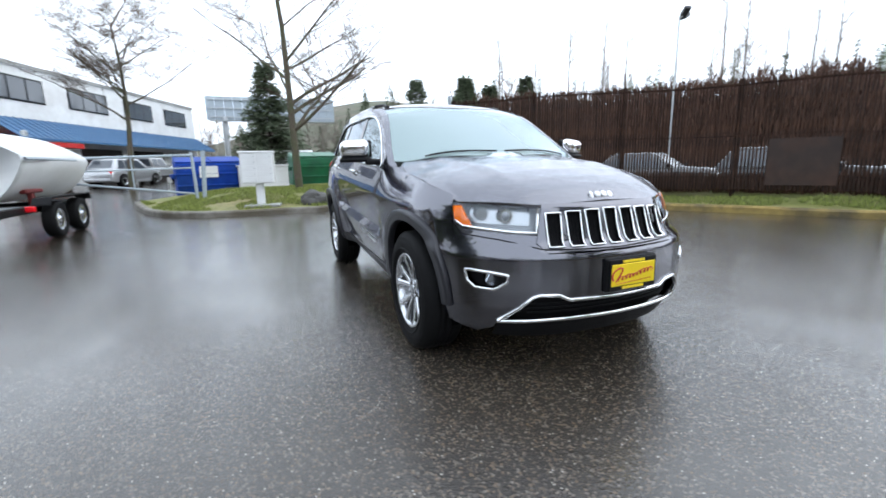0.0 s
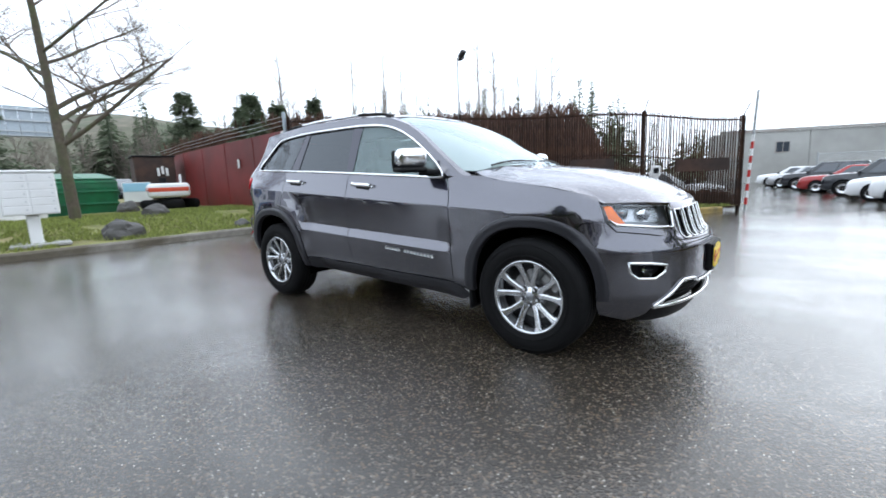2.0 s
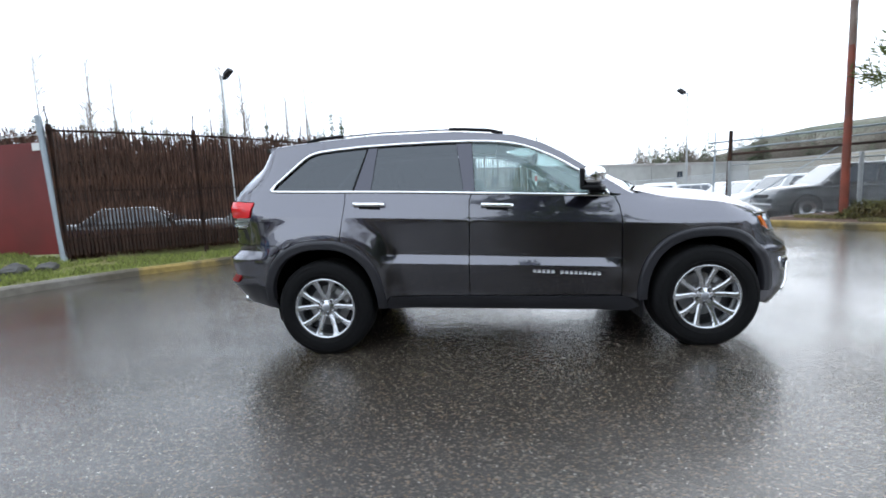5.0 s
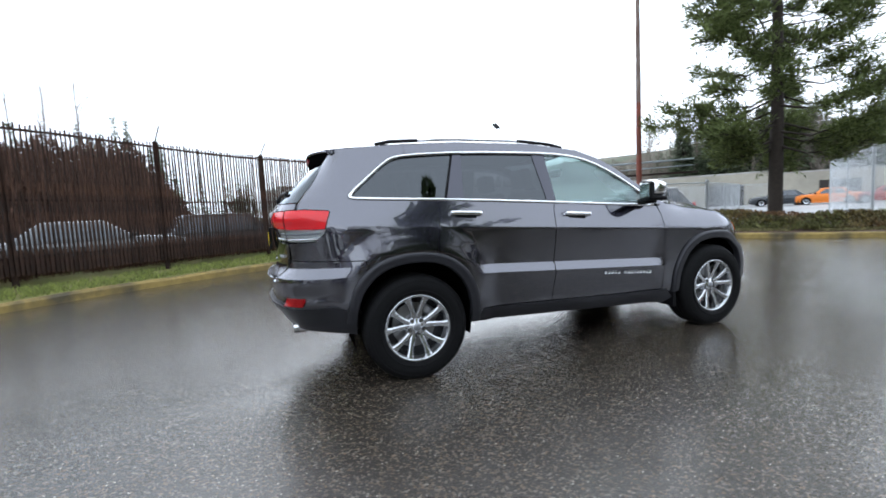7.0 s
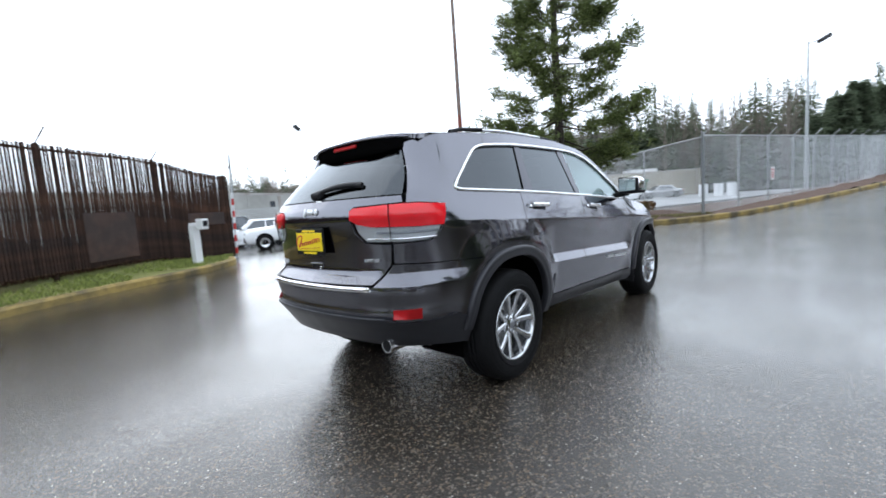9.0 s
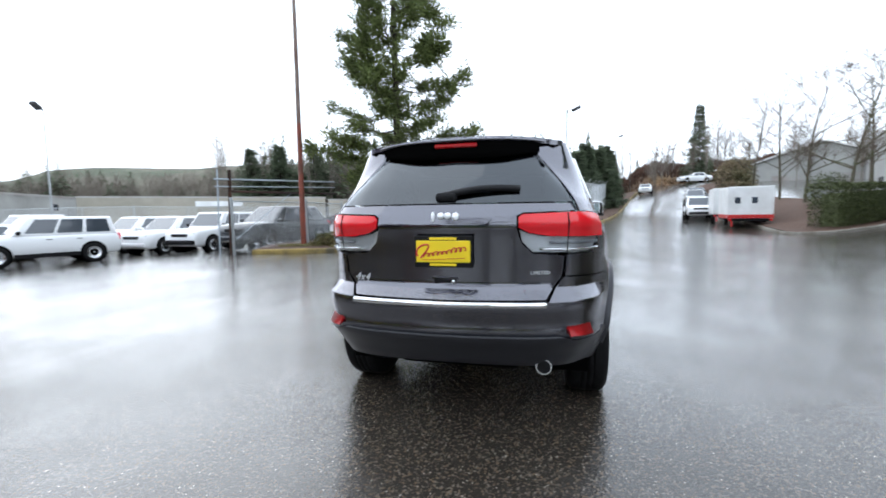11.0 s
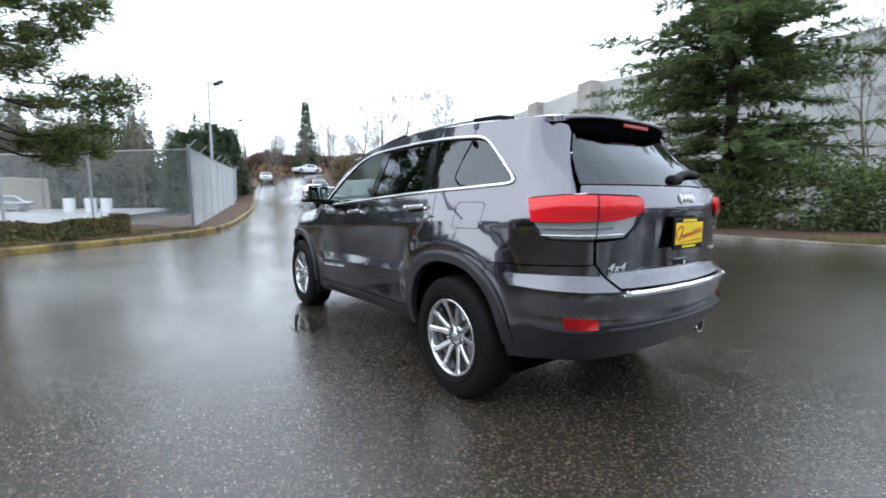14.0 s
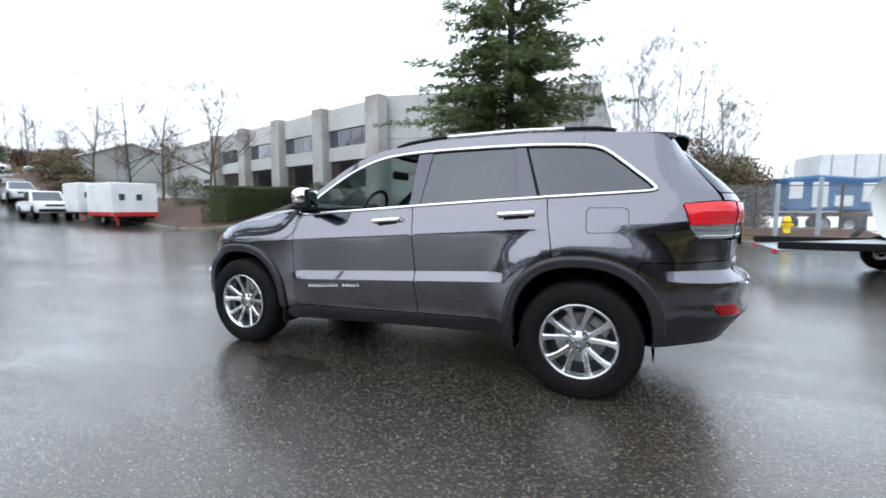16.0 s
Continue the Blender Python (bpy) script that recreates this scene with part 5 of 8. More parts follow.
        skin("door_seal", side_of([(-1.171, 1.292), (-1.185, 1.293), (-1.072, 1.632), (-1.061, 1.633)], s), BLACK, rd, out=-0.016)
        if s > 0:
            skin("window_channel", side_of([(0.745, 1.166), (0.3, 1.193), (-0.225, 1.228), (-0.225, 1.236), (0.3, 1.204), (0.742, 1.176)], s), BLACK, fd, out=-0.01)
        loop = [(s * us(x), z) for x, z in rounded(DLO + DLO[:1], 1)]
        sweep("window_chrome", on_wall(loop, 0.004)[:-1], CHROME, car, 0.022, 0.007, True)
        for xa, xb, za, zb, dr in ((-0.185, 0.055, 1.136, 1.118, fd), (-1.165, -0.92, 1.187, 1.173, rd)):
            um, zm = s * us((xa + xb) / 2), (za + zb) / 2
            # black patch on the door paints the shadow in the handle cup
            skin("handle_recess", [(s * us(xa + 0.04), za - 0.036), (s * us(xb - 0.04), zb - 0.036), (s * us(xb - 0.04), zb + 0.012), (s * us(xa + 0.04), za + 0.012)], BLACK, dr, out=0.002, step=0.05)
            hl = on_wall([(s * us(xa + (xb - xa) * t), za + (zb - za) * t) for t in (0, 0.08, 0.3, 0.7, 0.92, 1)], 0.02, 0.03)
            sweep("handle", hl, CHROME, dr, 0.034, 0.014, n=10)
        # side lettering as bars
        bars = [0.20 + 0.034 * i for i in range(15) if i != 5]
        for x in bars:
            z = 0.618 - 0.040 * (x - 0.2) / 0.5
            pts = on_wall([(s * us(x + (0.5 - x) * 0), z - 0.010), (s * us(x), z + 0.010)], 0.006, 0.02)
            if len(pts) > 1:
                sweep("badge_bar", pts, BADGE, fd, 0.026, 0.004)
        for front in (True, False):
            fl = Soup()
            rows = ((0.070, -0.004), (0.068, 0.016), (0.062, 0.024), (0.034, 0.021), (0.012, 0.016), (0.004, 0.018), (-0.001, 0.010), (-0.002, -0.03))
            for grow, o in rows:
                fl.v += [wall(s * us(x), z, o) for x, z in arch(front, *((3, 181) if front else (-2, 171)), 48, grow)]
            for j in range(len(rows) - 1):
                for i in range(48):
                    q = (j * 49 + i, j * 49 + i + 1, j * 49 + 50 + i, j * 49 + 49 + i)
                    fl.f.append(q if s > 0 else q[::-1])
            fl.ob("wheel_flare", PAINT_SHADED, car, smooth=True)
        # mirror
        m = thing("door_mirror", (0, 0, 0))
        m.parent = car
        back = s * radians(24)
        turn_back = Euler((0, 0, back)).to_matrix()
        hub_at = Vector((0.60, s * 1.03, 1.288))

        def mirror_box(shift, size, bevel, tilt=0.0, segs=3):
            bm = bmesh.new()
            box(bm, (0, 0, 0), size, bevel, None, segs)
            for v in bm.verts:
                # the outer end is lower and the shell tapers forwards
                f = 1 - 0.22 * max(0.0, s * v.co.y / 0.12) ** 2
                v.co.z *= f * (1 - 0.18 * max(0.0, v.co.x / 0.07))
                v.co.y *= 1 - 0.10 * max(0.0, v.co.x / 0.07)
            bmesh.ops.rotate(bm, matrix=Euler((0, radians(tilt), 0)).to_matrix(), verts=bm.verts)
            bmesh.ops.translate(bm, vec=Vector(shift), verts=bm.verts)
            bmesh.ops.rotate(bm, matrix=turn_back, verts=bm.verts)
            bmesh.ops.translate(bm, vec=hub_at, verts=bm.verts)
            return bm

        part("cap", mirror_box((0.02, 0, 0.012), (0.135, 0.235, 0.150), 0.05, 6, 5), CHROME, m, "chrome mirror cap", smooth=True)
        lower = mirror_box((0.012, 0, -0.066), (0.145, 0.235, 0.045), 0.018, 4, 2)
        box(lower, (0.67, s * 0.90, 1.200), (0.11, 0.14, 0.045), 0.015, Euler((0, 0, s * radians(10))).to_matrix(), 2)
        part("base", lower, BLACK, m, smooth=True)
        part("mirror_rim", mirror_box((-0.042, 0, 0.002), (0.035, 0.242, 0.165), 0.016, 0, 2), BLACK, m)
        part("mirror_glass", mirror_box((-0.061, 0, 0.002), (0.006, 0.205, 0.128), 0.002, 0, 1), MIRROR, m)
        # headlamp
        lens = [(s * uf(0.462), 0.80), (s * uf(0.44), 0.932), (s * uf(0.6), 0.946), (s * us(2.0), 0.958), (s * us(1.905), 0.962), (s * us(1.90), 0.945), (s * us(1.938), 0.862), (s * us(1.99), 0.832), (s * uf(0.6), 0.805)]
        hd = thing("headlamp", (0, 0, 0))
        hd.parent = car
        hl = skin("lens", lens, GLASS_LENS, hd, out=0.004, thick=0.005, step=0.05, label="clear headlamp lens")
        hl.visible_shadow = False
        skin("housing", [(s * uf(0.36), 0.78), (s * uf(0.34), 0.94), (s * uf(0.6), 0.955), (s * us(2.0), 0.965), (s * us(1.86), 0.965), (s * us(1.86), 0.85), (s * us(1.99), 0.815), (s * uf(0.6), 0.785)], LAMP_GREY, hd, out=-0.075, thick=0.02, step=0.05)
        skin("reflector", [(s * uf(0.50), 0.835), (s * uf(0.49), 0.925), (s * us(1.985), 0.945), (s * us(1.985), 0.85)], LAMP_SILVER, hd, out=-0.064, thick=0.01, step=0.06)
        skin("amber_marker", [(s * us(1.995), 0.846), (s * us(1.945), 0.872), (s * us(1.918), 0.946), (s * us(1.962), 0.949), (s * us(2.038), 0.843)], AMBER_LENS, hd, out=0.0075, step=0.03, label="amber side marker")
        sweep("headlamp_chrome", on_wall([(s * uf(0.455), 0.93), (s * uf(0.47), 0.806), (s * uf(0.6), 0.812), (s * us(1.99), 0.84), (s * us(1.945), 0.868)], 0.004), CHROME, hd, 0.018, 0.006)
        p = wall(s * uf(0.64), 0.89, -0.04)
        o = (wall(s * uf(0.64), 0.89, 0.05) - wall(s * uf(0.64), 0.89, 0)).normalized()
        d = Vector((1, s * 0.15, 0)).normalized()
        part("projector", rod(p - d * 0.03, p + d * 0.012, 0.040, 0.038, 20), CHROME, hd)
        q = wall(s * us(2.06), 0.90, -0.045)
        part("high_beam", rod(q - d * 0.03, q + d * 0.006, 0.036, 0.034, 20), LAMP_SILVER, hd)
        bm = bmesh.new()
        bmesh.ops.create_uvsphere(bm, u_segments=18, v_segments=10, radius=0.025)
        bmesh.ops.translate(bm, vec=p + d * 0.006, verts=bm.verts)
        part("projector_bulb", bm, LAMP_GREY, hd, smooth=True)
        # fog lamp
        fg = thing("fog_lamp", (0, 0, 0))
        fg.parent = car
        fo = [(s * u, z) for u, z in fog]
        skin("recess", fo, BLACK, fg, out=-0.05, thick=0.01, step=0.05)
        sweep("chrome_ring", on_wall(fo + fo[:1], 0.002, 0.03)[:-1], CHROME, fg, 0.018, 0.008, True)
        p = wall(s * uf(0.68), 0.572, -0.03)
        part("bulb_lens", rod(p - Vector((0.02, 0, 0)), p + Vector((0.012, s * 0.004, 0)), 0.036, n=20), GLASS_LENS, fg)
        part("bulb_mirror", rod(p - Vector((0.03, 0, 0)), p - Vector((0.015, 0, 0)), 0.036, n=20), CHROME, fg)
        # tail lamp
        tl = thing("tail_lamp", (0, 0, 0))
        tl.parent = car
        red = [(s * us(-2.022), 1.242), (s * us(-2.2), 1.256), (s * ur(0.72), 1.257), (s * ur(0.43), 1.248), (s * ur(0.405), 1.232), (s * ur(0.405), 1.178), (s * ur(0.46), 1.150), (s * ur(0.56), 1.132), (s * ur(0.8), 1.122), (s * us(-2.055), 1.122), (s * us(-2.04), 1.18)]
        skin("red_lens", red, RED_LENS, tl, out=0.012, label="red lamp lens")
        clear = [(s * us(-2.06), 1.117), (s * ur(0.8), 1.117), (s * ur(0.56), 1.127), (s * ur(0.46), 1.144), (s * ur(0.412), 1.165), (s * ur(0.43), 1.10), (s * ur(0.49), 1.046), (s * ur(0.75), 1.036), (s * us(-2.14), 1.038), (s * us(-2.09), 1.07)]
        ln = skin("clear_lens", clear, GLASS_LENS, tl, out=0.010, thick=0.004, label="clear reversing lens")
        ln.visible_shadow = False
        skin("lamp_back", clear, LAMP_WHITE, tl, out=-0.02, step=0.06)
        sweep("lamp_chrome", on_wall([(s * us(-2.10), 1.056), (s * ur(0.75), 1.054), (s * ur(0.52), 1.062)], 0.004), CHROME, tl, 0.016, 0.008)
        sweep("lamp_divider", on_wall([(s * us(-2.09), 1.092), (s * ur(0.75), 1.090), (s * ur(0.58), 1.096)], -0.004), LAMP_GREY, tl, 0.018, 0.008)
        sweep("lamp_seam", on_wall([(s * ur(0.672), 1.255), (s * ur(0.672), 1.04)], 0.014), BLACK, tl, 0.006, 0.003)
        rf = [(s * ur(0.66), 0.646), (s * ur(0.665), 0.598), (s * us(-2.228), 0.594), (s * us(-2.222), 0.648)]
        skin("bumper_reflector", rf, RED_DARK, car, out=0.004, step=0.05, label="red bumper reflector")

    # roof, glass, tail
    front_edge = [(0.235 - 0.16 * (y / 0.62) ** 2, y) for y in np.linspace(0.60, -0.60, 13)]

    def rail_side(x, inset=0.012):
        return edge_y(x) - inset
    sx = (-1.97, -1.9, -1.6, -1.2, -0.8, -0.4, -0.1, 0.05)
    skin("roof", [(x, -rail_side(x)) for x in sx[::-1]] + [(-1.99, -0.4), (-2.0, 0), (-1.99, 0.4)] + [(x, rail_side(x)) for x in sx] + front_edge, PAINT, car, at=roof_at, thick=0.03, step=0.07)
    skin("headliner", [(0.0, -0.5), (-1.9, -0.5), (-1.9, 0.5), (0.0, 0.5)], TRIM, car, at=roof_at, out=-0.07, step=0.2)
    base_edge = [(1.145 - 0.19 * (y / 0.76) ** 2, y) for y in np.linspace(-0.735, 0.735, 13)]
    wx = (0.9, 0.75, 0.6, 0.45, 0.3, 0.15)
    wsh = base_edge + [(x, rail_side(x, 0.045)) for x in wx] + [(x + 0.012, y) for x, y in front_edge[1:-1]] + [(x, -rail_side(x, 0.045)) for x in wx[::-1]]
    ws = skin("windscreen", wsh, GLASS_SCREEN, car, at=roof_at, thick=0.005, step=0.08, out=-0.004, label="clear curved windscreen")
    for s in sides:
        ax = (0.97, 0.9, 0.75, 0.6, 0.45, 0.3, 0.15, 0.06)
        skin("a_pillar", [(x, s * rail_side(x, 0.001)) for x in ax] + [(x, s * rail_side(x, 0.043)) for x in ax[::-1]], PAINT, car, at=roof_at, step=0.04, thick=0.02)
        rail_pts = []
        for x in np.linspace(-1.62, 0.02, 16):
            y = s * (edge_y(x) - 0.10)
            lift = 0.018 * min(1, (x + 1.64) / 0.12, (0.04 - x) / 0.12)
            rail_pts.append((roof_at(x, y, max(0.004, lift)), Vector((0, 0, 1))))
        sweep("roof_rail", rail_pts[3:-4], CHROME, car, 0.03, 0.012, n=8, label="bright roof rail")
        sweep("roof_rail_foot", rail_pts[:4], BLACK, car, 0.04, 0.014, n=8)
        sweep("roof_rail_foot", rail_pts[-5:], BLACK, car, 0.04, 0.014, n=8)
    # spoiler: a painted blade with a black hollow under it, both drawn in at the rounded ends
    sp, under = Soup(), Soup()
    ys = [0.625 * math.sin(radians(a)) for a in np.linspace(-90, 90, 31)]
    for y in ys:
        k = abs(y) / 0.625
        tip_x = -2.098 + 0.20 * k ** 3
        root_x = -1.86 + 0.04 * k ** 2
        tip_z = 1.702 - 0.014 * k ** 2 - 0.030 * k ** 8
        top_z = roof_at(-1.97, y * 0.96).z - 0.012 * k ** 6
        for x, z in ((root_x, roof_at(root_x, y * 0.96).z + 0.004 - 0.012 * k ** 10), (-1.97 + 0.09 * k ** 3, top_z + 0.003), (tip_x + 0.05, tip_z + 0.010), (tip_x, tip_z), (tip_x + 0.003, tip_z - 0.014), (tip_x + 0.03, tip_z - 0.020), (-1.93 + 0.1 * k ** 3, tip_z - 0.04)):
            sp.v.append(Vector((x, y, z)))
        for x, z in ((tip_x + 0.010, tip_z - 0.015), (tip_x + 0.022, 1.632 - 0.004 * k ** 2), (tip_x + 0.022, 1.562 + 0.006 * k ** 2 + 0.05 * k ** 8), (tip_x + 0.09, 1.60 + 0.02 * k ** 2)):
            under.v.append(Vector((x, y * 0.985, z)))
    for soup, m in ((sp, 7), (under, 4)):
        for i in range(len(ys) - 1):
            for j in range(m - (m == 4)):
                soup.f.append((i * m + j, i * m + (j + 1) % m, (i + 1) * m + (j + 1) % m, (i + 1) * m + j))
    spo = sp.ob("rear_spoiler", PAINT, car, smooth=True)
    under.ob("spoiler_underside", LINER, spo, smooth=True)
    part("brake_lamp", boxes(((-2.083, 0.0, 1.664), (0.016, 0.26, 0.024), 0.005)), RED_DARK, spo, "red high brake lamp")
    def tail_at(w, z, out=0.0):
        """The rear by distance from its middle: w positive on the left."""
        return wall(LAST_U - w, z, out) if w >= 0 else wall(-(LAST_U + w), z, out)

    def mid(pts):
        ws = [(LAST_U - u, z) for u, z in pts]
        return ws + [(-w, z) for w, z in ws[::-1] if w > 1e-6]
    gl = [(ur(0.745), 1.312), (ur(0.78), 1.45), (ur(0.805), 1.59), (ur(0.60), 1.625)]
    skin("rear_glass", mid(gl), GLASS_REAR, car, at=tail_at, out=-0.004, thick=0.005, step=0.08, label="dark privacy glass of the tailgate")
    tg = [(0, 0.792), (ur(0.545), 0.796), (ur(0.605), 0.855), (ur(0.655), 0.912), (ur(0.665), 1.022), (ur(0.485), 1.036), (ur(0.42), 1.095), (ur(0.395), 1.17), (ur(0.395), 1.238), (ur(0.43), 1.256), (ur(0.745), 1.266), (ur(0.74), 1.304), (0, 1.304)]
    far_u = [(LAST_U, z) if u == 0 else (u, z) for u, z in tg]

    gate = skin("tailgate", mid(far_u), PAINT, car, at=tail_at)
    bar = [(LAST_U, 0.778), (ur(0.555), 0.782), (ur(0.615), 0.845), (ur(0.665), 0.905), (us(-2.2), 0.898), (us(-1.80), 0.888)] + side_of(arch(False, 131, 160, 8), 1) + [(us(-2.02), 0.580), (us(-2.18), 0.564), (ur(0.70), 0.562), (ur(0.60), 0.592), (LAST_U, 0.592)]
    skin("rear_bumper", mid(bar), PAINT, car, at=tail_at, lines=[[(w, z) for w in np.linspace(-1.25, 1.25, 9)] for z in (0.785, 0.85)])
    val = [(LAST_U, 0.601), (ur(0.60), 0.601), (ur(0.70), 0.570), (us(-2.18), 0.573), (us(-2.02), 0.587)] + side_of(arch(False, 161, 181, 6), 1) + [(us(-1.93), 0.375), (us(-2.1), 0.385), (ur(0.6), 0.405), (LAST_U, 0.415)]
    skin("lower_valance", mid(val), PAINT_SHADED, car, at=tail_at, out=0.004, lines=[[(w, 0.592) for w in np.linspace(-0.66, 0.66, 5)]])
    sweep("bumper_chrome", [(tail_at(w, 0.772, 0.010), Vector((-1, 0, 0.3))) for w in np.linspace(-0.545, 0.545, 24)], CHROME, car, 0.036, 0.010)
    skin("rear_wall_liner", [(-0.62, 0.55), (0.62, 0.55), (0.66, 1.28), (-0.66, 1.28)], BLACK, car, at=tail_at, out=-0.08, step=0.15)
    # tailgate details
    part("latch_recess", boxes(((tail_at(0, 0.865).x + 0.008, 0.0, 0.865), (0.02, 0.13, 0.07), 0.008, None, 2)), BLACK, gate)
    part("latch_chrome", boxes(((tail_at(0, 0.903).x + 0.002, 0.0, 0.903), (0.012, 0.15, 0.014), 0.004)), PAINT, gate)
    part("lock_button", boxes(((tail_at(0, 0.885).x - 0.004, -0.045, 0.882), (0.01, 0.022, 0.022), 0.008, None, 2)), CHROME, gate)
    def brand_mark(at_fn, parent):
        """The maker's mark as four plain rounded shapes."""
        for k, (w, h, dz) in enumerate(((0.022, 0.058, -0.004), (0.040, 0.040, 0.0), (0.040, 0.040, 0.0), (0.040, 0.046, -0.004))):
            p, t = at_fn(0.062 - 0.043 * k, dz)
            bm = bmesh.new()
            bmesh.ops.create_uvsphere(bm, u_segments=16, v_segments=10, radius=0.5)
            bmesh.ops.scale(bm, vec=(0.016, w, h), verts=bm.verts)
            bmesh.ops.transform(bm, matrix=Matrix.Translation(p) @ Euler((0, radians(t), 0)).to_matrix().to_4x4(), verts=bm.verts)
            part("brand_badge_piece", bm, BADGE, parent, smooth=True)

    brand_mark(lambda y, dz: (tail_at(y, 1.243 + dz, 0.004), 12), gate)
    for words, y, z, size, lean in (("4x4", 0.60, 0.872, 0.062, 0.35), ("LIMITED", -0.475, 0.925, 0.026, 0.0)):
        cu = bpy.data.curves.new("badge_text", "FONT")
        cu.body, cu.size, cu.extrude, cu.shear, cu.space_character = words, size, 0.003, lean, 1.15
        tmp = new("badge_text", cu)
        bpy.context.view_layer.update()
        me = bpy.data.meshes.new_from_object(tmp.evaluated_get(bpy.context.evaluated_depsgraph_get()))
        bpy.data.objects.remove(tmp)
        bpy.data.curves.remove(cu)
        ob = link_mesh("drive_badge" if words == "4x4" else "trim_badge", me, BADGE, gate)
        base = tail_at(y, z + size * 0.3, 0.006)
        turn = math.degrees(math.atan2(tail_at(y - 0.1, z).x - tail_at(y, z).x, 0.1))
        ob.matrix_basis = pose(base.x, base.y, z, 90, 0, -90 + turn)
    brand_mark(lambda y, dz: (hood_at(2.13, -y, 0.0) + Vector((0.03, 0, -0.012 + 0.8 * dz)), -32), car)
    # plates
    for x, y, z, tilt, turn, nm in ((-2.425, 0.0, 1.052, 4, 180, "rear_plate"), (2.365, 0.055, 0.575, -2, 0, "front_plate")):
        pl = thing(nm, (x, y, z), turn)
        pl.parent = car
        part("plate_frame", boxes(((0, 0, 0), (0.014, 0.325, 0.172), 0.006, None, 2)), BLACK, pl, "black dealer plate frame")
        part("plate_card", boxes(((0.008, 0, 0.0), (0.006, 0.30, 0.118), 0.003)), YELLOW, pl, "yellow dealer card with red script strokes")
        for dz in (0.07, -0.071):
            part("frame_legend", boxes(((0.008, 0, dz), (0.004, 0.15, 0.014), 0.001)), YELLOW, pl)
        # illegible red script: one running stroke of slanted loops under a tall first stroke
        rnd, st = random.Random(4), []
        tall = [rnd.uniform(0.6, 1.3) for _ in range(12)]
        for i in range(150):
            t = i / 149
            w = 2 * math.pi * 9 * t
            h = 0.021 * tall[int(t * 8.99)] * (1.25 - 0.4 * t)
            z = h * (1 - math.cos(w)) / 2
            st.append((Vector((0.0125, -0.105 + 0.225 * t - 0.009 * math.sin(w) + 0.35 * z, -0.03 + 0.035 * t + z)), Vector((1, 0, 0))))
        sweep("script_stroke", st, RED, pl, 0.0085, 0.0012, n=4)
        cap = [(Vector((0.0125, -0.125 + 0.04 * math.sin(5.2 * t) + 0.02 * t, -0.035 + 0.085 * math.sin(3.0 * t) * (1 - 0.25 * t))), Vector((1, 0, 0))) for t in np.linspace(0, 1, 18)]
        sweep("script_stroke", cap, RED, pl, 0.013, 0.0012, n=4)
        sweep("script_stroke", [(Vector((0.0125, -0.12 + 0.24 * t, -0.046 + 0.012 * t)), Vector((1, 0, 0))) for t in (0, 0.5, 1)], RED, pl, 0.004, 0.0012, n=4)
    part("front_plate_holder", boxes(((2.345, 0.055, 0.575), (0.03, 0.345, 0.185), 0.012, None, 2)), BLACK, car)
    # wipers
    rw = thing("rear_wiper", (0, 0, 0))
    rw.parent = car
    bm = bmesh.new()
    box(bm, (-2.335, 0.0, 1.345), (0.05, 0.12, 0.05), 0.018, None, 2)
    part("motor_cap", bm, BLACK, rw)
    p0, p1 = Vector((-2.345, 0.02, 1.352)), Vector((-2.275, -0.40, 1.385))
    sweep("arm", [(p0.lerp(p1, t) + Vector((0, 0, 0.02 * math.sin(3.1 * t))), Vector((-1, 0, 0.6))) for t in np.linspace(0, 1, 9)], BLACK, rw, 0.04, 0.014)
    for y0, y1 in ((0.62, 0.02), (-0.05, -0.60)):
        pts = [(roof_at(1.095 - 0.22 * abs(y0 + (y1 - y0) * t) ** 2 - 0.012 * math.sin(t * 3), y0 + (y1 - y0) * t, 0.007), Vector((0.5, 0, 0.8))) for t in np.linspace(0, 1, 9)]
        sweep("wiper_arm", pts, BLACK, car, 0.016, 0.006)
    part("aerial", boxes(((-1.75, 0, 1.752), (0.1, 0.035, 0.04), 0.014, None, 2)), BLACK, car)

    # wheels, arches, underside
    for fx in (1, -1):
        for s in sides:
            build_wheel(car, (AXLE * fx, s * HUB_Y, HUB_Z), s)
            v, f = [], []
            ring = [(x, z) for x, z in arch(fx > 0, -14, 194, 24, 0.012)]
            for x, z in ring:
                yo = abs(wall(us(x), max(z, 0.3)).y) - 0.012
                v += [(x, s * yo, z), (x, s * 0.42, z)]
            f = [(2 * i, 2 * i + 1, 2 * i + 3, 2 * i + 2) for i in range(len(ring) - 1)]
            solid("wheel_arch_liner", v, f, LINER, car)
            cap = Soup()
            cap.v = [Vector((x, s * 0.42, z)) for x, z in ring]
            cap.f = [tuple(range(len(ring)))]
            cap.ob("wheel_arch_back", LINER, car)
            if fx > 0:
                part("mud_flap", boxes(((AXLE - 0.46, s * 0.80, 0.30), (0.03, 0.2, 0.16), 0.01)), BLACK, car)
    part("floor_pan", boxes(((0, 0, 0.36), (1.95, 1.5, 0.1), 0.03), ((0, 0, 0.36), (4.2, 0.8, 0.12), 0.04)), LINER, car)
    part("gearbox", boxes(((0.4, 0, 0.29), (1.2, 0.4, 0.12), 0.05)), LINER, car)
    for fx in (1, -1):
        part("axle", rod((AXLE * fx, -0.7, HUB_Z), (AXLE * fx, 0.7, HUB_Z), 0.04, n=10), DARK_METAL, car)
    part("exhaust_pipe", rod((-2.05, -0.53, 0.405), (-2.30, -0.53, 0.405), 0.045, n=18), CHROME, car)
    part("exhaust_bore", rod((-2.295, -0.53, 0.405), (-2.302, -0.53, 0.405), 0.037, n=18), BLACK, car)
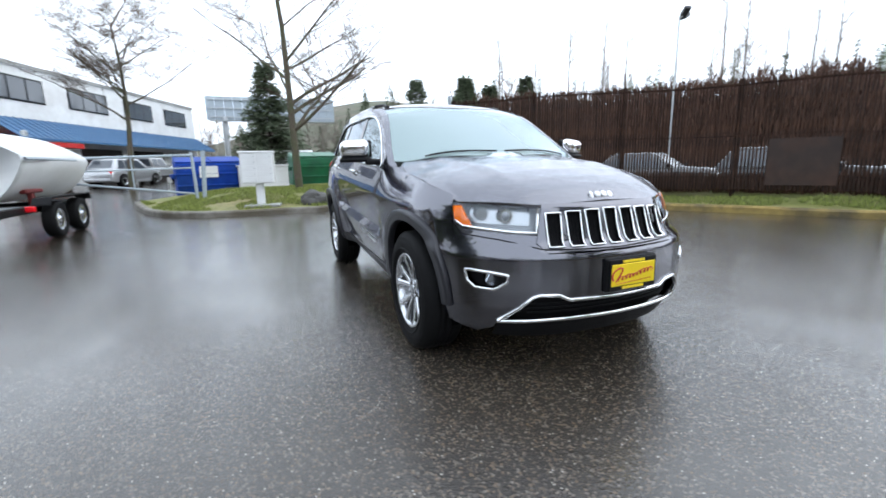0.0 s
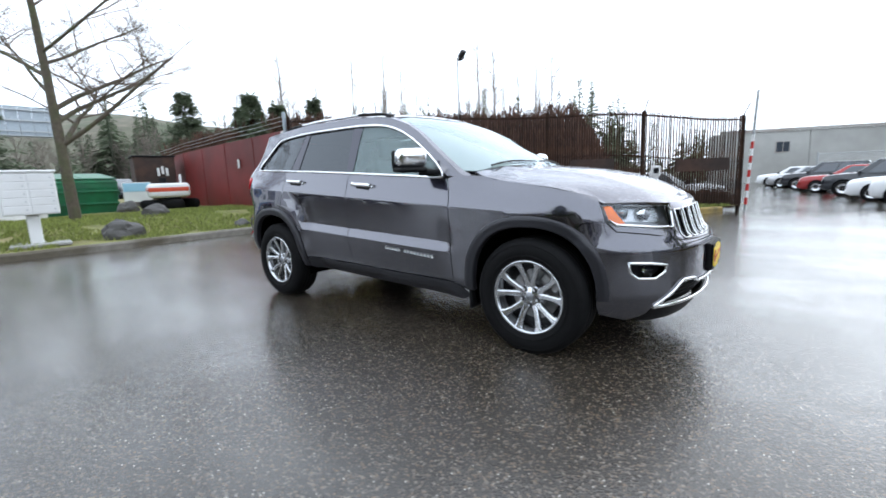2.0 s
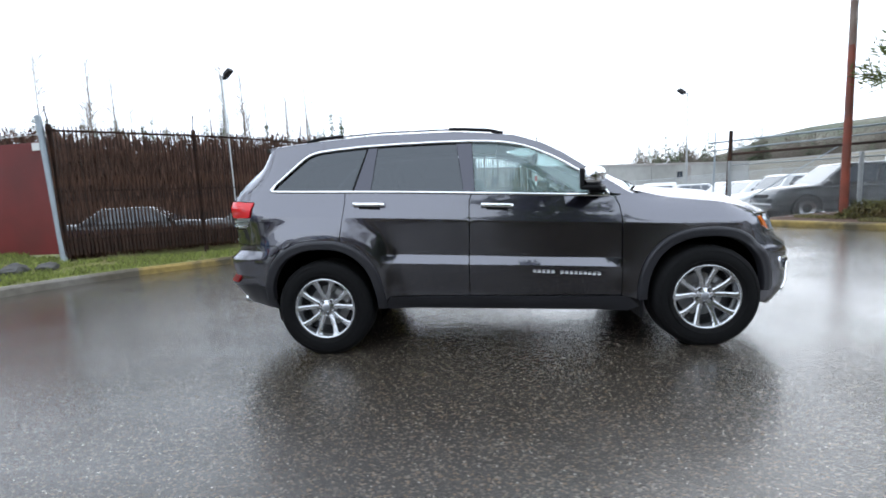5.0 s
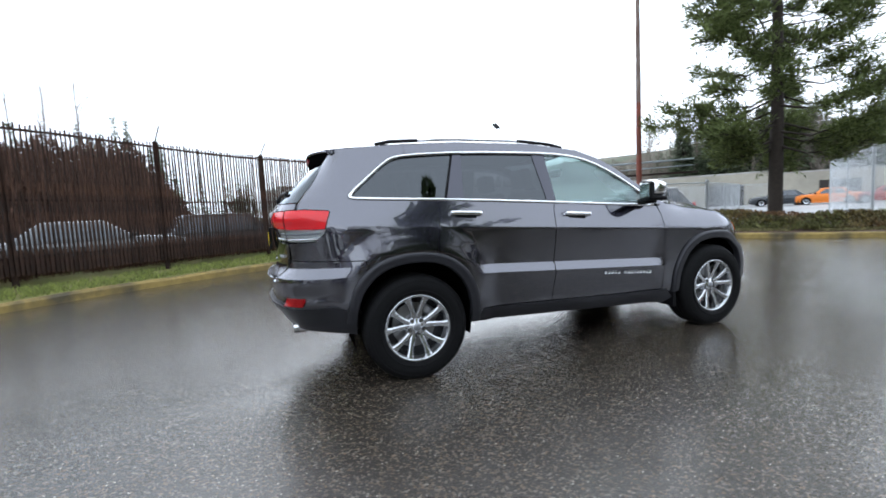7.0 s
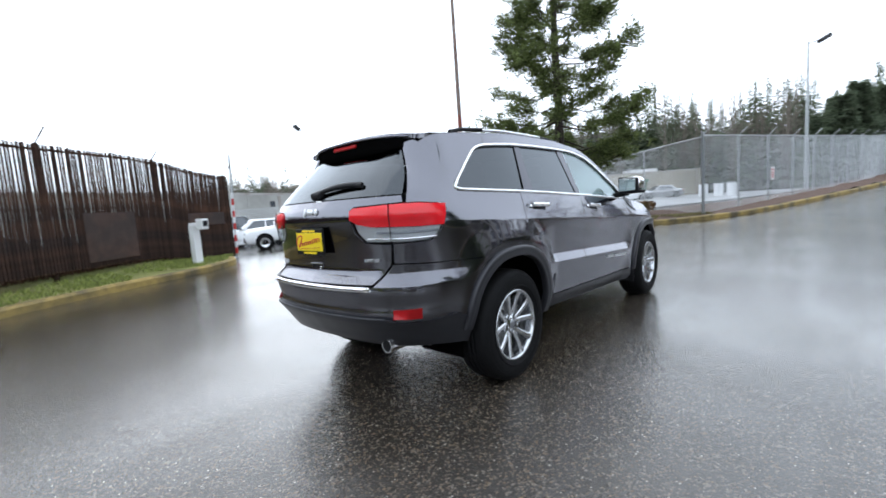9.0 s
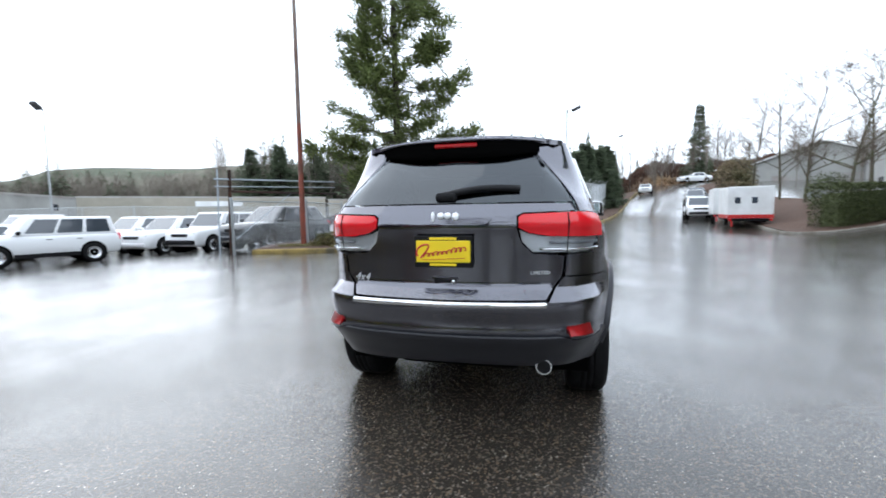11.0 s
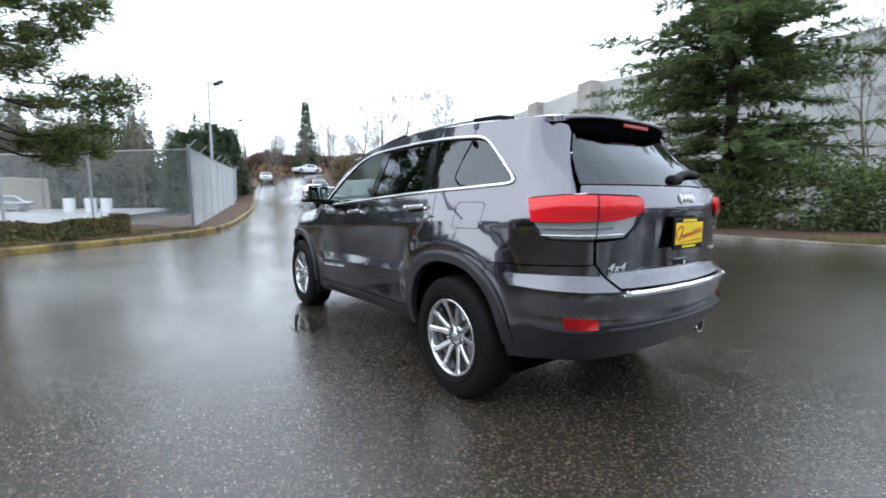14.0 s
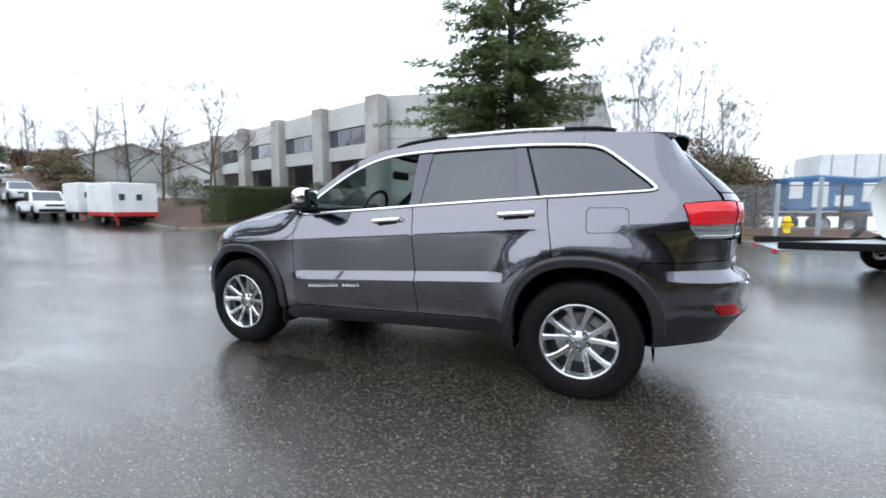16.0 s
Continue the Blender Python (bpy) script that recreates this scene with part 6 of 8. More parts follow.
    part("muffler", boxes(((-1.95, -0.35, 0.43), (0.3, 0.7, 0.16), 0.06, None, 2)), DARK_METAL, car)
    # cabin
    for x, y in ((0.12, 0.37), (0.12, -0.37), (-0.80, 0.37), (-0.80, -0.37)):
        seat(car, x, y, 0)
    bm = bmesh.new()
    box(bm, (0.80, 0, 1.02), (0.42, 1.42, 0.26), 0.08, None, 3)
    part("dashboard", bm, TRIM, car, smooth=True)
    part("cargo_floor", boxes(((-1.7, 0, 0.90), (0.9, 0.84, 0.12), 0.04)), TRIM, car)
    for s in sides:
        bm = boxes(((-0.08, s * 0.80, 0.86), (1.75, 0.06, 0.66), 0.02))
        part("door_card", bm, TRIM, car)
        bm = boxes(((-1.65, s * 0.76, 1.09), (0.7, 0.06, 0.28), 0.02))
        part("boot_trim", bm, TRIM, car)
    st = thing("steering_wheel", (0.45, 0.37, 1.07))
    st.parent = car
    st.matrix_basis = pose(0.40, 0.37, 1.19, 0, -24, 0)
    loop = [(Vector((0, 0.185 * math.cos(a), 0.185 * math.sin(a))), Vector((0, math.cos(a), math.sin(a)))) for a in np.linspace(0, 2 * math.pi, 33)[:-1]]
    sweep("wheel_rim", loop, LEATHER, st, 0.032, 0.016, True, n=8)
    part("boss", boxes(((0.03, 0, 0), (0.06, 0.16, 0.11), 0.03, None, 2)), TRIM, st)
    for a in (0, 180, 270):
        c = radians(a)
        part("wheel_spoke", rod((0.02, 0, 0), (0, 0.175 * math.cos(c), 0.175 * math.sin(c)), 0.016, n=8), TRIM, st)
    part("rear_view_mirror", boxes(((0.33, 0, 1.52), (0.05, 0.26, 0.08), 0.02, None, 2)), BLACK, car)
    return car


grey_car()


# ---- trees and planting ----
def bare_tree(name, base, high, seed, label, spread=0.45, trunk=0.16, lean=(0, 0), first=0.3, depth=5, mat=BARK, twig=TWIG, upright=0.25, fan=4, group=""):
    """A leafless tree: a trunk with limbs that fork again and again."""
    rnd = random.Random(seed)
    e = thing(name, base, 0, label, "tree", group)
    wood, fine = Soup(), Soup()

    def grow(p, d, long, r, level):
        pts, rad, q, dd = [p], [r], p.copy(), d.copy()
        steps = 5 if level < 2 else 3
        for i in range(steps):
            dd = (dd + Vector((rnd.uniform(-1, 1), rnd.uniform(-1, 1), rnd.uniform(-0.4, 1) * upright * 2)) * (0.10 if level == 0 else 0.22)).normalized()
            q = q + dd * long / steps
            pts.append(q.copy())
            rad.append(r * (1 - 0.62 * (i + 1) / steps) if level else r * (1 - 0.75 * (i + 1) / steps))
        (wood if level < 2 else fine).tube(pts, rad, 7 if level == 0 else 5 if level == 1 else 3)
        if level >= depth or r < 0.003:
            return
        n = fan + (9 if level == 0 else 2 if level == 1 else 0)
        for k in range(n):
            t = rnd.uniform(first if level == 0 else 0.25, 0.98)
            i = min(int(t * steps), steps - 1)
            at = pts[i].lerp(pts[i + 1], t * steps - i)
            ax = Vector((rnd.uniform(-1, 1), rnd.uniform(-1, 1), rnd.uniform(-0.2, 0.3))).normalized()
            out = (dd * (0.55 if level else 0.35 + 0.8 * t) + ax * (spread * 2.2 if level == 0 else 0.9) + Vector((0, 0, upright))).normalized()
            rr = rad[i] * rnd.uniform(0.38, 0.62)
            grow(at, out, long * rnd.uniform(0.34, 0.58) * (1.15 - 0.5 * t if level == 0 else 1), max(rr, 0.0035), level + 1)

    grow(Vector((0, 0, -0.15)), Vector((*lean, 1)).normalized(), high, trunk, 0)
    wood.ob("trunk", mat, e, smooth=True)
    fine.ob("crown", twig, e, "bare twigs")
    return e


def conifer(name, base, high, radius, seed, label, mat=FIR, bark=BARK_DARK, low=0.08, whorls=34, per=9, droop=0.25, sprig=0.3, gaps=0.1, ragged=0.25, twigs=13, trunk=0.2, power=0.8, group="", tuft=3, inner=0.18, slim=(0.2, 0.34)):
    """An evergreen: tiers of branches hung with needle sprays."""
    rnd = random.Random(seed)
    e = thing(name, base, 0, label, "tree", group)
    s, w = Soup(), Soup()
    w.tube([(0, 0, -0.2), (0.05, 0, high * 0.35), (-0.03, 0.04, high * 0.7), (0, 0, high)], [trunk, trunk * 0.75, trunk * 0.4, 0.02], 8)
    up = Vector((0, 0, 1))
    for i in range(whorls):
        t = low + (1 - low) * (i + rnd.uniform(-0.3, 0.3)) / whorls
        if rnd.random() < gaps:
            continue
        reach = radius * max(0.06, (1 - t)) ** power * rnd.uniform(1 - ragged, 1 + ragged * 0.6)
        for k in range(per):
            if rnd.random() < gaps:
                continue
            a = rnd.uniform(0, 6.283)
            long = reach * rnd.uniform(0.6, 1.08)
            d = Vector((math.cos(a), math.sin(a), 0))
            start = Vector((0, 0, high * t + rnd.uniform(-0.2, 0.2)))
            pts = []
            for j in range(5):
                f = j / 4
                pts.append(start + d * long * f + up * long * (0.18 * f - droop * f * f + 0.10 * f ** 3))
            w.tube([pts[0], pts[2], pts[4]], [0.012 + 0.014 * long / radius, 0.012, 0.004], 3)
            n = max(3, int(twigs * long / radius))
            side = d.cross(up)
            for j in range(n):
                f = inner + (1 - inner) * (j + rnd.random()) / n
                x = f * 4
                m = min(int(x), 3)
                p = pts[m].lerp(pts[m + 1], x - m)
                for sgn in (-1, 1):
                    dd = (d * rnd.uniform(0.35, 0.9) + side * sgn * rnd.uniform(0.5, 1.1) + up * rnd.uniform(-0.45, 0.25)).normalized()
                    ln = sprig * rnd.uniform(0.6, 1.25) * (1.15 - 0.5 * f)
                    for _ in range(tuft):
                        d3 = (dd + Vector((rnd.uniform(-1, 1), rnd.uniform(-1, 1), rnd.uniform(-0.8, 0.8))) * 0.42).normalized()
                        nn = Vector((rnd.uniform(-0.6, 0.6), rnd.uniform(-0.6, 0.6), 1)).normalized()
                        s.blade(p + d3 * rnd.uniform(0, 0.12), d3, nn, ln, ln * rnd.uniform(*slim))
    w.ob("trunk", bark, e, smooth=True)
    s.ob("crown", mat, e, "dense needle sprays")
    return e


def pine_tree(name, base, high, seed, label):
    """A ragged pine: uneven limbs that carry flat clumps of needles with gaps between them."""
    rnd = random.Random(seed)
    e = thing(name, base, 0, label, "tree")
    s, w = Soup(), Soup()
    w.tube([(0, 0, -0.3), (0.04, 0.02, high * 0.3), (-0.05, 0.03, high * 0.65), (0.02, 0, high)], [0.21, 0.17, 0.11, 0.03], 9)
    up = Vector((0, 0, 1))
    for i in range(92):
        t = 0.17 + 0.82 * ((i + rnd.random()) / 92) ** 1.18
        reach = float(np.interp(t + rnd.uniform(-0.04, 0.04), (0.17, 0.22, 0.32, 0.45, 0.6, 0.8, 1.0), (2.6, 3.4, 3.1, 2.6, 2.1, 1.5, 0.4))) * rnd.uniform(0.5, 1.08)
        a = i * 2.4 + rnd.uniform(-0.6, 0.6)
        d = Vector((math.cos(a), math.sin(a), 0))
        side = d.cross(up)
        p0 = Vector((0, 0, high * t))
        sag = (-0.30 if t < 0.35 else -0.02) + rnd.uniform(-0.14, 0.14)

        def limb(f):
            return p0 + d * reach * f + up * reach * (sag * f + 0.16 * f * f * f - 0.06 * math.sin(f * 5))

        w.tube([limb(f) for f in (0, 0.35, 0.7, 1)], [0.045 * (1.2 - t), 0.03 * (1.2 - t), 0.016, 0.006], 4)
        # side twigs carry flat brushes of fine needles; the inner part of a limb stays bare
        for j in range(9 + int(reach * 6.5)):
            f = rnd.uniform(0.30, 1.0) ** 0.8
            c = limb(f)
            tw = (d * rnd.uniform(0.3, 1.0) + side * rnd.choice((-1, 1)) * rnd.uniform(0.2, 1.0) + up * rnd.uniform(-0.45, 0.45)).normalized()
            long = rnd.uniform(0.35, 0.95) * (1.15 - 0.4 * f)
            w.tube([c, c + tw * long], [0.009, 0.004], 3)
            for _ in range(int(54 * long) + 13):
                q = c + tw * long * rnd.uniform(0.15, 1.08) + Vector((rnd.gauss(0, 0.07), rnd.gauss(0, 0.07), rnd.gauss(0.0, 0.09)))
                dd = (tw * rnd.uniform(0.3, 1.0) + Vector((rnd.uniform(-1, 1), rnd.uniform(-1, 1), rnd.uniform(-0.3, 0.9))) * 0.8).normalized()
                s.blade(q, dd, Vector((rnd.uniform(-1, 1), rnd.uniform(-1, 1), 0.8)).normalized(), rnd.uniform(0.13, 0.26), rnd.uniform(0.03, 0.055))
    w.ob("trunk", BARK_DARK, e, smooth=True)
    s.ob("crown", PINE, e, "clumps of olive green needles")
    return e


def leaf_mass(name, outline_fn, count, mat, label, category, seed=1, size=0.07, kind="", parent_label=""):
    """Leaves strewn through a volume that outline_fn samples as a point and an outward direction."""
    rnd, s = random.Random(seed), Soup()
    for _ in range(count):
        p, o = outline_fn(rnd)
        d = (o + Vector((rnd.uniform(-1, 1), rnd.uniform(-1, 1), rnd.uniform(-0.6, 1))) * 0.9).normalized()
        n = Vector((rnd.uniform(-1, 1), rnd.uniform(-1, 1), 1)).normalized()
        s.blade(p, d, n, size * rnd.uniform(0.7, 1.5), size * rnd.uniform(0.35, 0.7))
    return tagged(s.ob(name, mat), label, category, kind=kind)


def ellipsoid(c, r, hollow=0.55):
    def pick(rnd):
        v = Vector((rnd.gauss(0, 1), rnd.gauss(0, 1), rnd.gauss(0, 1))).normalized()
        k = (hollow + (1 - hollow) * rnd.random()) * (1 + 0.18 * noise.noise(v * 2.3 + Vector(c)))
        return Vector((c[0] + v.x * r[0] * k, c[1] + v.y * r[1] * k, c[2] + max(-0.9, v.z) * r[2] * k)), v
    return pick


bare_tree("maple_tree", (-11.85, -0.5, 0.38), 9.2, 11, "leafless maple with mossy grey-brown bark on the grass", 0.62, 0.14, (-0.02, -0.03), 0.2, 5, upright=0.16, fan=5)
bare_tree("street_tree", (-23.5, -8.0, 0.25), 8.4, 23, "wide leafless tree in front of the white building", 0.75, 0.16, (0, 0), 0.2, 5, upright=0.12, fan=6, twig=TWIG)
pine_tree("pine_tree", (12.45, 5.6, 0.3), 13.5, 5, "tall ragged pine with clumped olive green needles in the shrub bed")
conifer("fir_tree", (3.6, -15.9, 0.15), 17.5, 6.0, 9, "large dense fir with drooping dark green sprays beside the kerb", FIR, low=0.05, whorls=54, per=11, droop=0.32, sprig=0.46, gaps=0.2, ragged=0.42, twigs=38, trunk=0.26, power=0.6, tuft=6, slim=(0.12, 0.22))
for x, y, r, h, sd in ((0.9, -15.0, 1.9, 1.5, 1), (-0.9, -15.6, 1.6, 1.3, 2), (6.6, -17.2, 2.0, 1.5, 3), (5.4, -15.2, 1.7, 1.5, 5), (7.2, -16.2, 1.3, 1.1, 6), (3.3, -14.6, 1.3, 1.2, 7)):
    leaf_mass("evergreen_shrub", ellipsoid((x, y, h * 0.8), (r, r * 0.8, h)), 5200, FIR, "spreading dark evergreen shrub in the mulch bed", "shrub", sd, 0.15)
for x, y, r, h, sd in ((-2.2, -19.6, 1.6, 2.0, 51), (-4.2, -19.9, 1.7, 2.3, 52), (-6.0, -19.6, 1.4, 1.9, 53), (-3.6, -18.0, 1.3, 1.6, 54), (-1.6, -18.2, 1.3, 1.7, 55)):
    leaf_mass("brown_thicket", ellipsoid((x, y, h * 0.85), (r, 1.1, h), 0.25), 7500, THICKET, "tangled olive-brown thicket behind the chain-link fence", "shrub", sd, 0.15)
for x, y, h, sd in ((-1.6, -19.5, 7.2, 31), (-3.4, -21.0, 7.8, 32), (-5.4, -20.6, 6.0, 33), (0.8, -21, 7.0, 34), (-2.6, -20.4, 7.4, 35), (-4.4, -21.4, 6.8, 36)):
    bare_tree("alder_tree", (x, y, 0.2), h, sd, "slender leafless alder behind the evergreen shrubs", 0.42, 0.055, (random.uniform(-0.1, 0.1), 0), 0.1, 5, TWIG, TWIG, 0.46, 4, group="alders")
for x, y, h, sd in ((27.5, -19.5, 7.6, 41), (31.0, -17.8, 8.4, 42), (36, -18.5, 8.6, 43), (42, -19, 8.5, 44), (24.8, -17.0, 7.2, 45)):
    bare_tree("roadside_tree", (x, y, rise(x, y) + 0.1), h, sd, "leafless street tree behind the parked vans", 0.55, 0.11, (0.05, 0), 0.2, 5, BARK, TWIG, 0.2, 4, group="roadside trees")
leaf_mass("laurel_shrub", ellipsoid((27.6, -17.4, 2.1), (1.3, 1.2, 1.35)), 2600, HEDGE_LEAF, "rounded green shrub beside the fence", "shrub", 8, 0.12)


def hedge_pick(a, b, wide, z0, z1, z2=None):
    d = Vector((b[0] - a[0], b[1] - a[1], 0))
    nrm = Vector((-d.y, d.x, 0)).normalized()

    def pick(rnd):
        t, f = rnd.random(), rnd.random()
        p = Vector((a[0], a[1], 0)) + d * t
        lo, hi = z0 + rise(*p.xy), z1 + (0 if z2 is None else (z2 - z1) * t) + rise(*p.xy)
        wob = 0.06 * noise.noise(p * 0.9)
        if f > 0.9:
            end = (1 if t > 0.5 else -1) * d.normalized()
            p = Vector((a[0], a[1], 0)) + d * (1 if t > 0.5 else 0)
            return p + end * (wob - rnd.random() ** 2 * 0.3 + 0.1) + nrm * rnd.uniform(-wide, wide) + Vector((0, 0, rnd.uniform(z0, z1 if z2 is None or t < 0.5 else z2) + rise(*p.xy))), end
        if f < 0.3:
            return p + nrm * rnd.uniform(-wide, wide) + Vector((0, 0, hi + wob - rnd.random() ** 2 * 0.2)), Vector((0, 0, 1))
        s = 1 if f < 0.6 else -1
        return p + nrm * s * (wide + wob - rnd.random() ** 2 * 0.25) + Vector((0, 0, rnd.uniform(lo, hi))), nrm * s
    return pick


HEDGE = ((19.3, -12.9), (20.9, -20.2))
leaf_mass("hedge", hedge_pick(*HEDGE, 0.8, 0.3, 2.25, 1.1), 22000, HEDGE_LEAF, "clipped dark green box hedge along the driveway", "hedge", 12, 0.10)
hv = []
for f in (0.04, 0.96):
    hx, hy = (HEDGE[0][i] + (HEDGE[1][i] - HEDGE[0][i]) * f for i in (0, 1))
    for ox, oz in ((-0.5, 0.2), (0.5, 0.2), (0.5, 1.85 - f), (-0.5, 1.85 - f)):
        hv.append((hx + ox * 0.97, hy + ox * 0.22, oz + rise(hx, hy)))
solid("hedge_core", hv, [(0, 1, 2, 3), (4, 7, 6, 5), (0, 4, 5, 1), (1, 5, 6, 2), (2, 6, 7, 3), (3, 7, 4, 0)], HEDGE_LEAF, bpy.data.objects["hedge"])
leaf_mass("low_hedge", hedge_pick((25.5, -22.9), (33.5, -24.9), 0.6, 0.1, 0.8), 6000, HEDGE_LEAF, "low clipped shrubs before the office entrance", "hedge", 14, 0.12)


def bed_pick(rnd):
    while True:
        t = rnd.random()
        pts = KERB_EAST
        i = rnd.randrange(6, 34)
        a, b = pts[i], pts[i + 1]
        f = rnd.random()
        o = rnd.uniform(0.7, 2.4)
        d = math.dist(a, b) or 1
        x, y = a[0] + (b[0] - a[0]) * f - (b[1] - a[1]) / d * o, a[1] + (b[1] - a[1]) * f + (b[0] - a[0]) / d * o
        if not (8.6 < x < 15 and 2.6 < y < 7.6):
            continue
        h = 0.42 * (0.6 + 0.7 * noise.noise((x * 0.8, y * 0.8, 2))) * smoothstep(0.6, 1.3, o) + 0.08
        return Vector((x, y, east_z(x, y) + h * rnd.random() ** 0.5)), Vector((0, 0, 1))


leaf_mass("low_shrubs", bed_pick, 12000, SHRUB, "low olive and russet shrubs filling the kerbside bed", "shrubs", 21, 0.09, kind="stuff")


def brush_top(az):
    return 7.0 * smoothstep(102.5, 110.5, az) * (1 - 0.45 * smoothstep(150, 168, az)) + 0.35


rb, sb = random.Random(77), Soup()
for _ in range(30000):
    az, d = 101.5 + 62.5 * rb.random(), rb.uniform(36, 42.5)
    x, y = d * math.cos(radians(az)), d * math.sin(radians(az))
    long = rb.uniform(0.5, 1.5)
    top = brush_top(az) + 0.7 * noise.noise((x * 0.5, y * 0.5, 5)) - long * 0.8
    sb.blade(Vector((x, y, rb.random() ** 0.8 * max(0.3, top))), Vector((rb.uniform(-0.4, 0.4), rb.uniform(-0.4, 0.4), 1)).normalized(), Vector((rb.uniform(-1, 1), rb.uniform(-1, 1), 0.1)).normalized(), long, rb.uniform(0.05, 0.16))
tagged(sb.ob("dead_brush", BRUSH), "tall thicket of dead red-brown brush beyond the fenced lot", "brush", kind="stuff")
bv, bf = [], []
for i in range(61):
    az = radians(104 + i)
    for d, h in ((37, -0.2), (39.5, 0.62), (42.5, 0.86), (47, -0.2)):
        z = h * brush_top(104 + i) * (1 + 0.12 * noise.noise((i * 0.4, d, 1))) if h > 0 else h
        bv.append((d * math.cos(az), d * math.sin(az), z))
bf = [(i * 4 + j, i * 4 + 4 + j, i * 4 + 5 + j, i * 4 + 1 + j) for i in range(60) for j in range(3)]
tagged(solid("brush_bank", bv, bf, BRUSH, smooth=True), "earth bank under the dead brown brush", "ground", kind="structure")


def far_wood(name, items, label, mat, seed, blades=240):
    """Distant evergreens gathered into one mass: rows of (x, y, z, height, radius)."""
    rnd, s = random.Random(seed), Soup()
    for x, y, z, h, r in items:
        s.tube([(x, y, z), (x, y, z + h)], [0.02 * h, 0.02], 4)
        for _ in range(blades):
            t = rnd.random() ** 0.8
            a = rnd.uniform(0, 6.283)
            k = r * (1.03 - t) * rnd.uniform(0.35, 1.1)
            d = Vector((math.cos(a), math.sin(a), -0.25)).normalized()
            p = Vector((x + math.cos(a) * k * 0.35, y + math.sin(a) * k * 0.35, z + h * (0.06 + 0.92 * t)))
            s.blade(p, d, Vector((0, 0, 1)), max(0.35, k), max(0.3, 0.42 * k + 0.15))
    return tagged(s.ob(name, mat), label, "trees", kind="stuff")


def far_bare(name, items, label, mat, seed, twigs=60):
    rnd, s = random.Random(seed), Soup()
    for x, y, z, h, r in items:
        s.tube([(x, y, z), (x + rnd.uniform(-0.3, 0.3), y, z + h * 0.55), (x, y, z + h)], [0.007 * h, 0.0045 * h, 0.01], 4)
        for _ in range(twigs):
            t = rnd.uniform(0.25, 0.98)
            a = rnd.uniform(0, 6.283)
            d = Vector((math.cos(a) * 0.6, math.sin(a) * 0.6, rnd.uniform(0.4, 1.2))).normalized()
            k = r * (1.15 - abs(t - 0.5)) * rnd.uniform(0.4, 1.0)
            p = Vector((x, y, z + h * t * 0.85))
            s.tube([p, p + d * k], [0.022, 0.006], 3)
            for _ in range(2):
                q = p + d * k * rnd.uniform(0.3, 0.9)
                dd = (d + Vector((rnd.uniform(-1, 1), rnd.uniform(-1, 1), rnd.uniform(-0.5, 1)))).normalized()
                s.tube([q, q + dd * k * 0.6], [0.013, 0.004], 3)
    return tagged(s.ob(name, mat), label, "trees", kind="stuff")


def ring(az0, az1, d0, d1, n, h0, h1, r0, r1, seed):
    rnd, out = random.Random(seed), []
    for _ in range(n):
        a, d = radians(rnd.uniform(az0, az1)), rnd.uniform(d0, d1)
        out.append((d * math.cos(a), d * math.sin(a), rise(d * math.cos(a), d * math.sin(a)) - 0.3, rnd.uniform(h0, h1), rnd.uniform(r0, r1)))
    return out


# single far evergreens that stand out
for x, y, h, r, sd in ((-44.7, 15.7, 10.8, 3.9, 1), (-41, 19.5, 9.2, 3.3, 2), (-36, -0.6, 9.6, 3.3, 3), (-33.2, 16.3, 8.8, 3.2, 4), (-34.5, 19.5, 8.5, 3.0, 5), (-36, 24.5, 9.8, 3.0, 6)):
    conifer("spruce_tree", (x, y, 0), h, r * 1.3, 60 + sd, "far dark green spruce beyond the yard", FIR_HAZED, whorls=34, per=11, twigs=13, sprig=0.75, gaps=0.0, low=0.05, trunk=0.15, group="far spruces", tuft=2)
for x, y, h, r, sd in ((82.7, -26.2, 14.0, 3.4, 1), (54.5, -2.6, 8.8, 2.8, 2), (58, -4.2, 9.6, 3.0, 3), (63.5, -6.2, 9.4, 3.0, 4), (51.6, -1.6, 7.0, 2.4, 5), (49.5, 36.5, 11.2, 4.2, 6), (52.5, 33.0, 11.6, 4.0, 7), (47.0, 39.2, 10.4, 3.6, 8), (62, 33.5, 12.0, 3.4, 9), (39.0, -3.0, 6.2, 2.0, 10), (42.5, -4.0, 7.2, 2.2, 11), (45.8, -5.6, 6.6, 2.2, 12), (49.2, -6.6, 7.0, 2.3, 13), (53.5, -7.6, 6.4, 2.2, 14)):
    conifer("roadside_fir", (x, y, rise(x, y)), h, r, 80 + sd, "green fir beside the street fence", FIR_HAZED, whorls=34, per=11, twigs=13, sprig=0.75, gaps=0.0, low=0.03, trunk=0.15, group="roadside firs", tuft=2)
far_wood("far_firs_north", ring(108, 128, 56, 66, 13, 9, 15, 2.2, 3.2, 1) + ring(96, 112, 70, 80, 8, 7, 10, 2, 3, 12) + ring(104, 170, 60, 82, 120, 8, 14.5, 2.4, 3.6, 2), "row of far firs on the skyline", FIR_HAZED, 3)
far_wood("far_firs_west", ring(165, 200, 80, 110, 22, 7, 12, 2.5, 3.8, 4), "far evergreens beyond the street", FIR_HAZED, 5)
far_wood("far_firs_east", ring(30, 40, 62, 72, 16, 9, 14, 2.4, 3.6, 6) + ring(24, 70, 98, 122, 100, 7, 13, 3.0, 4.6, 16) + ring(12, 30, 62, 88, 70, 9, 17, 2.6, 3.8, 7) + ring(-7, 14, 66, 95, 70, 9, 15, 2.6, 3.8, 8), "dark firs of the hillside wood", FIR_HAZED, 9)
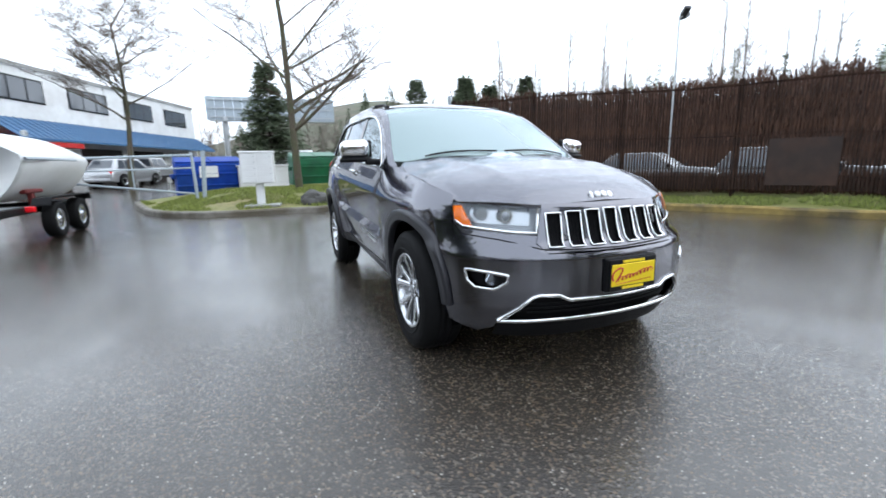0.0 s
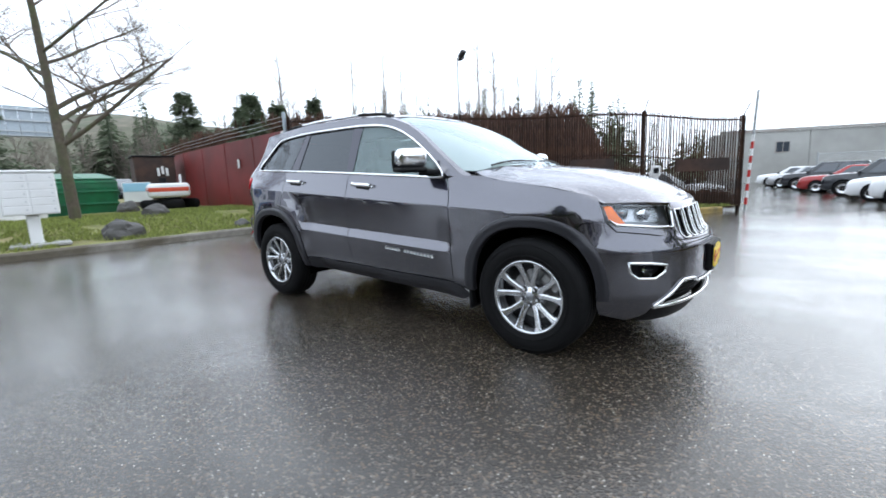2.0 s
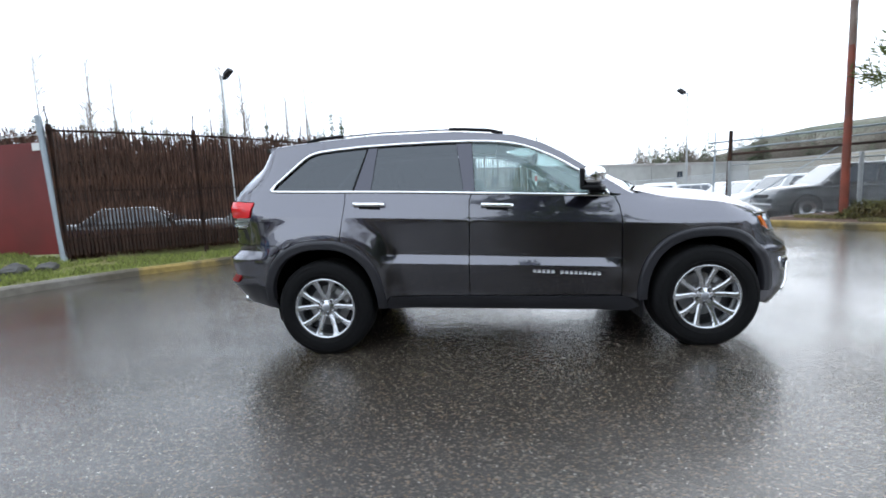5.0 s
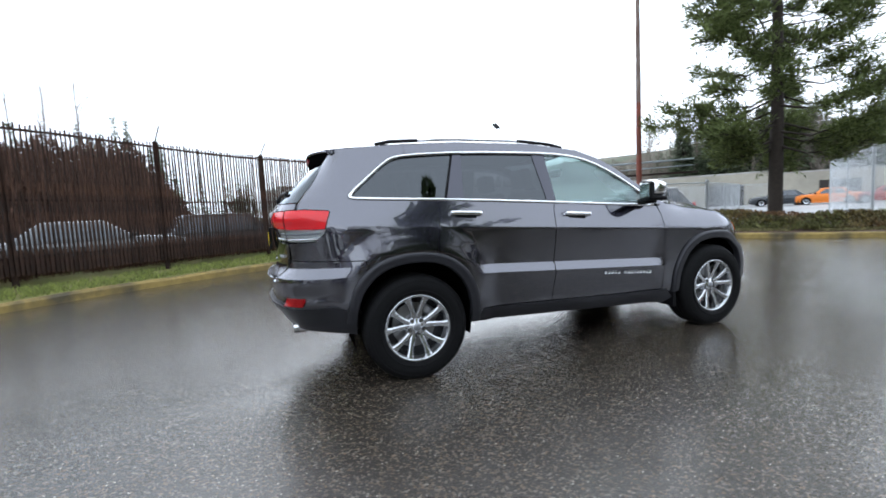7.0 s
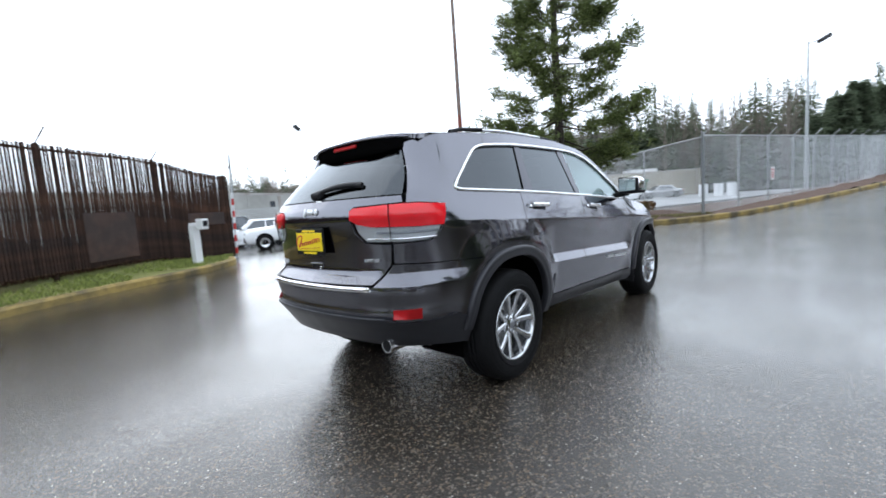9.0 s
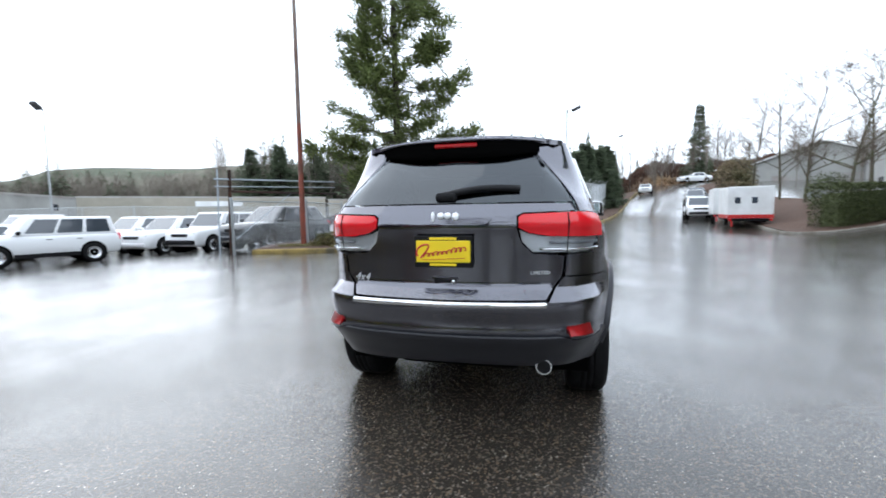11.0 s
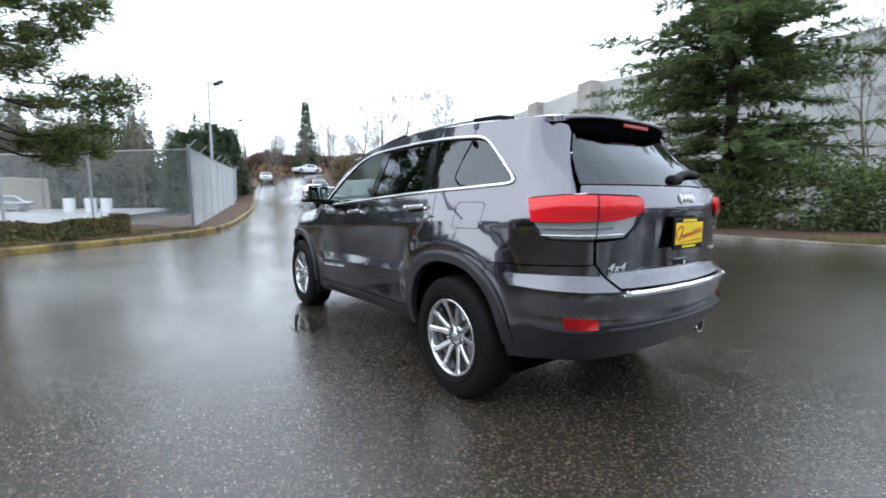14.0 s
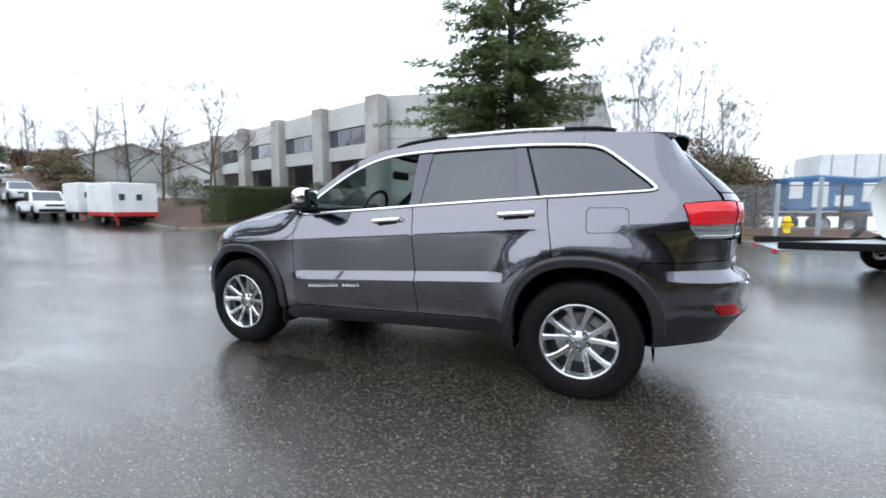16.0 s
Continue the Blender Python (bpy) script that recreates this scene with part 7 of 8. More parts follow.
far_wood("far_firs_south", ring(-22, -8, 112, 140, 7, 6, 11, 2, 3.4, 10) + ring(-104, -97, 46, 60, 9, 5, 7.5, 2, 3, 11), "low far evergreens", FIR_HAZED, 13, 520)
far_bare("far_bare_north", ring(112, 160, 48, 75, 30, 13, 20, 2.0, 3.0, 21), "tall thin leafless trees against the sky", TWIG_HAZED, 22, 90)
far_bare("far_bare_east", ring(0, 45, 58, 84, 110, 8, 15, 2.4, 4.0, 23) + ring(24, 72, 94, 116, 190, 7, 12, 3.0, 4.6, 24), "brown leafless wood on the hillside", TWIG_HAZED, 25, 55)
far_bare("far_bare_south", ring(-34, -6, 60, 120, 46, 6, 11, 2.0, 3.4, 26) + ring(-110, -84, 34, 55, 26, 5, 8, 1.6, 2.6, 27), "leafless trees along the street", TWIG_HAZED, 28, 55)
far_bare("far_bare_west", ring(150, 196, 48, 85, 60, 6, 10.5, 2.4, 3.8, 29), "leafless trees beyond the yard", TWIG_HAZED, 30, 55)


# brown hillside that closes the street, with scrub on its upper half
def slope_z(az, d):
    f = smoothstep(74, 100, d)
    return 3.3 + (5.6 + 0.9 * noise.noise((az * 0.35, d * 0.06, 4))) * f - 4.5 * (1 - smoothstep(-33, -29, az)) - 3.0 * smoothstep(-12, -8, az)


bv = [(d * math.cos(radians(az)), d * math.sin(radians(az)), slope_z(az, d)) for az in range(-34, -6) for d in (70, 76, 82, 88, 94, 100, 108)]
tagged(solid("hillside", bv, [(i * 7 + j, i * 7 + 1 + j, i * 7 + 8 + j, i * 7 + 7 + j) for i in range(27) for j in range(6)], SCRUB, smooth=True), "brown earth hillside at the far end of the street", "ground", kind="structure")
rb, sg, sb = random.Random(78), Soup(), Soup()
for _ in range(9000):
    az, d = rb.uniform(-33, -8), rb.uniform(76, 104)
    x, y = d * math.cos(radians(az)), d * math.sin(radians(az))
    high = d > 89 + 4 * noise.noise((az * 0.5, d * 0.2, 7))
    (sb if high else sg).blade(Vector((x, y, slope_z(az, d) - 0.1 + (rb.random() * 1.4 if high else 0))), Vector((rb.uniform(-0.5, 0.5), rb.uniform(-0.5, 0.5), 1)).normalized(), Vector((rb.uniform(-1, 1), rb.uniform(-1, 1), 0.1)).normalized(), rb.uniform(0.7, 1.9) if high else rb.uniform(0.3, 0.8), rb.uniform(0.15, 0.4))
tagged(sb.ob("hillside_brush", BRUSH), "dark brown scrub on top of the street hillside", "brush", kind="stuff")
tagged(sg.ob("hillside_grass", SCRUB), "dry tan grass on the street hillside", "grass", kind="stuff")
for x, y, r, h, sd in ((41.5, -17.4, 1.6, 1.1, 61), (46.0, -19.0, 2.0, 1.5, 62), (51.5, -20.8, 2.3, 1.8, 63), (57.0, -23.0, 2.2, 1.8, 64)):
    leaf_mass("roadside_scrub", ellipsoid((x, y, rise(x, y) + h * 0.8), (r, r * 0.9, h), 0.2), 4200, THICKET, "olive-brown leafless scrub beside the parked pickups", "shrub", sd, 0.22)
for x, y, sd in ((22.7, -25.4, 71), (18.3, -24.0, 72)):
    leaf_mass("entrance_shrub", ellipsoid((x, y, rise(x, y) + 0.6), (0.9, 0.8, 0.75)), 1800, HEDGE_LEAF, "small rounded shrub before the office entrance", "shrub", sd, 0.11)


def gabled_warehouse():
    e = thing("gabled_warehouse", (0, 0, 0), 0, "pale grey metal warehouse with a low pitched roof behind trees", "building")
    p, w, back = Vector((61.5, -34.0)), Vector((0.46, 0.89)), Vector((0.89, -0.46))
    prof = [(-9, 1.5), (9, 1.5), (9, 6.6), (0, 9.8), (-9, 6.6)]
    v = [((p + w * a + back * b).x, (p + w * a + back * b).y, z) for b in (0, 26) for a, z in prof]
    solid("wall", v, [(4, 3, 2, 1, 0), (5, 6, 7, 8, 9), (1, 2, 7, 6), (0, 5, 9, 4)], TILT, e)
    for s in (-1, 1):
        r = [(p + w * a + back * b, z + k) for k in (0.02, 0.2) for a, z, b in ((0, 9.8, -0.4), (0, 9.8, 26.4), (s * 9.5, 6.42, 26.4), (s * 9.5, 6.42, -0.4))]
        solid("roof", [(q.x, q.y, z) for q, z in r], [(0, 1, 2, 3), (4, 5, 6, 7), (0, 4, 7, 3), (2, 6, 5, 1), (3, 7, 6, 2), (0, 1, 5, 4)], WHITE, e)
    for a in (-5, 1.5):
        q = [p + w * (a + o) - back * 0.06 for o in (0, 3.4)]
        solid("door", [(q[0].x, q[0].y, 2.6), (q[1].x, q[1].y, 2.6), (q[1].x, q[1].y, 5.6), (q[0].x, q[0].y, 5.6)], [(0, 1, 2, 3)], STUCCO_DARK, e)


gabled_warehouse()


def hills():
    """A low wooded ridge that closes the distance."""
    v, f, n = [], [], 120
    for i in range(n):
        a = 2 * math.pi * i / n
        az = math.degrees(a) % 360
        lift = 1.5 + 25.0 * math.exp(-((az - 162) / 22) ** 2) + 11.0 * math.exp(-((az - 18) / 22) ** 2) + 8.5 * math.exp(-((az - 44) / 24) ** 4) + 5.0 * math.exp(-((az - 335) / 20) ** 2)
        for d, h in ((95, -0.5), (120, 0.55), (160, 1.0), (230, 1.25)):
            hh = h * lift * (1 + 0.25 * noise.noise((math.cos(a) * 4, math.sin(a) * 4, d * 0.03))) if h > 0 else h
            v.append((d * math.cos(a), d * math.sin(a), hh + (rise(min(d * math.cos(a), 200), 0) if math.cos(a) > 0 else 0)))
    for i in range(n):
        k = (i + 1) % n
        f += [(i * 4 + j, k * 4 + j, k * 4 + j + 1, i * 4 + j + 1) for j in range(3)]
    tagged(solid("wooded_ridge", v, f, HILL, smooth=True), "low wooded ridge closing the distance", "hill", kind="structure")


hills()


# ---- vehicles in the distance ----
def car_wheel(parent, x, y, r, s):
    w = thing("wheel", (x, y, r), 0 if s > 0 else 180)
    w.parent = parent
    solid("tyre", *lathe([(r * 0.62, 0.08), (r * 0.85, 0.11), (r * 0.97, 0.09), (r, 0.05), (r, -0.05), (r * 0.97, -0.09), (r * 0.6, -0.1)], 24), RUBBER, w, smooth=True)
    solid("rim", *lathe([(r * 0.64, 0.085), (r * 0.58, 0.075), (r * 0.2, 0.06), (0, 0.07)], 20), ALLOY, w, smooth=True)


def parked_car(kind, x, y, turn, mat, label, group="parked cars", z=None):
    """A whole parked vehicle with a lofted body and cabin; kinds: suv (boxy), wagon (rounded suv), sedan, pickup, van."""
    long, wide, top, belt, clear, r, hood = {"suv": (4.42, 1.80, 1.72, 1.08, 0.30, 0.36, 1.02), "wagon": (4.75, 1.86, 1.68, 1.04, 0.28, 0.36, 1.02), "sedan": (4.7, 1.82, 1.45, 0.93, 0.20, 0.32, 0.90), "pickup": (5.6, 1.95, 1.85, 1.14, 0.38, 0.39, 1.14), "van": (5.6, 2.0, 2.3, 1.2, 0.28, 0.36, 1.15)}[kind]
    e = thing({"suv": "parked_suv", "wagon": "parked_suv", "sedan": "parked_sedan", "pickup": "pickup_truck", "van": "white_van"}[kind], (x, y, rise(x, y) if z is None else z), turn, label, "car" if kind in ("suv", "wagon", "sedan") else "truck", group)
    h = long / 2
    ax_f, ax_r = h - 0.86, -h + (0.92 if kind != "pickup" else 1.25)
    boxy = kind in ("suv", "van", "pickup")
    # body: stations from nose to tail; each ring runs from the sill up over the shoulder to the middle
    tail_top = belt + 0.02 if kind != "sedan" else belt + 0.06
    stations = [(h, 0.80, 0.42, hood - 0.30), (h - 0.05, 0.88, clear + 0.06, hood - 0.14), (h - 0.18, 0.95, clear, hood - 0.05), (h - 0.5, 0.985, clear, hood), (h - 1.15, 1.0, clear, hood + 0.045), (h - 1.5, 1.0, clear, belt), (0, 1.0, clear, belt), (-h + 0.9, 1.0, clear, belt + 0.01), (-h + 0.30, 0.985, clear, tail_top), (-h + 0.08, 0.95, clear + 0.05, tail_top - 0.04), (-h, 0.88, 0.42, tail_top - 0.22)]
    v, f, m = [], [], 13
    for sx, k, zb, zt in stations:
        w = wide / 2 * k
        half = [(w * 0.90, zb), (w * 0.985, zb + 0.07), (w, (zb + zt) / 2), (w * 0.992, zt - 0.16), (w * 0.955, zt - 0.05), (w * 0.86, zt), (0, zt + 0.025)]
        v += [(sx, py, pz) for py, pz in half] + [(sx, -py, pz) for py, pz in half[-2::-1]]
    for i in range(len(stations) - 1):
        f += [(i * m + j, i * m + j + 1, (i + 1) * m + j + 1, (i + 1) * m + j) for j in range(m - 1)]
        f.append((i * m + m - 1, i * m, (i + 1) * m, (i + 1) * m + m - 1))
    f += [tuple(range(m))[::-1], tuple(range((len(stations) - 1) * m, len(stations) * m))]
    solid("body", v, f, mat, e, smooth=True)
    # cabin
    a, b, c, d = {"pickup": (h - 1.45, h - 2.05, -0.62, -0.52), "sedan": (h - 1.25, h - 2.1, -h + 1.3, -h + 0.55), "van": (h - 0.95, h - 1.6, -h + 0.14, -h + 0.08), "suv": (h - 1.22, h - 1.75, -h + 0.28, -h + 0.12), "wagon": (h - 1.15, h - 1.95, -h + 0.75, -h + 0.22)}[kind]
    wb, wt = wide / 2 * 0.955, wide / 2 * (0.82 if boxy else 0.74)
    bm = bmesh.new()
    base = [bm.verts.new(p) for p in ((a, wb, belt - 0.06), (d, wb, belt - 0.06), (d, -wb, belt - 0.06), (a, -wb, belt - 0.06))]
    lid = [bm.verts.new(p) for p in ((b, wt, top), (c, wt, top), (c, -wt, top), (b, -wt, top))]
    bm.faces.new(lid)
    bm.faces.new(base[::-1])
    for i in range(4):
        bm.faces.new((base[i], base[(i + 1) % 4], lid[(i + 1) % 4], lid[i]))
    bmesh.ops.recalc_face_normals(bm, faces=bm.faces)
    part("cabin", soften(bm, 0.07, 3, 20), mat, e, smooth=True)

    def pane(name, p00, p10, p11, p01, u0, u1, g0, g1, out):
        """A glass sheet lying on a face of the cabin, between shares of its width and height."""
        p00, p10, p11, p01 = (Vector(p) for p in (p00, p10, p11, p01))

        def at(u, g):
            return p00.lerp(p10, u).lerp(p01.lerp(p11, u), g) + Vector(out) * 0.008
        q = [at(u0, g0), at(u1, g0), at(u1, g1), at(u0, g1)]
        solid(name, q + [p - Vector(out) * 0.02 for p in q], [(0, 1, 2, 3), (4, 7, 6, 5), (0, 4, 5, 1), (1, 5, 6, 2), (2, 6, 7, 3), (3, 7, 4, 0)], WINDOW, e)

    zb = belt - 0.06
    splits = {"suv": ((0.10, 0.36), (0.39, 0.64), (0.68, 0.93)), "wagon": ((0.13, 0.42), (0.45, 0.68), (0.71, 0.90)), "sedan": ((0.14, 0.50), (0.53, 0.84)), "pickup": ((0.14, 0.55), (0.60, 0.92)), "van": ((0.10, 0.30),)}[kind]
    for sd in (1, -1):
        for u0, u1 in splits:
            pane("side_window", (a, sd * wb, zb), (d, sd * wb, zb), (c, sd * wt, top), (b, sd * wt, top), u0, u1, 0.16, 0.86, (0, sd, 0.2))
    pane("windscreen", (a, wb, zb), (a, -wb, zb), (b, -wt, top), (b, wt, top), 0.07, 0.93, 0.14, 0.90, (0.8, 0, 0.6))
    if kind != "van":
        pane("rear_window", (d, wb, zb), (d, -wb, zb), (c, -wt, top), (c, wt, top), 0.10, 0.90, 0.22, 0.86, (-1, 0, 0.2))
    for sd in (1, -1):
        for cx in (ax_f, ax_r):
            # solid black disc on the body stands in for the shaded arch cavity
            part("wheel_arch", rod((cx, sd * (wide / 2 - 0.25), r + 0.02), (cx, sd * (wide / 2 + 0.004), r + 0.02), r * 1.15, n=24), LINER, e)
            car_wheel(e, cx, sd * (wide / 2 - 0.062), r, sd)
        part("sill", boxes(((0, sd * (wide / 2 - 0.04), clear + 0.05), (ax_f - ax_r - 2.3 * r, 0.09, 0.16), 0.02)), BLACK if boxy else mat, e)
        part("headlamp", boxes(((h - 0.12, sd * (wide / 2 - 0.30), hood - 0.22), (0.16, 0.34, 0.14), 0.04, None, 2)), LAMP_SILVER, e)
        part("tail_lamp", boxes(((-h + 0.07, sd * (wide / 2 - 0.15), belt - 0.14), (0.10, 0.18, 0.26), 0.03)), RED_LENS, e)
        part("door_mirror", boxes(((a - 0.22, sd * (wide / 2 + 0.07), belt + 0.08), (0.12, 0.18, 0.13), 0.04, None, 2)), mat if kind == "wagon" else BLACK, e)
        for u0, u1 in splits[:2]:
            part("door_handle", boxes(((a + (d - a) * (u1 - 0.03), sd * (wide / 2 - 0.008), belt - 0.17), (0.16, 0.03, 0.03), 0.008)), BLACK if boxy else mat, e)
    part("front_bumper", boxes(((h - 0.03, 0, clear + 0.17), (0.16, wide * 0.84, 0.20), 0.06, None, 2)), BLACK if boxy else mat, e)
    part("grille", boxes(((h - 0.025, 0, hood - 0.27), (0.06, wide - 0.95, 0.14), 0.02)), BLACK, e)
    part("rear_bumper", boxes(((-h + 0.03, 0, clear + 0.17), (0.14, wide * 0.84, 0.18), 0.05, None, 2)), BLACK if boxy else mat, e)
    if kind == "pickup":
        part("cargo_bed", boxes((((-h + d) / 2 + 0.02, 0, belt + 0.03), (d + h - 0.25, wide - 0.36, 0.02), 0.004)), BLACK, e)
    return e


SILVER = material("silver metallic paint", (0.45, 0.46, 0.47), 0.25, 0.6, coat=0.8)
DARK_CAR = material("dark blue-grey paint", (0.02, 0.024, 0.03), 0.2, 0.3, coat=0.8)
GREY_CAR = material("mid grey metallic paint", (0.13, 0.135, 0.14), 0.25, 0.6, coat=0.6)
RED_CAR = material("red car paint", (0.3, 0.02, 0.02), 0.25, 0.2, coat=0.8)
ORANGE = material("orange paint", (0.75, 0.2, 0.02), 0.4)
RED_ORANGE = material("faded red-orange paint", (0.62, 0.075, 0.03), 0.5, vary=0.15, scale=4)
for kind, x, y, turn, mat, label in (
        ("suv", 7.2, 17.7, 157, WHITE_GLOSS, "white boxy suv with black lower trim parked in the lot"),
        ("suv", 12.1, 14.2, 178, WHITE_GLOSS, "white boxy suv parked nose out behind the gate"), ("wagon", 12.5, 17.0, 178, WHITE_GLOSS, "white rounded suv parked nose out in the row"),
        ("wagon", 13.0, 19.8, 178, WHITE_GLOSS, "white rounded suv at the back of the row"), ("pickup", 11.0, 23.6, 176, WHITE_GLOSS, "white pickup parked behind other cars in the lot"), ("wagon", 11.4, 10.6, 172, DARK_CAR, "dark grey suv parked behind the chain-link fence"),
        ("sedan", 7.0, 21.2, 162, WHITE_GLOSS, "white low car parked in the second row"), ("wagon", 6.4, 25.2, 165, DARK_CAR, "black suv parked in the far row"), ("sedan", 5.5, 28.6, 166, RED_CAR, "dark red car parked in the far row"), ("wagon", 4.7, 32.4, 168, DARK_CAR, "dark suv parked in the far row"),
        ("sedan", 3.8, 36.5, 170, SILVER, "silver car parked at the end of the far row"), ("sedan", 3.0, 40.5, 170, WHITE_GLOSS, "white car parked at the end of the far row"), ("wagon", 13.6, 27.0, 178, SILVER, "silver suv parked in the far row"),
        ("sedan", -7.6, 11.2, 24, GREY_CAR, "grey car parked behind the slatted fence"), ("wagon", -4.2, 13.6, 24, DARK_CAR, "dark suv parked behind the slatted fence"), ("sedan", -11.4, 9.6, 24, DARK_CAR, "dark car parked behind the slatted fence"), ("sedan", -1.5, 15.6, 24, WHITE_GLOSS, "white sedan parked behind the slatted fence")):
    parked_car(kind, x, y, turn, mat, label, "cars in the lot")
for kind, x, y, turn, mat, label in (("pickup", 35.4, -12.4, 168, WHITE_GLOSS, "white pickup parked along the street"), ("sedan", 48.0, -15.9, 167, DARK_CAR, "dark car parked along the street"), ("wagon", 44.0, -14.6, 167, SILVER, "silver car parked along the street"), ("sedan", 66.5, -14.4, 167, WHITE_GLOSS, "white car far down the street"), ("sedan", 71.5, -22.4, 100, WHITE_GLOSS, "white car parked below the hillside"), ("sedan", 69.5, -28.0, 100, SILVER, "silver car parked below the hillside")):
    parked_car(kind, x, y, turn, mat, label, "cars along the street")
for kind, x, y, turn, mat, label in (("pickup", -35.5, -9.6, 155, SILVER, "silver crew-cab pickup parked before the white building"), ("sedan", -23.5, -3.2, 60, WHITE_GLOSS, "white car parked behind the dumpsters"), ("wagon", -29.5, -9.6, 158, SILVER, "silver suv parked before the white building"), ("wagon", -31, 5.5, 30, DARK_CAR, "dark car parked beyond the yard"), ("van", -36, 1.5, 80, WHITE_GLOSS, "white van parked beyond the yard")):
    parked_car(kind, x, y, turn, mat, label, "cars beyond the yard")
for kind, x, y, turn, mat, label in (("sedan", 47.3, 15.0, 130, WHITE_GLOSS, "white car before the workshop"), ("sedan", 45.5, 18.0, 130, RED_CAR, "red car before the workshop"), ("sedan", 43, 21, 130, ORANGE, "orange car before the workshop"), ("sedan", 49.4, 12.0, 130, SILVER, "silver car before the workshop"), ("sedan", 41, 23.5, 130, DARK_CAR, "dark car before the workshop")):
    parked_car(kind, x, y, turn, mat, label, "cars at the workshop")


def box_trailer(x, y, turn, label, long=4.2, high=2.35, stripe=True):
    e = thing("box_trailer", (x, y, rise(x, y)), turn, label, "trailer", "white trailers")
    bm = bmesh.new()
    box(bm, (0, 0, high / 2 + 0.28), (long, 2.3, high - 0.45), 0.05, None, 2)
    part("box_body", bm, WHITE, e)
    if stripe:
        part("red_band", boxes(((-long / 2 - 0.012, 0, 0.62), (0.02, 2.28, 0.22), 0.004), ((0, -1.155, 0.62), (long - 0.1, 0.02, 0.22), 0.004), ((0, 1.155, 0.62), (long - 0.1, 0.02, 0.22), 0.004)), RED, e)
    for yy in (-0.1, 0.75):
        part("window", boxes(((-long / 2 - 0.012, yy - 0.1, 1.58), (0.02, 0.28, 0.36), 0.008)), WINDOW, e)
    part("chassis", boxes(((0, 0, 0.42), (long, 1.9, 0.14), 0.02)), BLACK, e)
    for sd in (1, -1):
        car_wheel(e, -0.3, sd * 1.0, 0.34, sd)
        part("tail_lamp", boxes(((-long / 2 - 0.015, sd * 1.02, 0.42), (0.03, 0.12, 0.12), 0.01)), RED_LENS, e)
    part("tow_bar", rod((long / 2, 0, 0.42), (long / 2 + 1.1, 0, 0.45), 0.05, n=8), BLACK, e)
    part("jack_stand", rod((-long / 2 + 0.1, 0.9, 0), (-long / 2 + 0.1, 0.9, 0.4), 0.05, n=8), RED, e)


box_trailer(26.8, -12.5, -12, "white box trailer with red lower band and two small windows")
box_trailer(31.2, -13.2, -12, "plain white box trailer parked along the street", 3.0, 2.3, False)


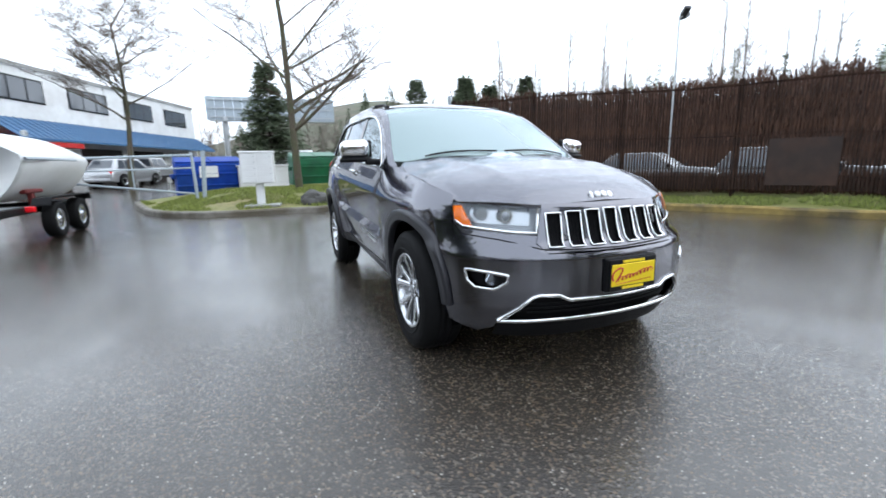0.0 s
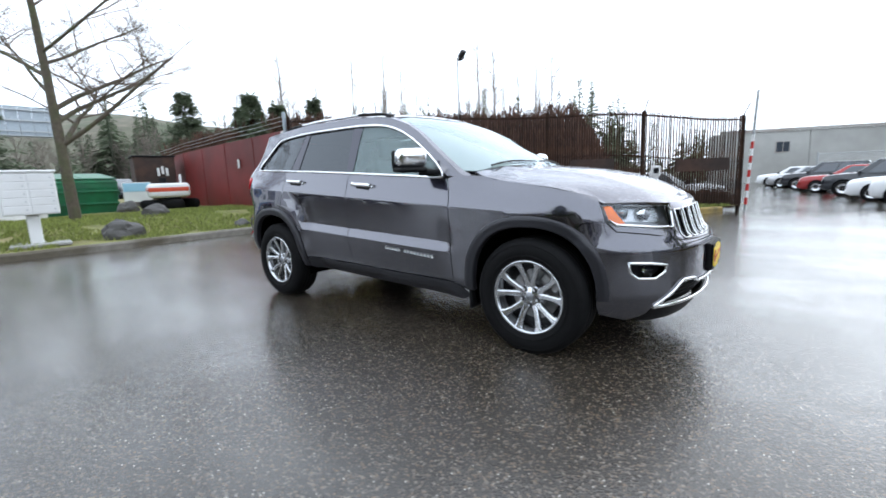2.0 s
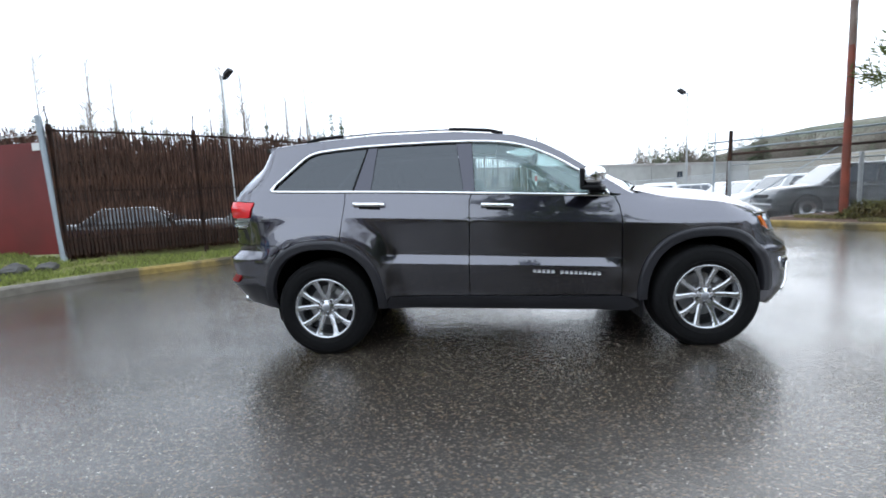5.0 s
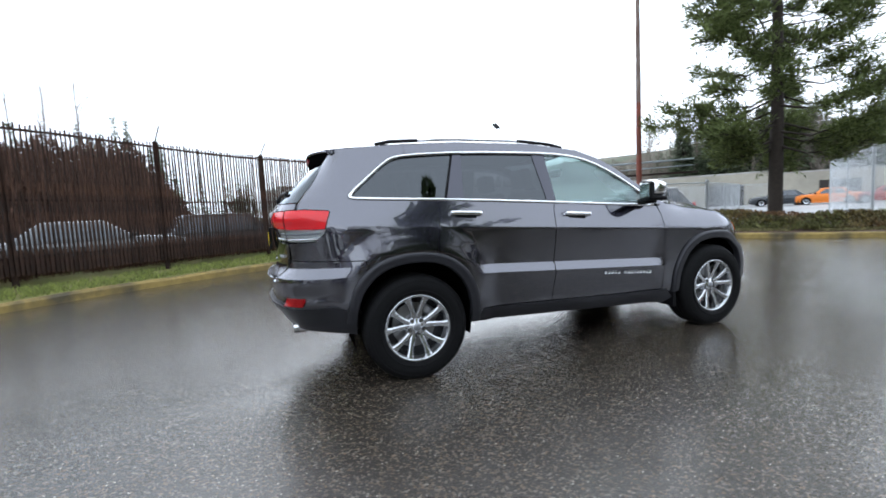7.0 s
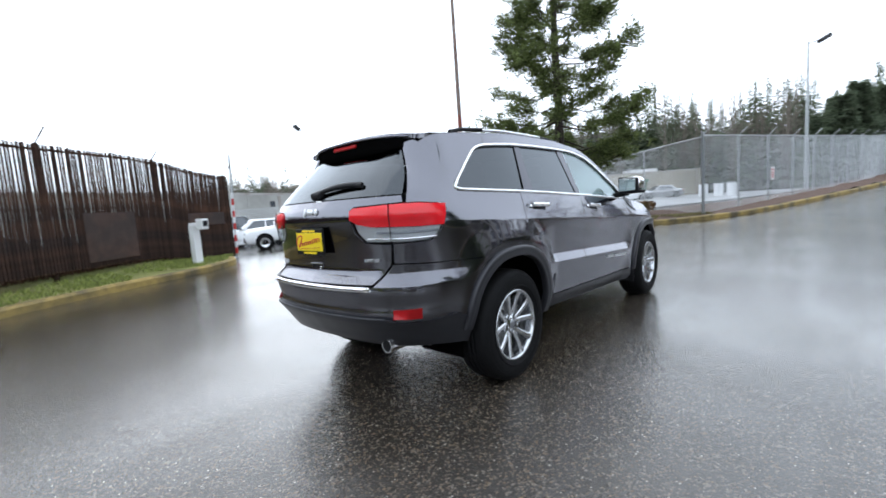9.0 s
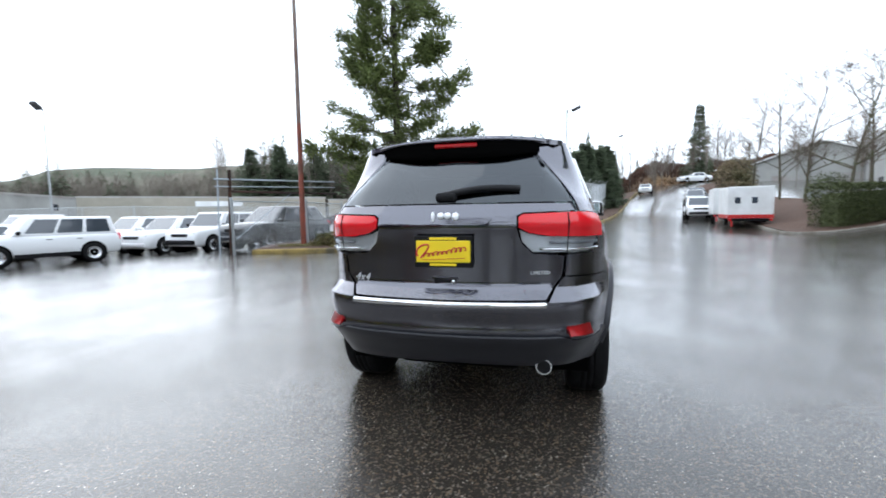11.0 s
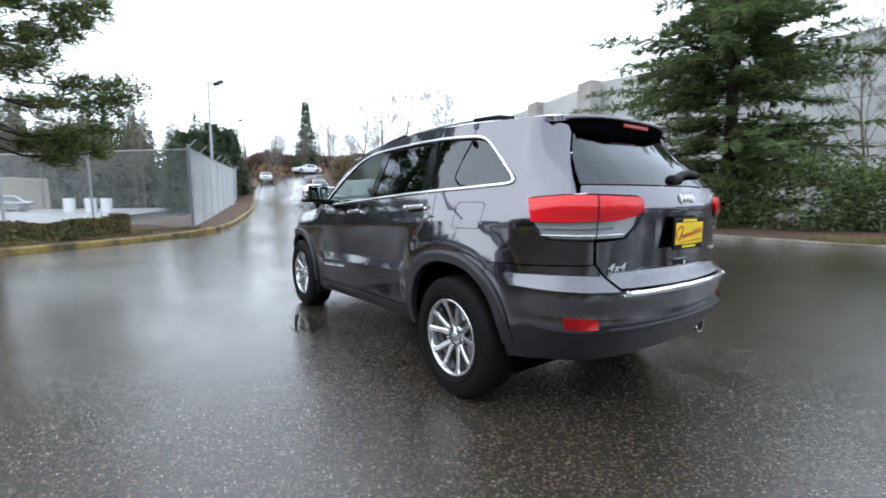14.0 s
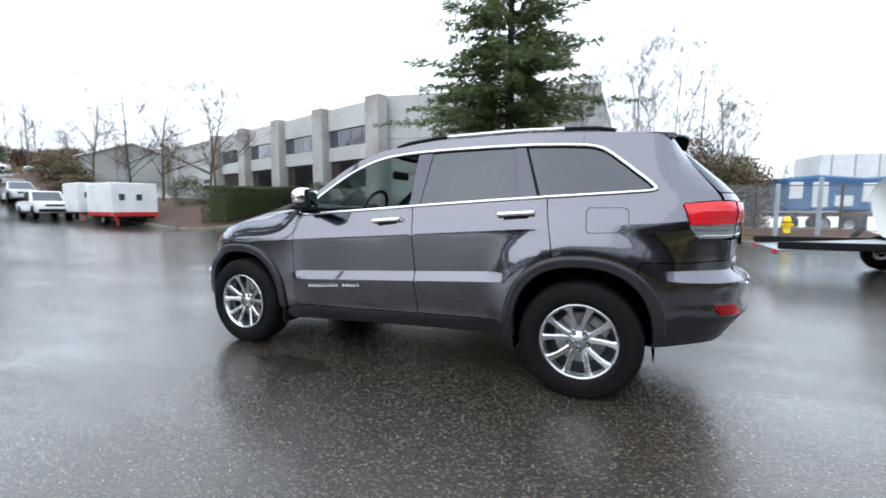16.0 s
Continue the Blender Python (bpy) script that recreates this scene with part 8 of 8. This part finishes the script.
# ---- boat on its trailer ----
def boat_trailer():
    e = thing("boat_trailer", (-6.3, -6.35, 0), 0, "galvanised and black tandem-axle flatbed trailer", "trailer")
    for sd in (1, -1):
        part("side_rail", boxes(((0.1, sd * 0.82, 0.56), (4.3, 0.09, 0.13), 0.015)), BLACK, e)
        for cx in (0.12, -0.98):
            w = thing("wheel", (cx, sd * 1.02, 0.34), 0 if sd > 0 else 180)
            w.parent = e
            solid("tyre", *lathe([(0.2, 0.08), (0.28, 0.11), (0.33, 0.09), (0.34, 0.05), (0.34, -0.05), (0.33, -0.09), (0.2, -0.1)], 28), RUBBER, w, smooth=True)
            solid("rim", *lathe([(0.205, 0.082), (0.19, 0.07), (0.07, 0.055), (0.065, 0.09), (0, 0.092)], 24), ALLOY, w, smooth=True)
        fender = Soup()
        pts = [(-1.45, 0.62), (-1.35, 0.74), (0.5, 0.74), (0.6, 0.62)]
        for yy in (sd * 0.88, sd * 1.16):
            fender.v += [Vector((px, yy, pz)) for px, pz in pts] + [Vector((px, yy, pz + 0.02)) for px, pz in pts]
        fender.f = [(0, 1, 9, 8), (1, 2, 10, 9), (2, 3, 11, 10), (4, 5, 13, 12), (5, 6, 14, 13), (6, 7, 15, 14)]
        fender.ob("fender", BLACK, e)
        part("tail_lamp", boxes(((0.75, sd * 0.92, 0.58), (0.06, 0.16, 0.1), 0.015)), RED_LENS, e)
        part("tail_lamp", boxes(((2.27, sd * 0.72, 0.44), (0.04, 0.16, 0.08), 0.01)), RED_LENS, e)
    part("deck", boxes(((1.3, 0, 0.52), (1.9, 1.7, 0.05), 0.01, Euler((0, radians(4), 0)).to_matrix())), GALV, e, "grey steel tilt deck")
    for cx in (-1.8, -0.5, 0.5):
        part("cross_beam", boxes(((cx, 0, 0.53), (0.08, 1.6, 0.1), 0.01)), BLACK, e)
    part("tow_bar", rod((-2.0, 0, 0.52), (-3.6, 0, 0.5), 0.06, n=8), BLACK, e)
    part("winch_stand", boxes(((-0.4, 0.55, 0.86), (0.7, 0.12, 0.08), 0.02), ((-0.35, 0.55, 0.72), (0.1, 0.1, 0.3), 0.02)), RED_STEEL, e)
    b = thing("boat", (-7.9, -6.45, 0.62), 0, "white fibreglass boat under a fitted cover on a trailer", "boat")
    v, f, n = [], [], 22
    rings = 13
    for i in range(n):
        t = i / (n - 1)
        x = -2.6 + 4.6 * t
        wide = 1.02 * math.sin(min(1, (1 - t) * 0.0 + t * 1.9 + 0.05) * math.pi / 2) ** 0.6
        wide *= 1 - 0.12 * smoothstep(0.75, 1, t)
        keel = 0.02 + 0.5 * (1 - smoothstep(0, 0.35, t))
        for j in range(rings):
            a = j / (rings - 1) * 2 - 1
            side = math.copysign(abs(a) ** 0.55, a)
            v.append((x, wide * side, keel + (0.78 - keel) * abs(a) ** 1.6))
        for j in range(rings):
            a = 1 - j / (rings - 1) * 2
            v.append((x, wide * 0.98 * a, 0.80 + 0.55 * smoothstep(0.05, 0.5, t) * (1 - smoothstep(0.93, 1.0, t) * 0.25) * math.cos(a * 1.4) ** 0.8))
    m = rings * 2
    for i in range(n - 1):
        for j in range(m):
            f.append((i * m + j, i * m + (j + 1) % m, (i + 1) * m + (j + 1) % m, (i + 1) * m + j))
    f += [tuple(range(m)), tuple(range((n - 1) * m, n * m))[::-1]]
    solid("hull", v, f, WHITE, b, smooth=True)
    for sd in (1, -1):
        s = Soup()
        s.tube([(-1.8 + 0.42 * k, sd * (0.6 + 0.4 * smoothstep(0, 4, k)) * (1 if k < 9 else 0.95), 0.83) for k in range(10)], [0.03] * 10, 6)
        s.ob("rub_rail", GREY_PAINT, b)
    part("cleat", boxes(((-0.2, 0.2, 1.42), (0.2, 0.08, 0.12), 0.03)), GALV, b)
    part("hatch_trim", boxes(((1.9, 0.0, 1.0), (0.06, 0.5, 0.3), 0.02)), RED, b)


boat_trailer()


# ---- yard ----
def dumpster(place, turn, mat, label, wide=2.1):
    e = thing("dumpster", place, turn, label, "dumpster", "dumpsters")
    bm = prism([(-0.62, 0.12), (0.52, 0.12), (0.7, 1.05), (0.7, 1.3), (-0.62, 1.5)], -wide / 2, wide / 2)
    part("bin_body", soften(bm, 0.02, 1), mat, e)
    for z in (0.5, 0.92, 1.22):
        part("rib", boxes(((0.66 if z > 0.9 else 0.60, 0, z), (0.1, wide + 0.04, 0.07), 0.015)), mat, e)
    part("lid", boxes(((0.02, -wide / 4, 1.45), (1.36, wide / 2 - 0.02, 0.05), 0.02, Euler((0, radians(9), 0)).to_matrix()), ((0.02, wide / 4, 1.45), (1.36, wide / 2 - 0.02, 0.05), 0.02, Euler((0, radians(9), 0)).to_matrix())), mat, e)
    for sd in (1, -1):
        part("fork_pocket", boxes(((0.0, sd * (wide / 2 + 0.07), 0.85), (0.9, 0.14, 0.16), 0.02)), mat, e)
        part("caster", rod((0.4, sd * 0.7 - 0.03, 0.07), (0.4, sd * 0.7 + 0.03, 0.07), 0.07, n=12), RUBBER, e)
    if mat is BLUE:
        part("label_panel", boxes(((0.70, -0.1, 1.0), (0.02, 0.62, 0.42), 0.004, Euler((0, radians(0), 0)).to_matrix())), WHITE, e, "white and green label panel")
    return e


dumpster((-15.0, -3.5, 0.12), 12, BLUE, "blue steel recycling dumpster with a white label panel", 2.3)
dumpster((-16.6, 0.55, 0.3), 5, GREEN, "green steel dumpster behind the maple", 2.0)


def mail_cabinet():
    e = thing("mailbox_cluster", (-8.75, -1.75, 0.17), -8, "pale grey cluster mailbox on a square pedestal", "mailbox")
    part("pedestal", boxes(((0, 0, 0.3), (0.2, 0.2, 0.62), 0.015)), WHITE, e)
    part("footing", boxes(((0, 0.05, 0.03), (0.7, 0.9, 0.06), 0.01)), CONCRETE, e)
    cab = part("cabinet_body", boxes(((0, 0, 1.02), (0.45, 0.82, 0.8), 0.02, None, 2)), WHITE, e)
    for j in range(2):
        for k in range(5):
            part("mail_door", boxes(((0.228, -0.2 + 0.4 * j, 0.72 + 0.15 * k), (0.012, 0.37, 0.135), 0.004)), WHITE, cab)
            part("lock", rod((0.232, -0.06 + 0.4 * j, 0.72 + 0.15 * k), (0.242, -0.06 + 0.4 * j, 0.72 + 0.15 * k), 0.012, n=8), GALV, cab)
    part("cabinet_cap", boxes(((0, 0, 1.44), (0.5, 0.88, 0.05), 0.015)), WHITE, e)
    f = thing("timber_box", (-14.3, -1.6, west_z(-14.3, -1.6) - 0.03), 8, "low white-painted timber box behind the mailbox", "box")
    for k in range(4):
        part("board", boxes(((0.32, 0, 0.1 + 0.21 * k), (0.04, 1.75, 0.195), 0.008)), WHITE, f)
    part("box_body", boxes(((0, 0, 0.41), (0.6, 1.7, 0.8), 0.01)), WHITE, f)
    part("lid", boxes(((0.02, 0, 0.85), (0.74, 1.82, 0.05), 0.01)), WHITE, f)


mail_cabinet()


def pipe_gate():
    e = thing("pipe_gate", (-11.0, -3.35, 0.2), 0, "grey steel pipe swing gate standing open beside its post", "gate")
    part("gate_post", rod((0, 0, -0.1), (-0.1, 0.1, 1.55), 0.06, n=12), GREY_PAINT, e)
    part("hinge_post", rod((0.12, -0.16, -0.1), (0.05, -0.2, 1.5), 0.045, n=12), GREY_PAINT, e)
    for za, zb, r in ((1.42, 1.30, 0.035), (1.05, 0.98, 0.022), (0.28, 0.95, 0.03)):
        part("rail", rod((0.08, -0.18, za), (1.2, -4.6, zb), r, n=10), GREY_PAINT, e)
    for t in (0.33, 0.66, 1.0):
        part("upright", rod((0.08 + 1.12 * t, -0.18 - 4.42 * t, 1.42 - 0.12 * t), (0.08 + 1.12 * t, -0.18 - 4.42 * t, 0.28 + 0.66 * t), 0.02, n=8), GREY_PAINT, e)


pipe_gate()


def rock(place, size, seed):
    bm = bmesh.new()
    bmesh.ops.create_icosphere(bm, subdivisions=3, radius=1)
    for v in bm.verts:
        k = 1 + 0.35 * noise.noise(v.co * 1.4 + Vector((seed, 0, 0))) + 0.12 * noise.noise(v.co * 4 + Vector((0, seed, 0)))
        v.co = Vector((v.co.x * size[0] * k, v.co.y * size[1] * k, v.co.z * size[2] * k))
    o = part("boulder", bm, STONE, None, smooth=False)
    o.location = place
    return tagged(o, "rough grey boulder lying in the grass", "rock", "boulders")


for i, (x, y, sx, sy, sz) in enumerate(((-8.62, -0.38, 0.28, 0.36, 0.27), (-11.3, 1.15, 0.3, 0.34, 0.22), (-8.35, 2.15, 0.15, 0.2, 0.13), (-8.75, 2.98, 0.18, 0.24, 0.13), (-8.5, 3.35, 0.14, 0.2, 0.1), (-14.5, 1.4, 0.3, 0.3, 0.26))):
    rock((x, y, west_z(x, y) + sz * 0.45), (sx, sy, sz), i * 3.7)


def excavator():
    e = thing("mini_excavator", (-15.9, 3.2, west_z(-15.9, 3.2)), 160, "compact excavator with white and orange counterweight", "excavator")
    for sd in (1, -1):
        bm = bmesh.new()
        c, k = math.cos(radians(55)), math.sin(radians(55))
        box(bm, (-sd * 0.55 * k, sd * 0.55 * c, 0.22), (2.1, 0.34, 0.44), 0.19, Euler((0, 0, radians(55))).to_matrix(), 4)
        part("track", bm, RUBBER, e)
    bm = bmesh.new()
    box(bm, (-0.1, 0, 0.82), (1.5, 1.7, 0.62), 0.18, None, 3)
    part("counterweight", bm, WHITE, e)
    part("orange_band", boxes(((-0.1, 0, 0.86), (1.53, 1.60, 0.27), 0.10, None, 3), ((-0.1, 0, 0.86), (1.36, 1.73, 0.27), 0.10, None, 3)), RED_ORANGE, e, "faded red-orange band")
    for j in range(7):
        part("lettering_bar", boxes(((0.672, -0.42 + 0.13 * j + 0.02 * (j % 2), 0.86), (0.012, 0.085, 0.085), 0.004)), WHITE, e)
    part("exhaust_stack", rod((-0.3, -0.5, 1.1), (-0.3, -0.5, 1.5), 0.05, n=10), WHITE, e)
    part("engine_vent", boxes(((0.5, 0.2, 1.2), (0.3, 0.3, 0.4), 0.03)), BLACK, e)
    part("undercarriage", boxes(((0, 0, 0.42), (0.9, 0.9, 0.2), 0.04)), BLACK, e)
    e.scale = (0.82, 0.82, 0.86)
    c = thing("storage_container", (-19.4, 3.9, west_z(-19.4, 3.9)), 80, "dark brown steel storage box beside the red fence", "container")
    part("box_body", boxes(((0, 0, 1.05), (1.5, 1.3, 2.1), 0.03)), RUST_DARK, c)
    part("roof_cap", boxes(((0, 0, 2.12), (1.6, 1.4, 0.07), 0.02)), BLACK, c)
    for j in range(3):
        part("lettering_bar", boxes(((0.1 + 0.16 * j, -0.66, 1.45 + 0.08 * (j % 2)), (0.1, 0.012, 0.34), 0.004)), WHITE, c)
    sg = thing("yard_sign", (-18.4, 2.9, west_z(-18.4, 2.9)), 165, "white and pale blue panel on two short legs in the grass", "sign")
    part("panel", boxes(((0, 0, 0.66), (0.04, 0.98, 0.80), 0.008)), WHITE, sg)
    part("blue_stripe", boxes(((-0.03, 0, 0.86), (0.02, 0.94, 0.34), 0.004), ((0.03, 0, 0.86), (0.02, 0.94, 0.34), 0.004)), PALE_BLUE, sg)
    for sd in (1, -1):
        part("leg", rod((0, sd * 0.4, -0.05), (0, sd * 0.4, 0.3), 0.025, n=8), GALV, sg)


excavator()


def intercom():
    e = thing("gate_intercom", (-0.1, 9.15, 0.12), -70, "pale grey steel gate intercom post on the verge", "intercom")
    part("post", boxes(((0, 0, 0.5), (0.15, 0.2, 1.05), 0.012)), WHITE, e)
    part("arm", boxes(((0.12, 0, 1.02), (0.4, 0.16, 0.1), 0.012)), WHITE, e)
    part("keypad_box", boxes(((0.30, 0, 1.03), (0.2, 0.2, 0.26), 0.015)), WHITE, e)
    part("keypad", boxes(((0.405, 0, 1.04), (0.012, 0.12, 0.14), 0.003)), BLACK, e)
    m = thing("marker_pole", (1.78, 11.4, -0.02), 0, "galvanised gate pole with red and white bands", "pole")
    part("pole_shaft", rod((0, 0, 0), (0.12, 0.02, 3.2), 0.035, n=10), GALV, m)
    for k in range(5):
        z = 0.15 + 0.38 * k
        part("red_band", rod((0.0375 * z, 0.006 * z, z), (0.0375 * (z + 0.19), 0.006 * (z + 0.19), z + 0.19), 0.038, n=10), RED, m)
        part("white_band", rod((0.0375 * (z + 0.19), 0.006 * (z + 0.19), z + 0.19), (0.0375 * (z + 0.38), 0.006 * (z + 0.38), z + 0.38), 0.0375, n=10), WHITE, m)


intercom()


def lamp_pole(name, x, y, high, label, heads, lower=None, r=0.09, z=None):
    z = rise(x, y) if z is None else z
    e = thing(name, (x, y, z), 0, label, "street lamp")
    if lower:
        part("lower_shaft", rod((0, 0, 0), (0, 0, lower), r * 1.15, r, 12), RED_POLE, e)
    part("shaft", rod((0, 0, lower or 0), (0, 0, high), r, r * 0.6, 12), OLD_POLE if lower else GALV, e)
    for a, reach in heads:
        c, s = math.cos(radians(a)), math.sin(radians(a))
        part("arm", rod((0, 0, high - 0.1), (c * reach, s * reach, high + 0.05), 0.03, n=8), GALV, e)
        bm = bmesh.new()
        box(bm, (c * (reach + 0.2), s * (reach + 0.2), high + 0.08), (0.55, 0.34, 0.2), 0.04, Euler((0, radians(-28), radians(a))).to_matrix(), 2)
        part("lamp_head", bm, DARK_METAL, e)
    part("base_plate", boxes(((0, 0, 0.04), (0.4, 0.4, 0.1), 0.02)), CONCRETE, e)
    return e


lamp_pole("lamp_pole", 9.6, 8.35, 11.2, "tall rust-red lamp pole beside the chain-link fence", ((60, 0.5), (240, 0.5)), 4.6, 0.085)
lamp_pole("flood_lamp", -14.5, 20.3, 9.2, "tall pole with two dark floodlights above the lot", ((100, 0.35), (-20, 0.35)))
lamp_pole("street_lamp", 25.6, -1.55, 7.6, "grey street lamp with one angled head behind the fence", ((-60, 0.5),))
lamp_pole("lot_lamp", 14.4, 27.8, 7.9, "slim grey lamp pole in the far lot", ((200, 0.3),), None, 0.06)
lamp_pole("far_lamp", 58, -9.0, 8.5, "grey street lamp far down the fence", ((-60, 0.5),))


# ---- south verge ----
def hydrant():
    e = thing("fire_hydrant", (-6.75, -15.5, 0.12), 0, "small yellow fire hydrant on the verge", "hydrant")
    v, f = lathe([(0, 0.78), (0.06, 0.76), (0.11, 0.68), (0.12, 0.62), (0.15, 0.61), (0.15, 0.58), (0.105, 0.56), (0.105, 0.12), (0.16, 0.11), (0.16, 0.0)], 20)
    solid("barrel", [(a, c, b) for a, b, c in v], f, YELLOW, e, smooth=True)
    for a in (0, 90, 180):
        c, s = math.cos(radians(a)), math.sin(radians(a))
        part("hose_cap", rod((c * 0.09, s * 0.09, 0.45), (c * 0.19, s * 0.19, 0.45), 0.055, n=10), YELLOW, e)
    for x, y in ((-6.1, -14.2), (-7.6, -15.4)):
        p = thing("bollard", (x, y, 0.1), 0, "grey steel guard post beside the hydrant", "bollard", "guard posts")
        part("post", rod((0, 0, 0), (0, 0, 2.1 if x < -7 else 1.85), 0.07, n=12), GREY_PAINT, p)
        part("cap", rod((0, 0, 2.1 if x < -7 else 1.85), (0, 0, 2.14 if x < -7 else 1.89), 0.075, 0.04, 12), GREY_PAINT, p)
    u = thing("utility_box", (-1.9, -13.4, 0.13), 10, "small pale green utility box on the verge", "box")
    part("box_body", boxes(((0, 0, 0.45), (0.34, 0.34, 0.9), 0.02)), GREY_PAINT, u)
    part("cap", boxes(((0, 0, 0.92), (0.38, 0.38, 0.05), 0.015)), GREY_PAINT, u)
    t = thing("covered_trailer", (-10.2, -24.0, 0), 20, "trailer loaded with blue and white tarpaulins", "trailer")
    part("load", soften(prism([(-2.4, 1.0), (2.4, 1.0), (2.5, 2.6), (1.0, 2.75), (-1.2, 2.6), (-2.5, 2.7)], -1.2, 1.2), 0.12, 2), BLUE_ROOF, t)
    for k, (px, pz, w, h) in enumerate(((-1.6, 1.9, 1.2, 0.9), (0.9, 1.8, 0.7, 1.2), (2.0, 2.0, 0.6, 0.8), (-0.2, 1.5, 0.8, 0.5))):
        part("white_tarpaulin", boxes(((px, 1.22, pz), (w, 0.06, h), 0.02)), WHITE, t)
    part("deck", boxes(((0, 0, 0.85), (5.2, 2.4, 0.2), 0.02)), RUST_DARK, t)
    for sd in (1, -1):
        for px in (-0.6, 0.6):
            car_wheel(t, px, sd * 1.05, 0.38, sd)
    c = thing("site_trailer", (-16.5, -29.0, 0), 12, "long cream box trailer behind the fence", "trailer")
    part("box_body", soften(prism([(-6, 1.0), (6, 1.0), (6, 4.1), (-6, 4.1)], -1.3, 1.3), 0.08, 2), WHITE, c)
    part("side_post", boxes(*[((-5.5 + 1.1 * k, 1.31, 2.55), (0.06, 0.03, 3.0), 0.005) for k in range(11)]), CONCRETE, c)
    part("landing_leg", boxes(((3.5, 0, 0.5), (0.2, 2.0, 1.0), 0.02)), BLACK, c)
    part("axle_skirt", boxes(((-4, 0, 0.5), (1.6, 2.2, 1.0), 0.1)), BLACK, c)


hydrant()
link_fence("weathered chain-link fence behind the verge", [(1.5, -20.5), (-3.2, -16.3), (-9, -17.8), (-22, -21)], 1.9, lambda x, y: 0.15, 3.2, mat=GALV_DULL)


# ---- drums in the yard and a sign on the street fence ----
for x, y in ((44.0, 4.3), (44.3, 5.4), (45.6, 6.9)):
    e = thing("white_drum", (x, y, rise(x, y)), 0, "white plastic drum standing in the yard", "drum")
    part("body", rod((0, 0, 0), (0, 0, 1.15), 0.42, n=18), WHITE_GLOSS, e)
    part("lid", rod((0, 0, 1.15), (0, 0, 1.22), 0.45, n=18), WHITE_GLOSS, e)
e = thing("fence_sign", (19.4, -0.64, 1.5), -13.7, "small white warning sign with red print on the street fence", "sign")
part("plate", boxes(((0, -0.02, 0), (0.42, 0.006, 0.55), 0.004)), WHITE, e)
for z, w in ((0.16, 0.30), (0.04, 0.26), (-0.06, 0.30), (-0.16, 0.2)):
    part("print_bar", boxes(((0, -0.026, z), (w, 0.006, 0.05), 0.001)), RED, e)
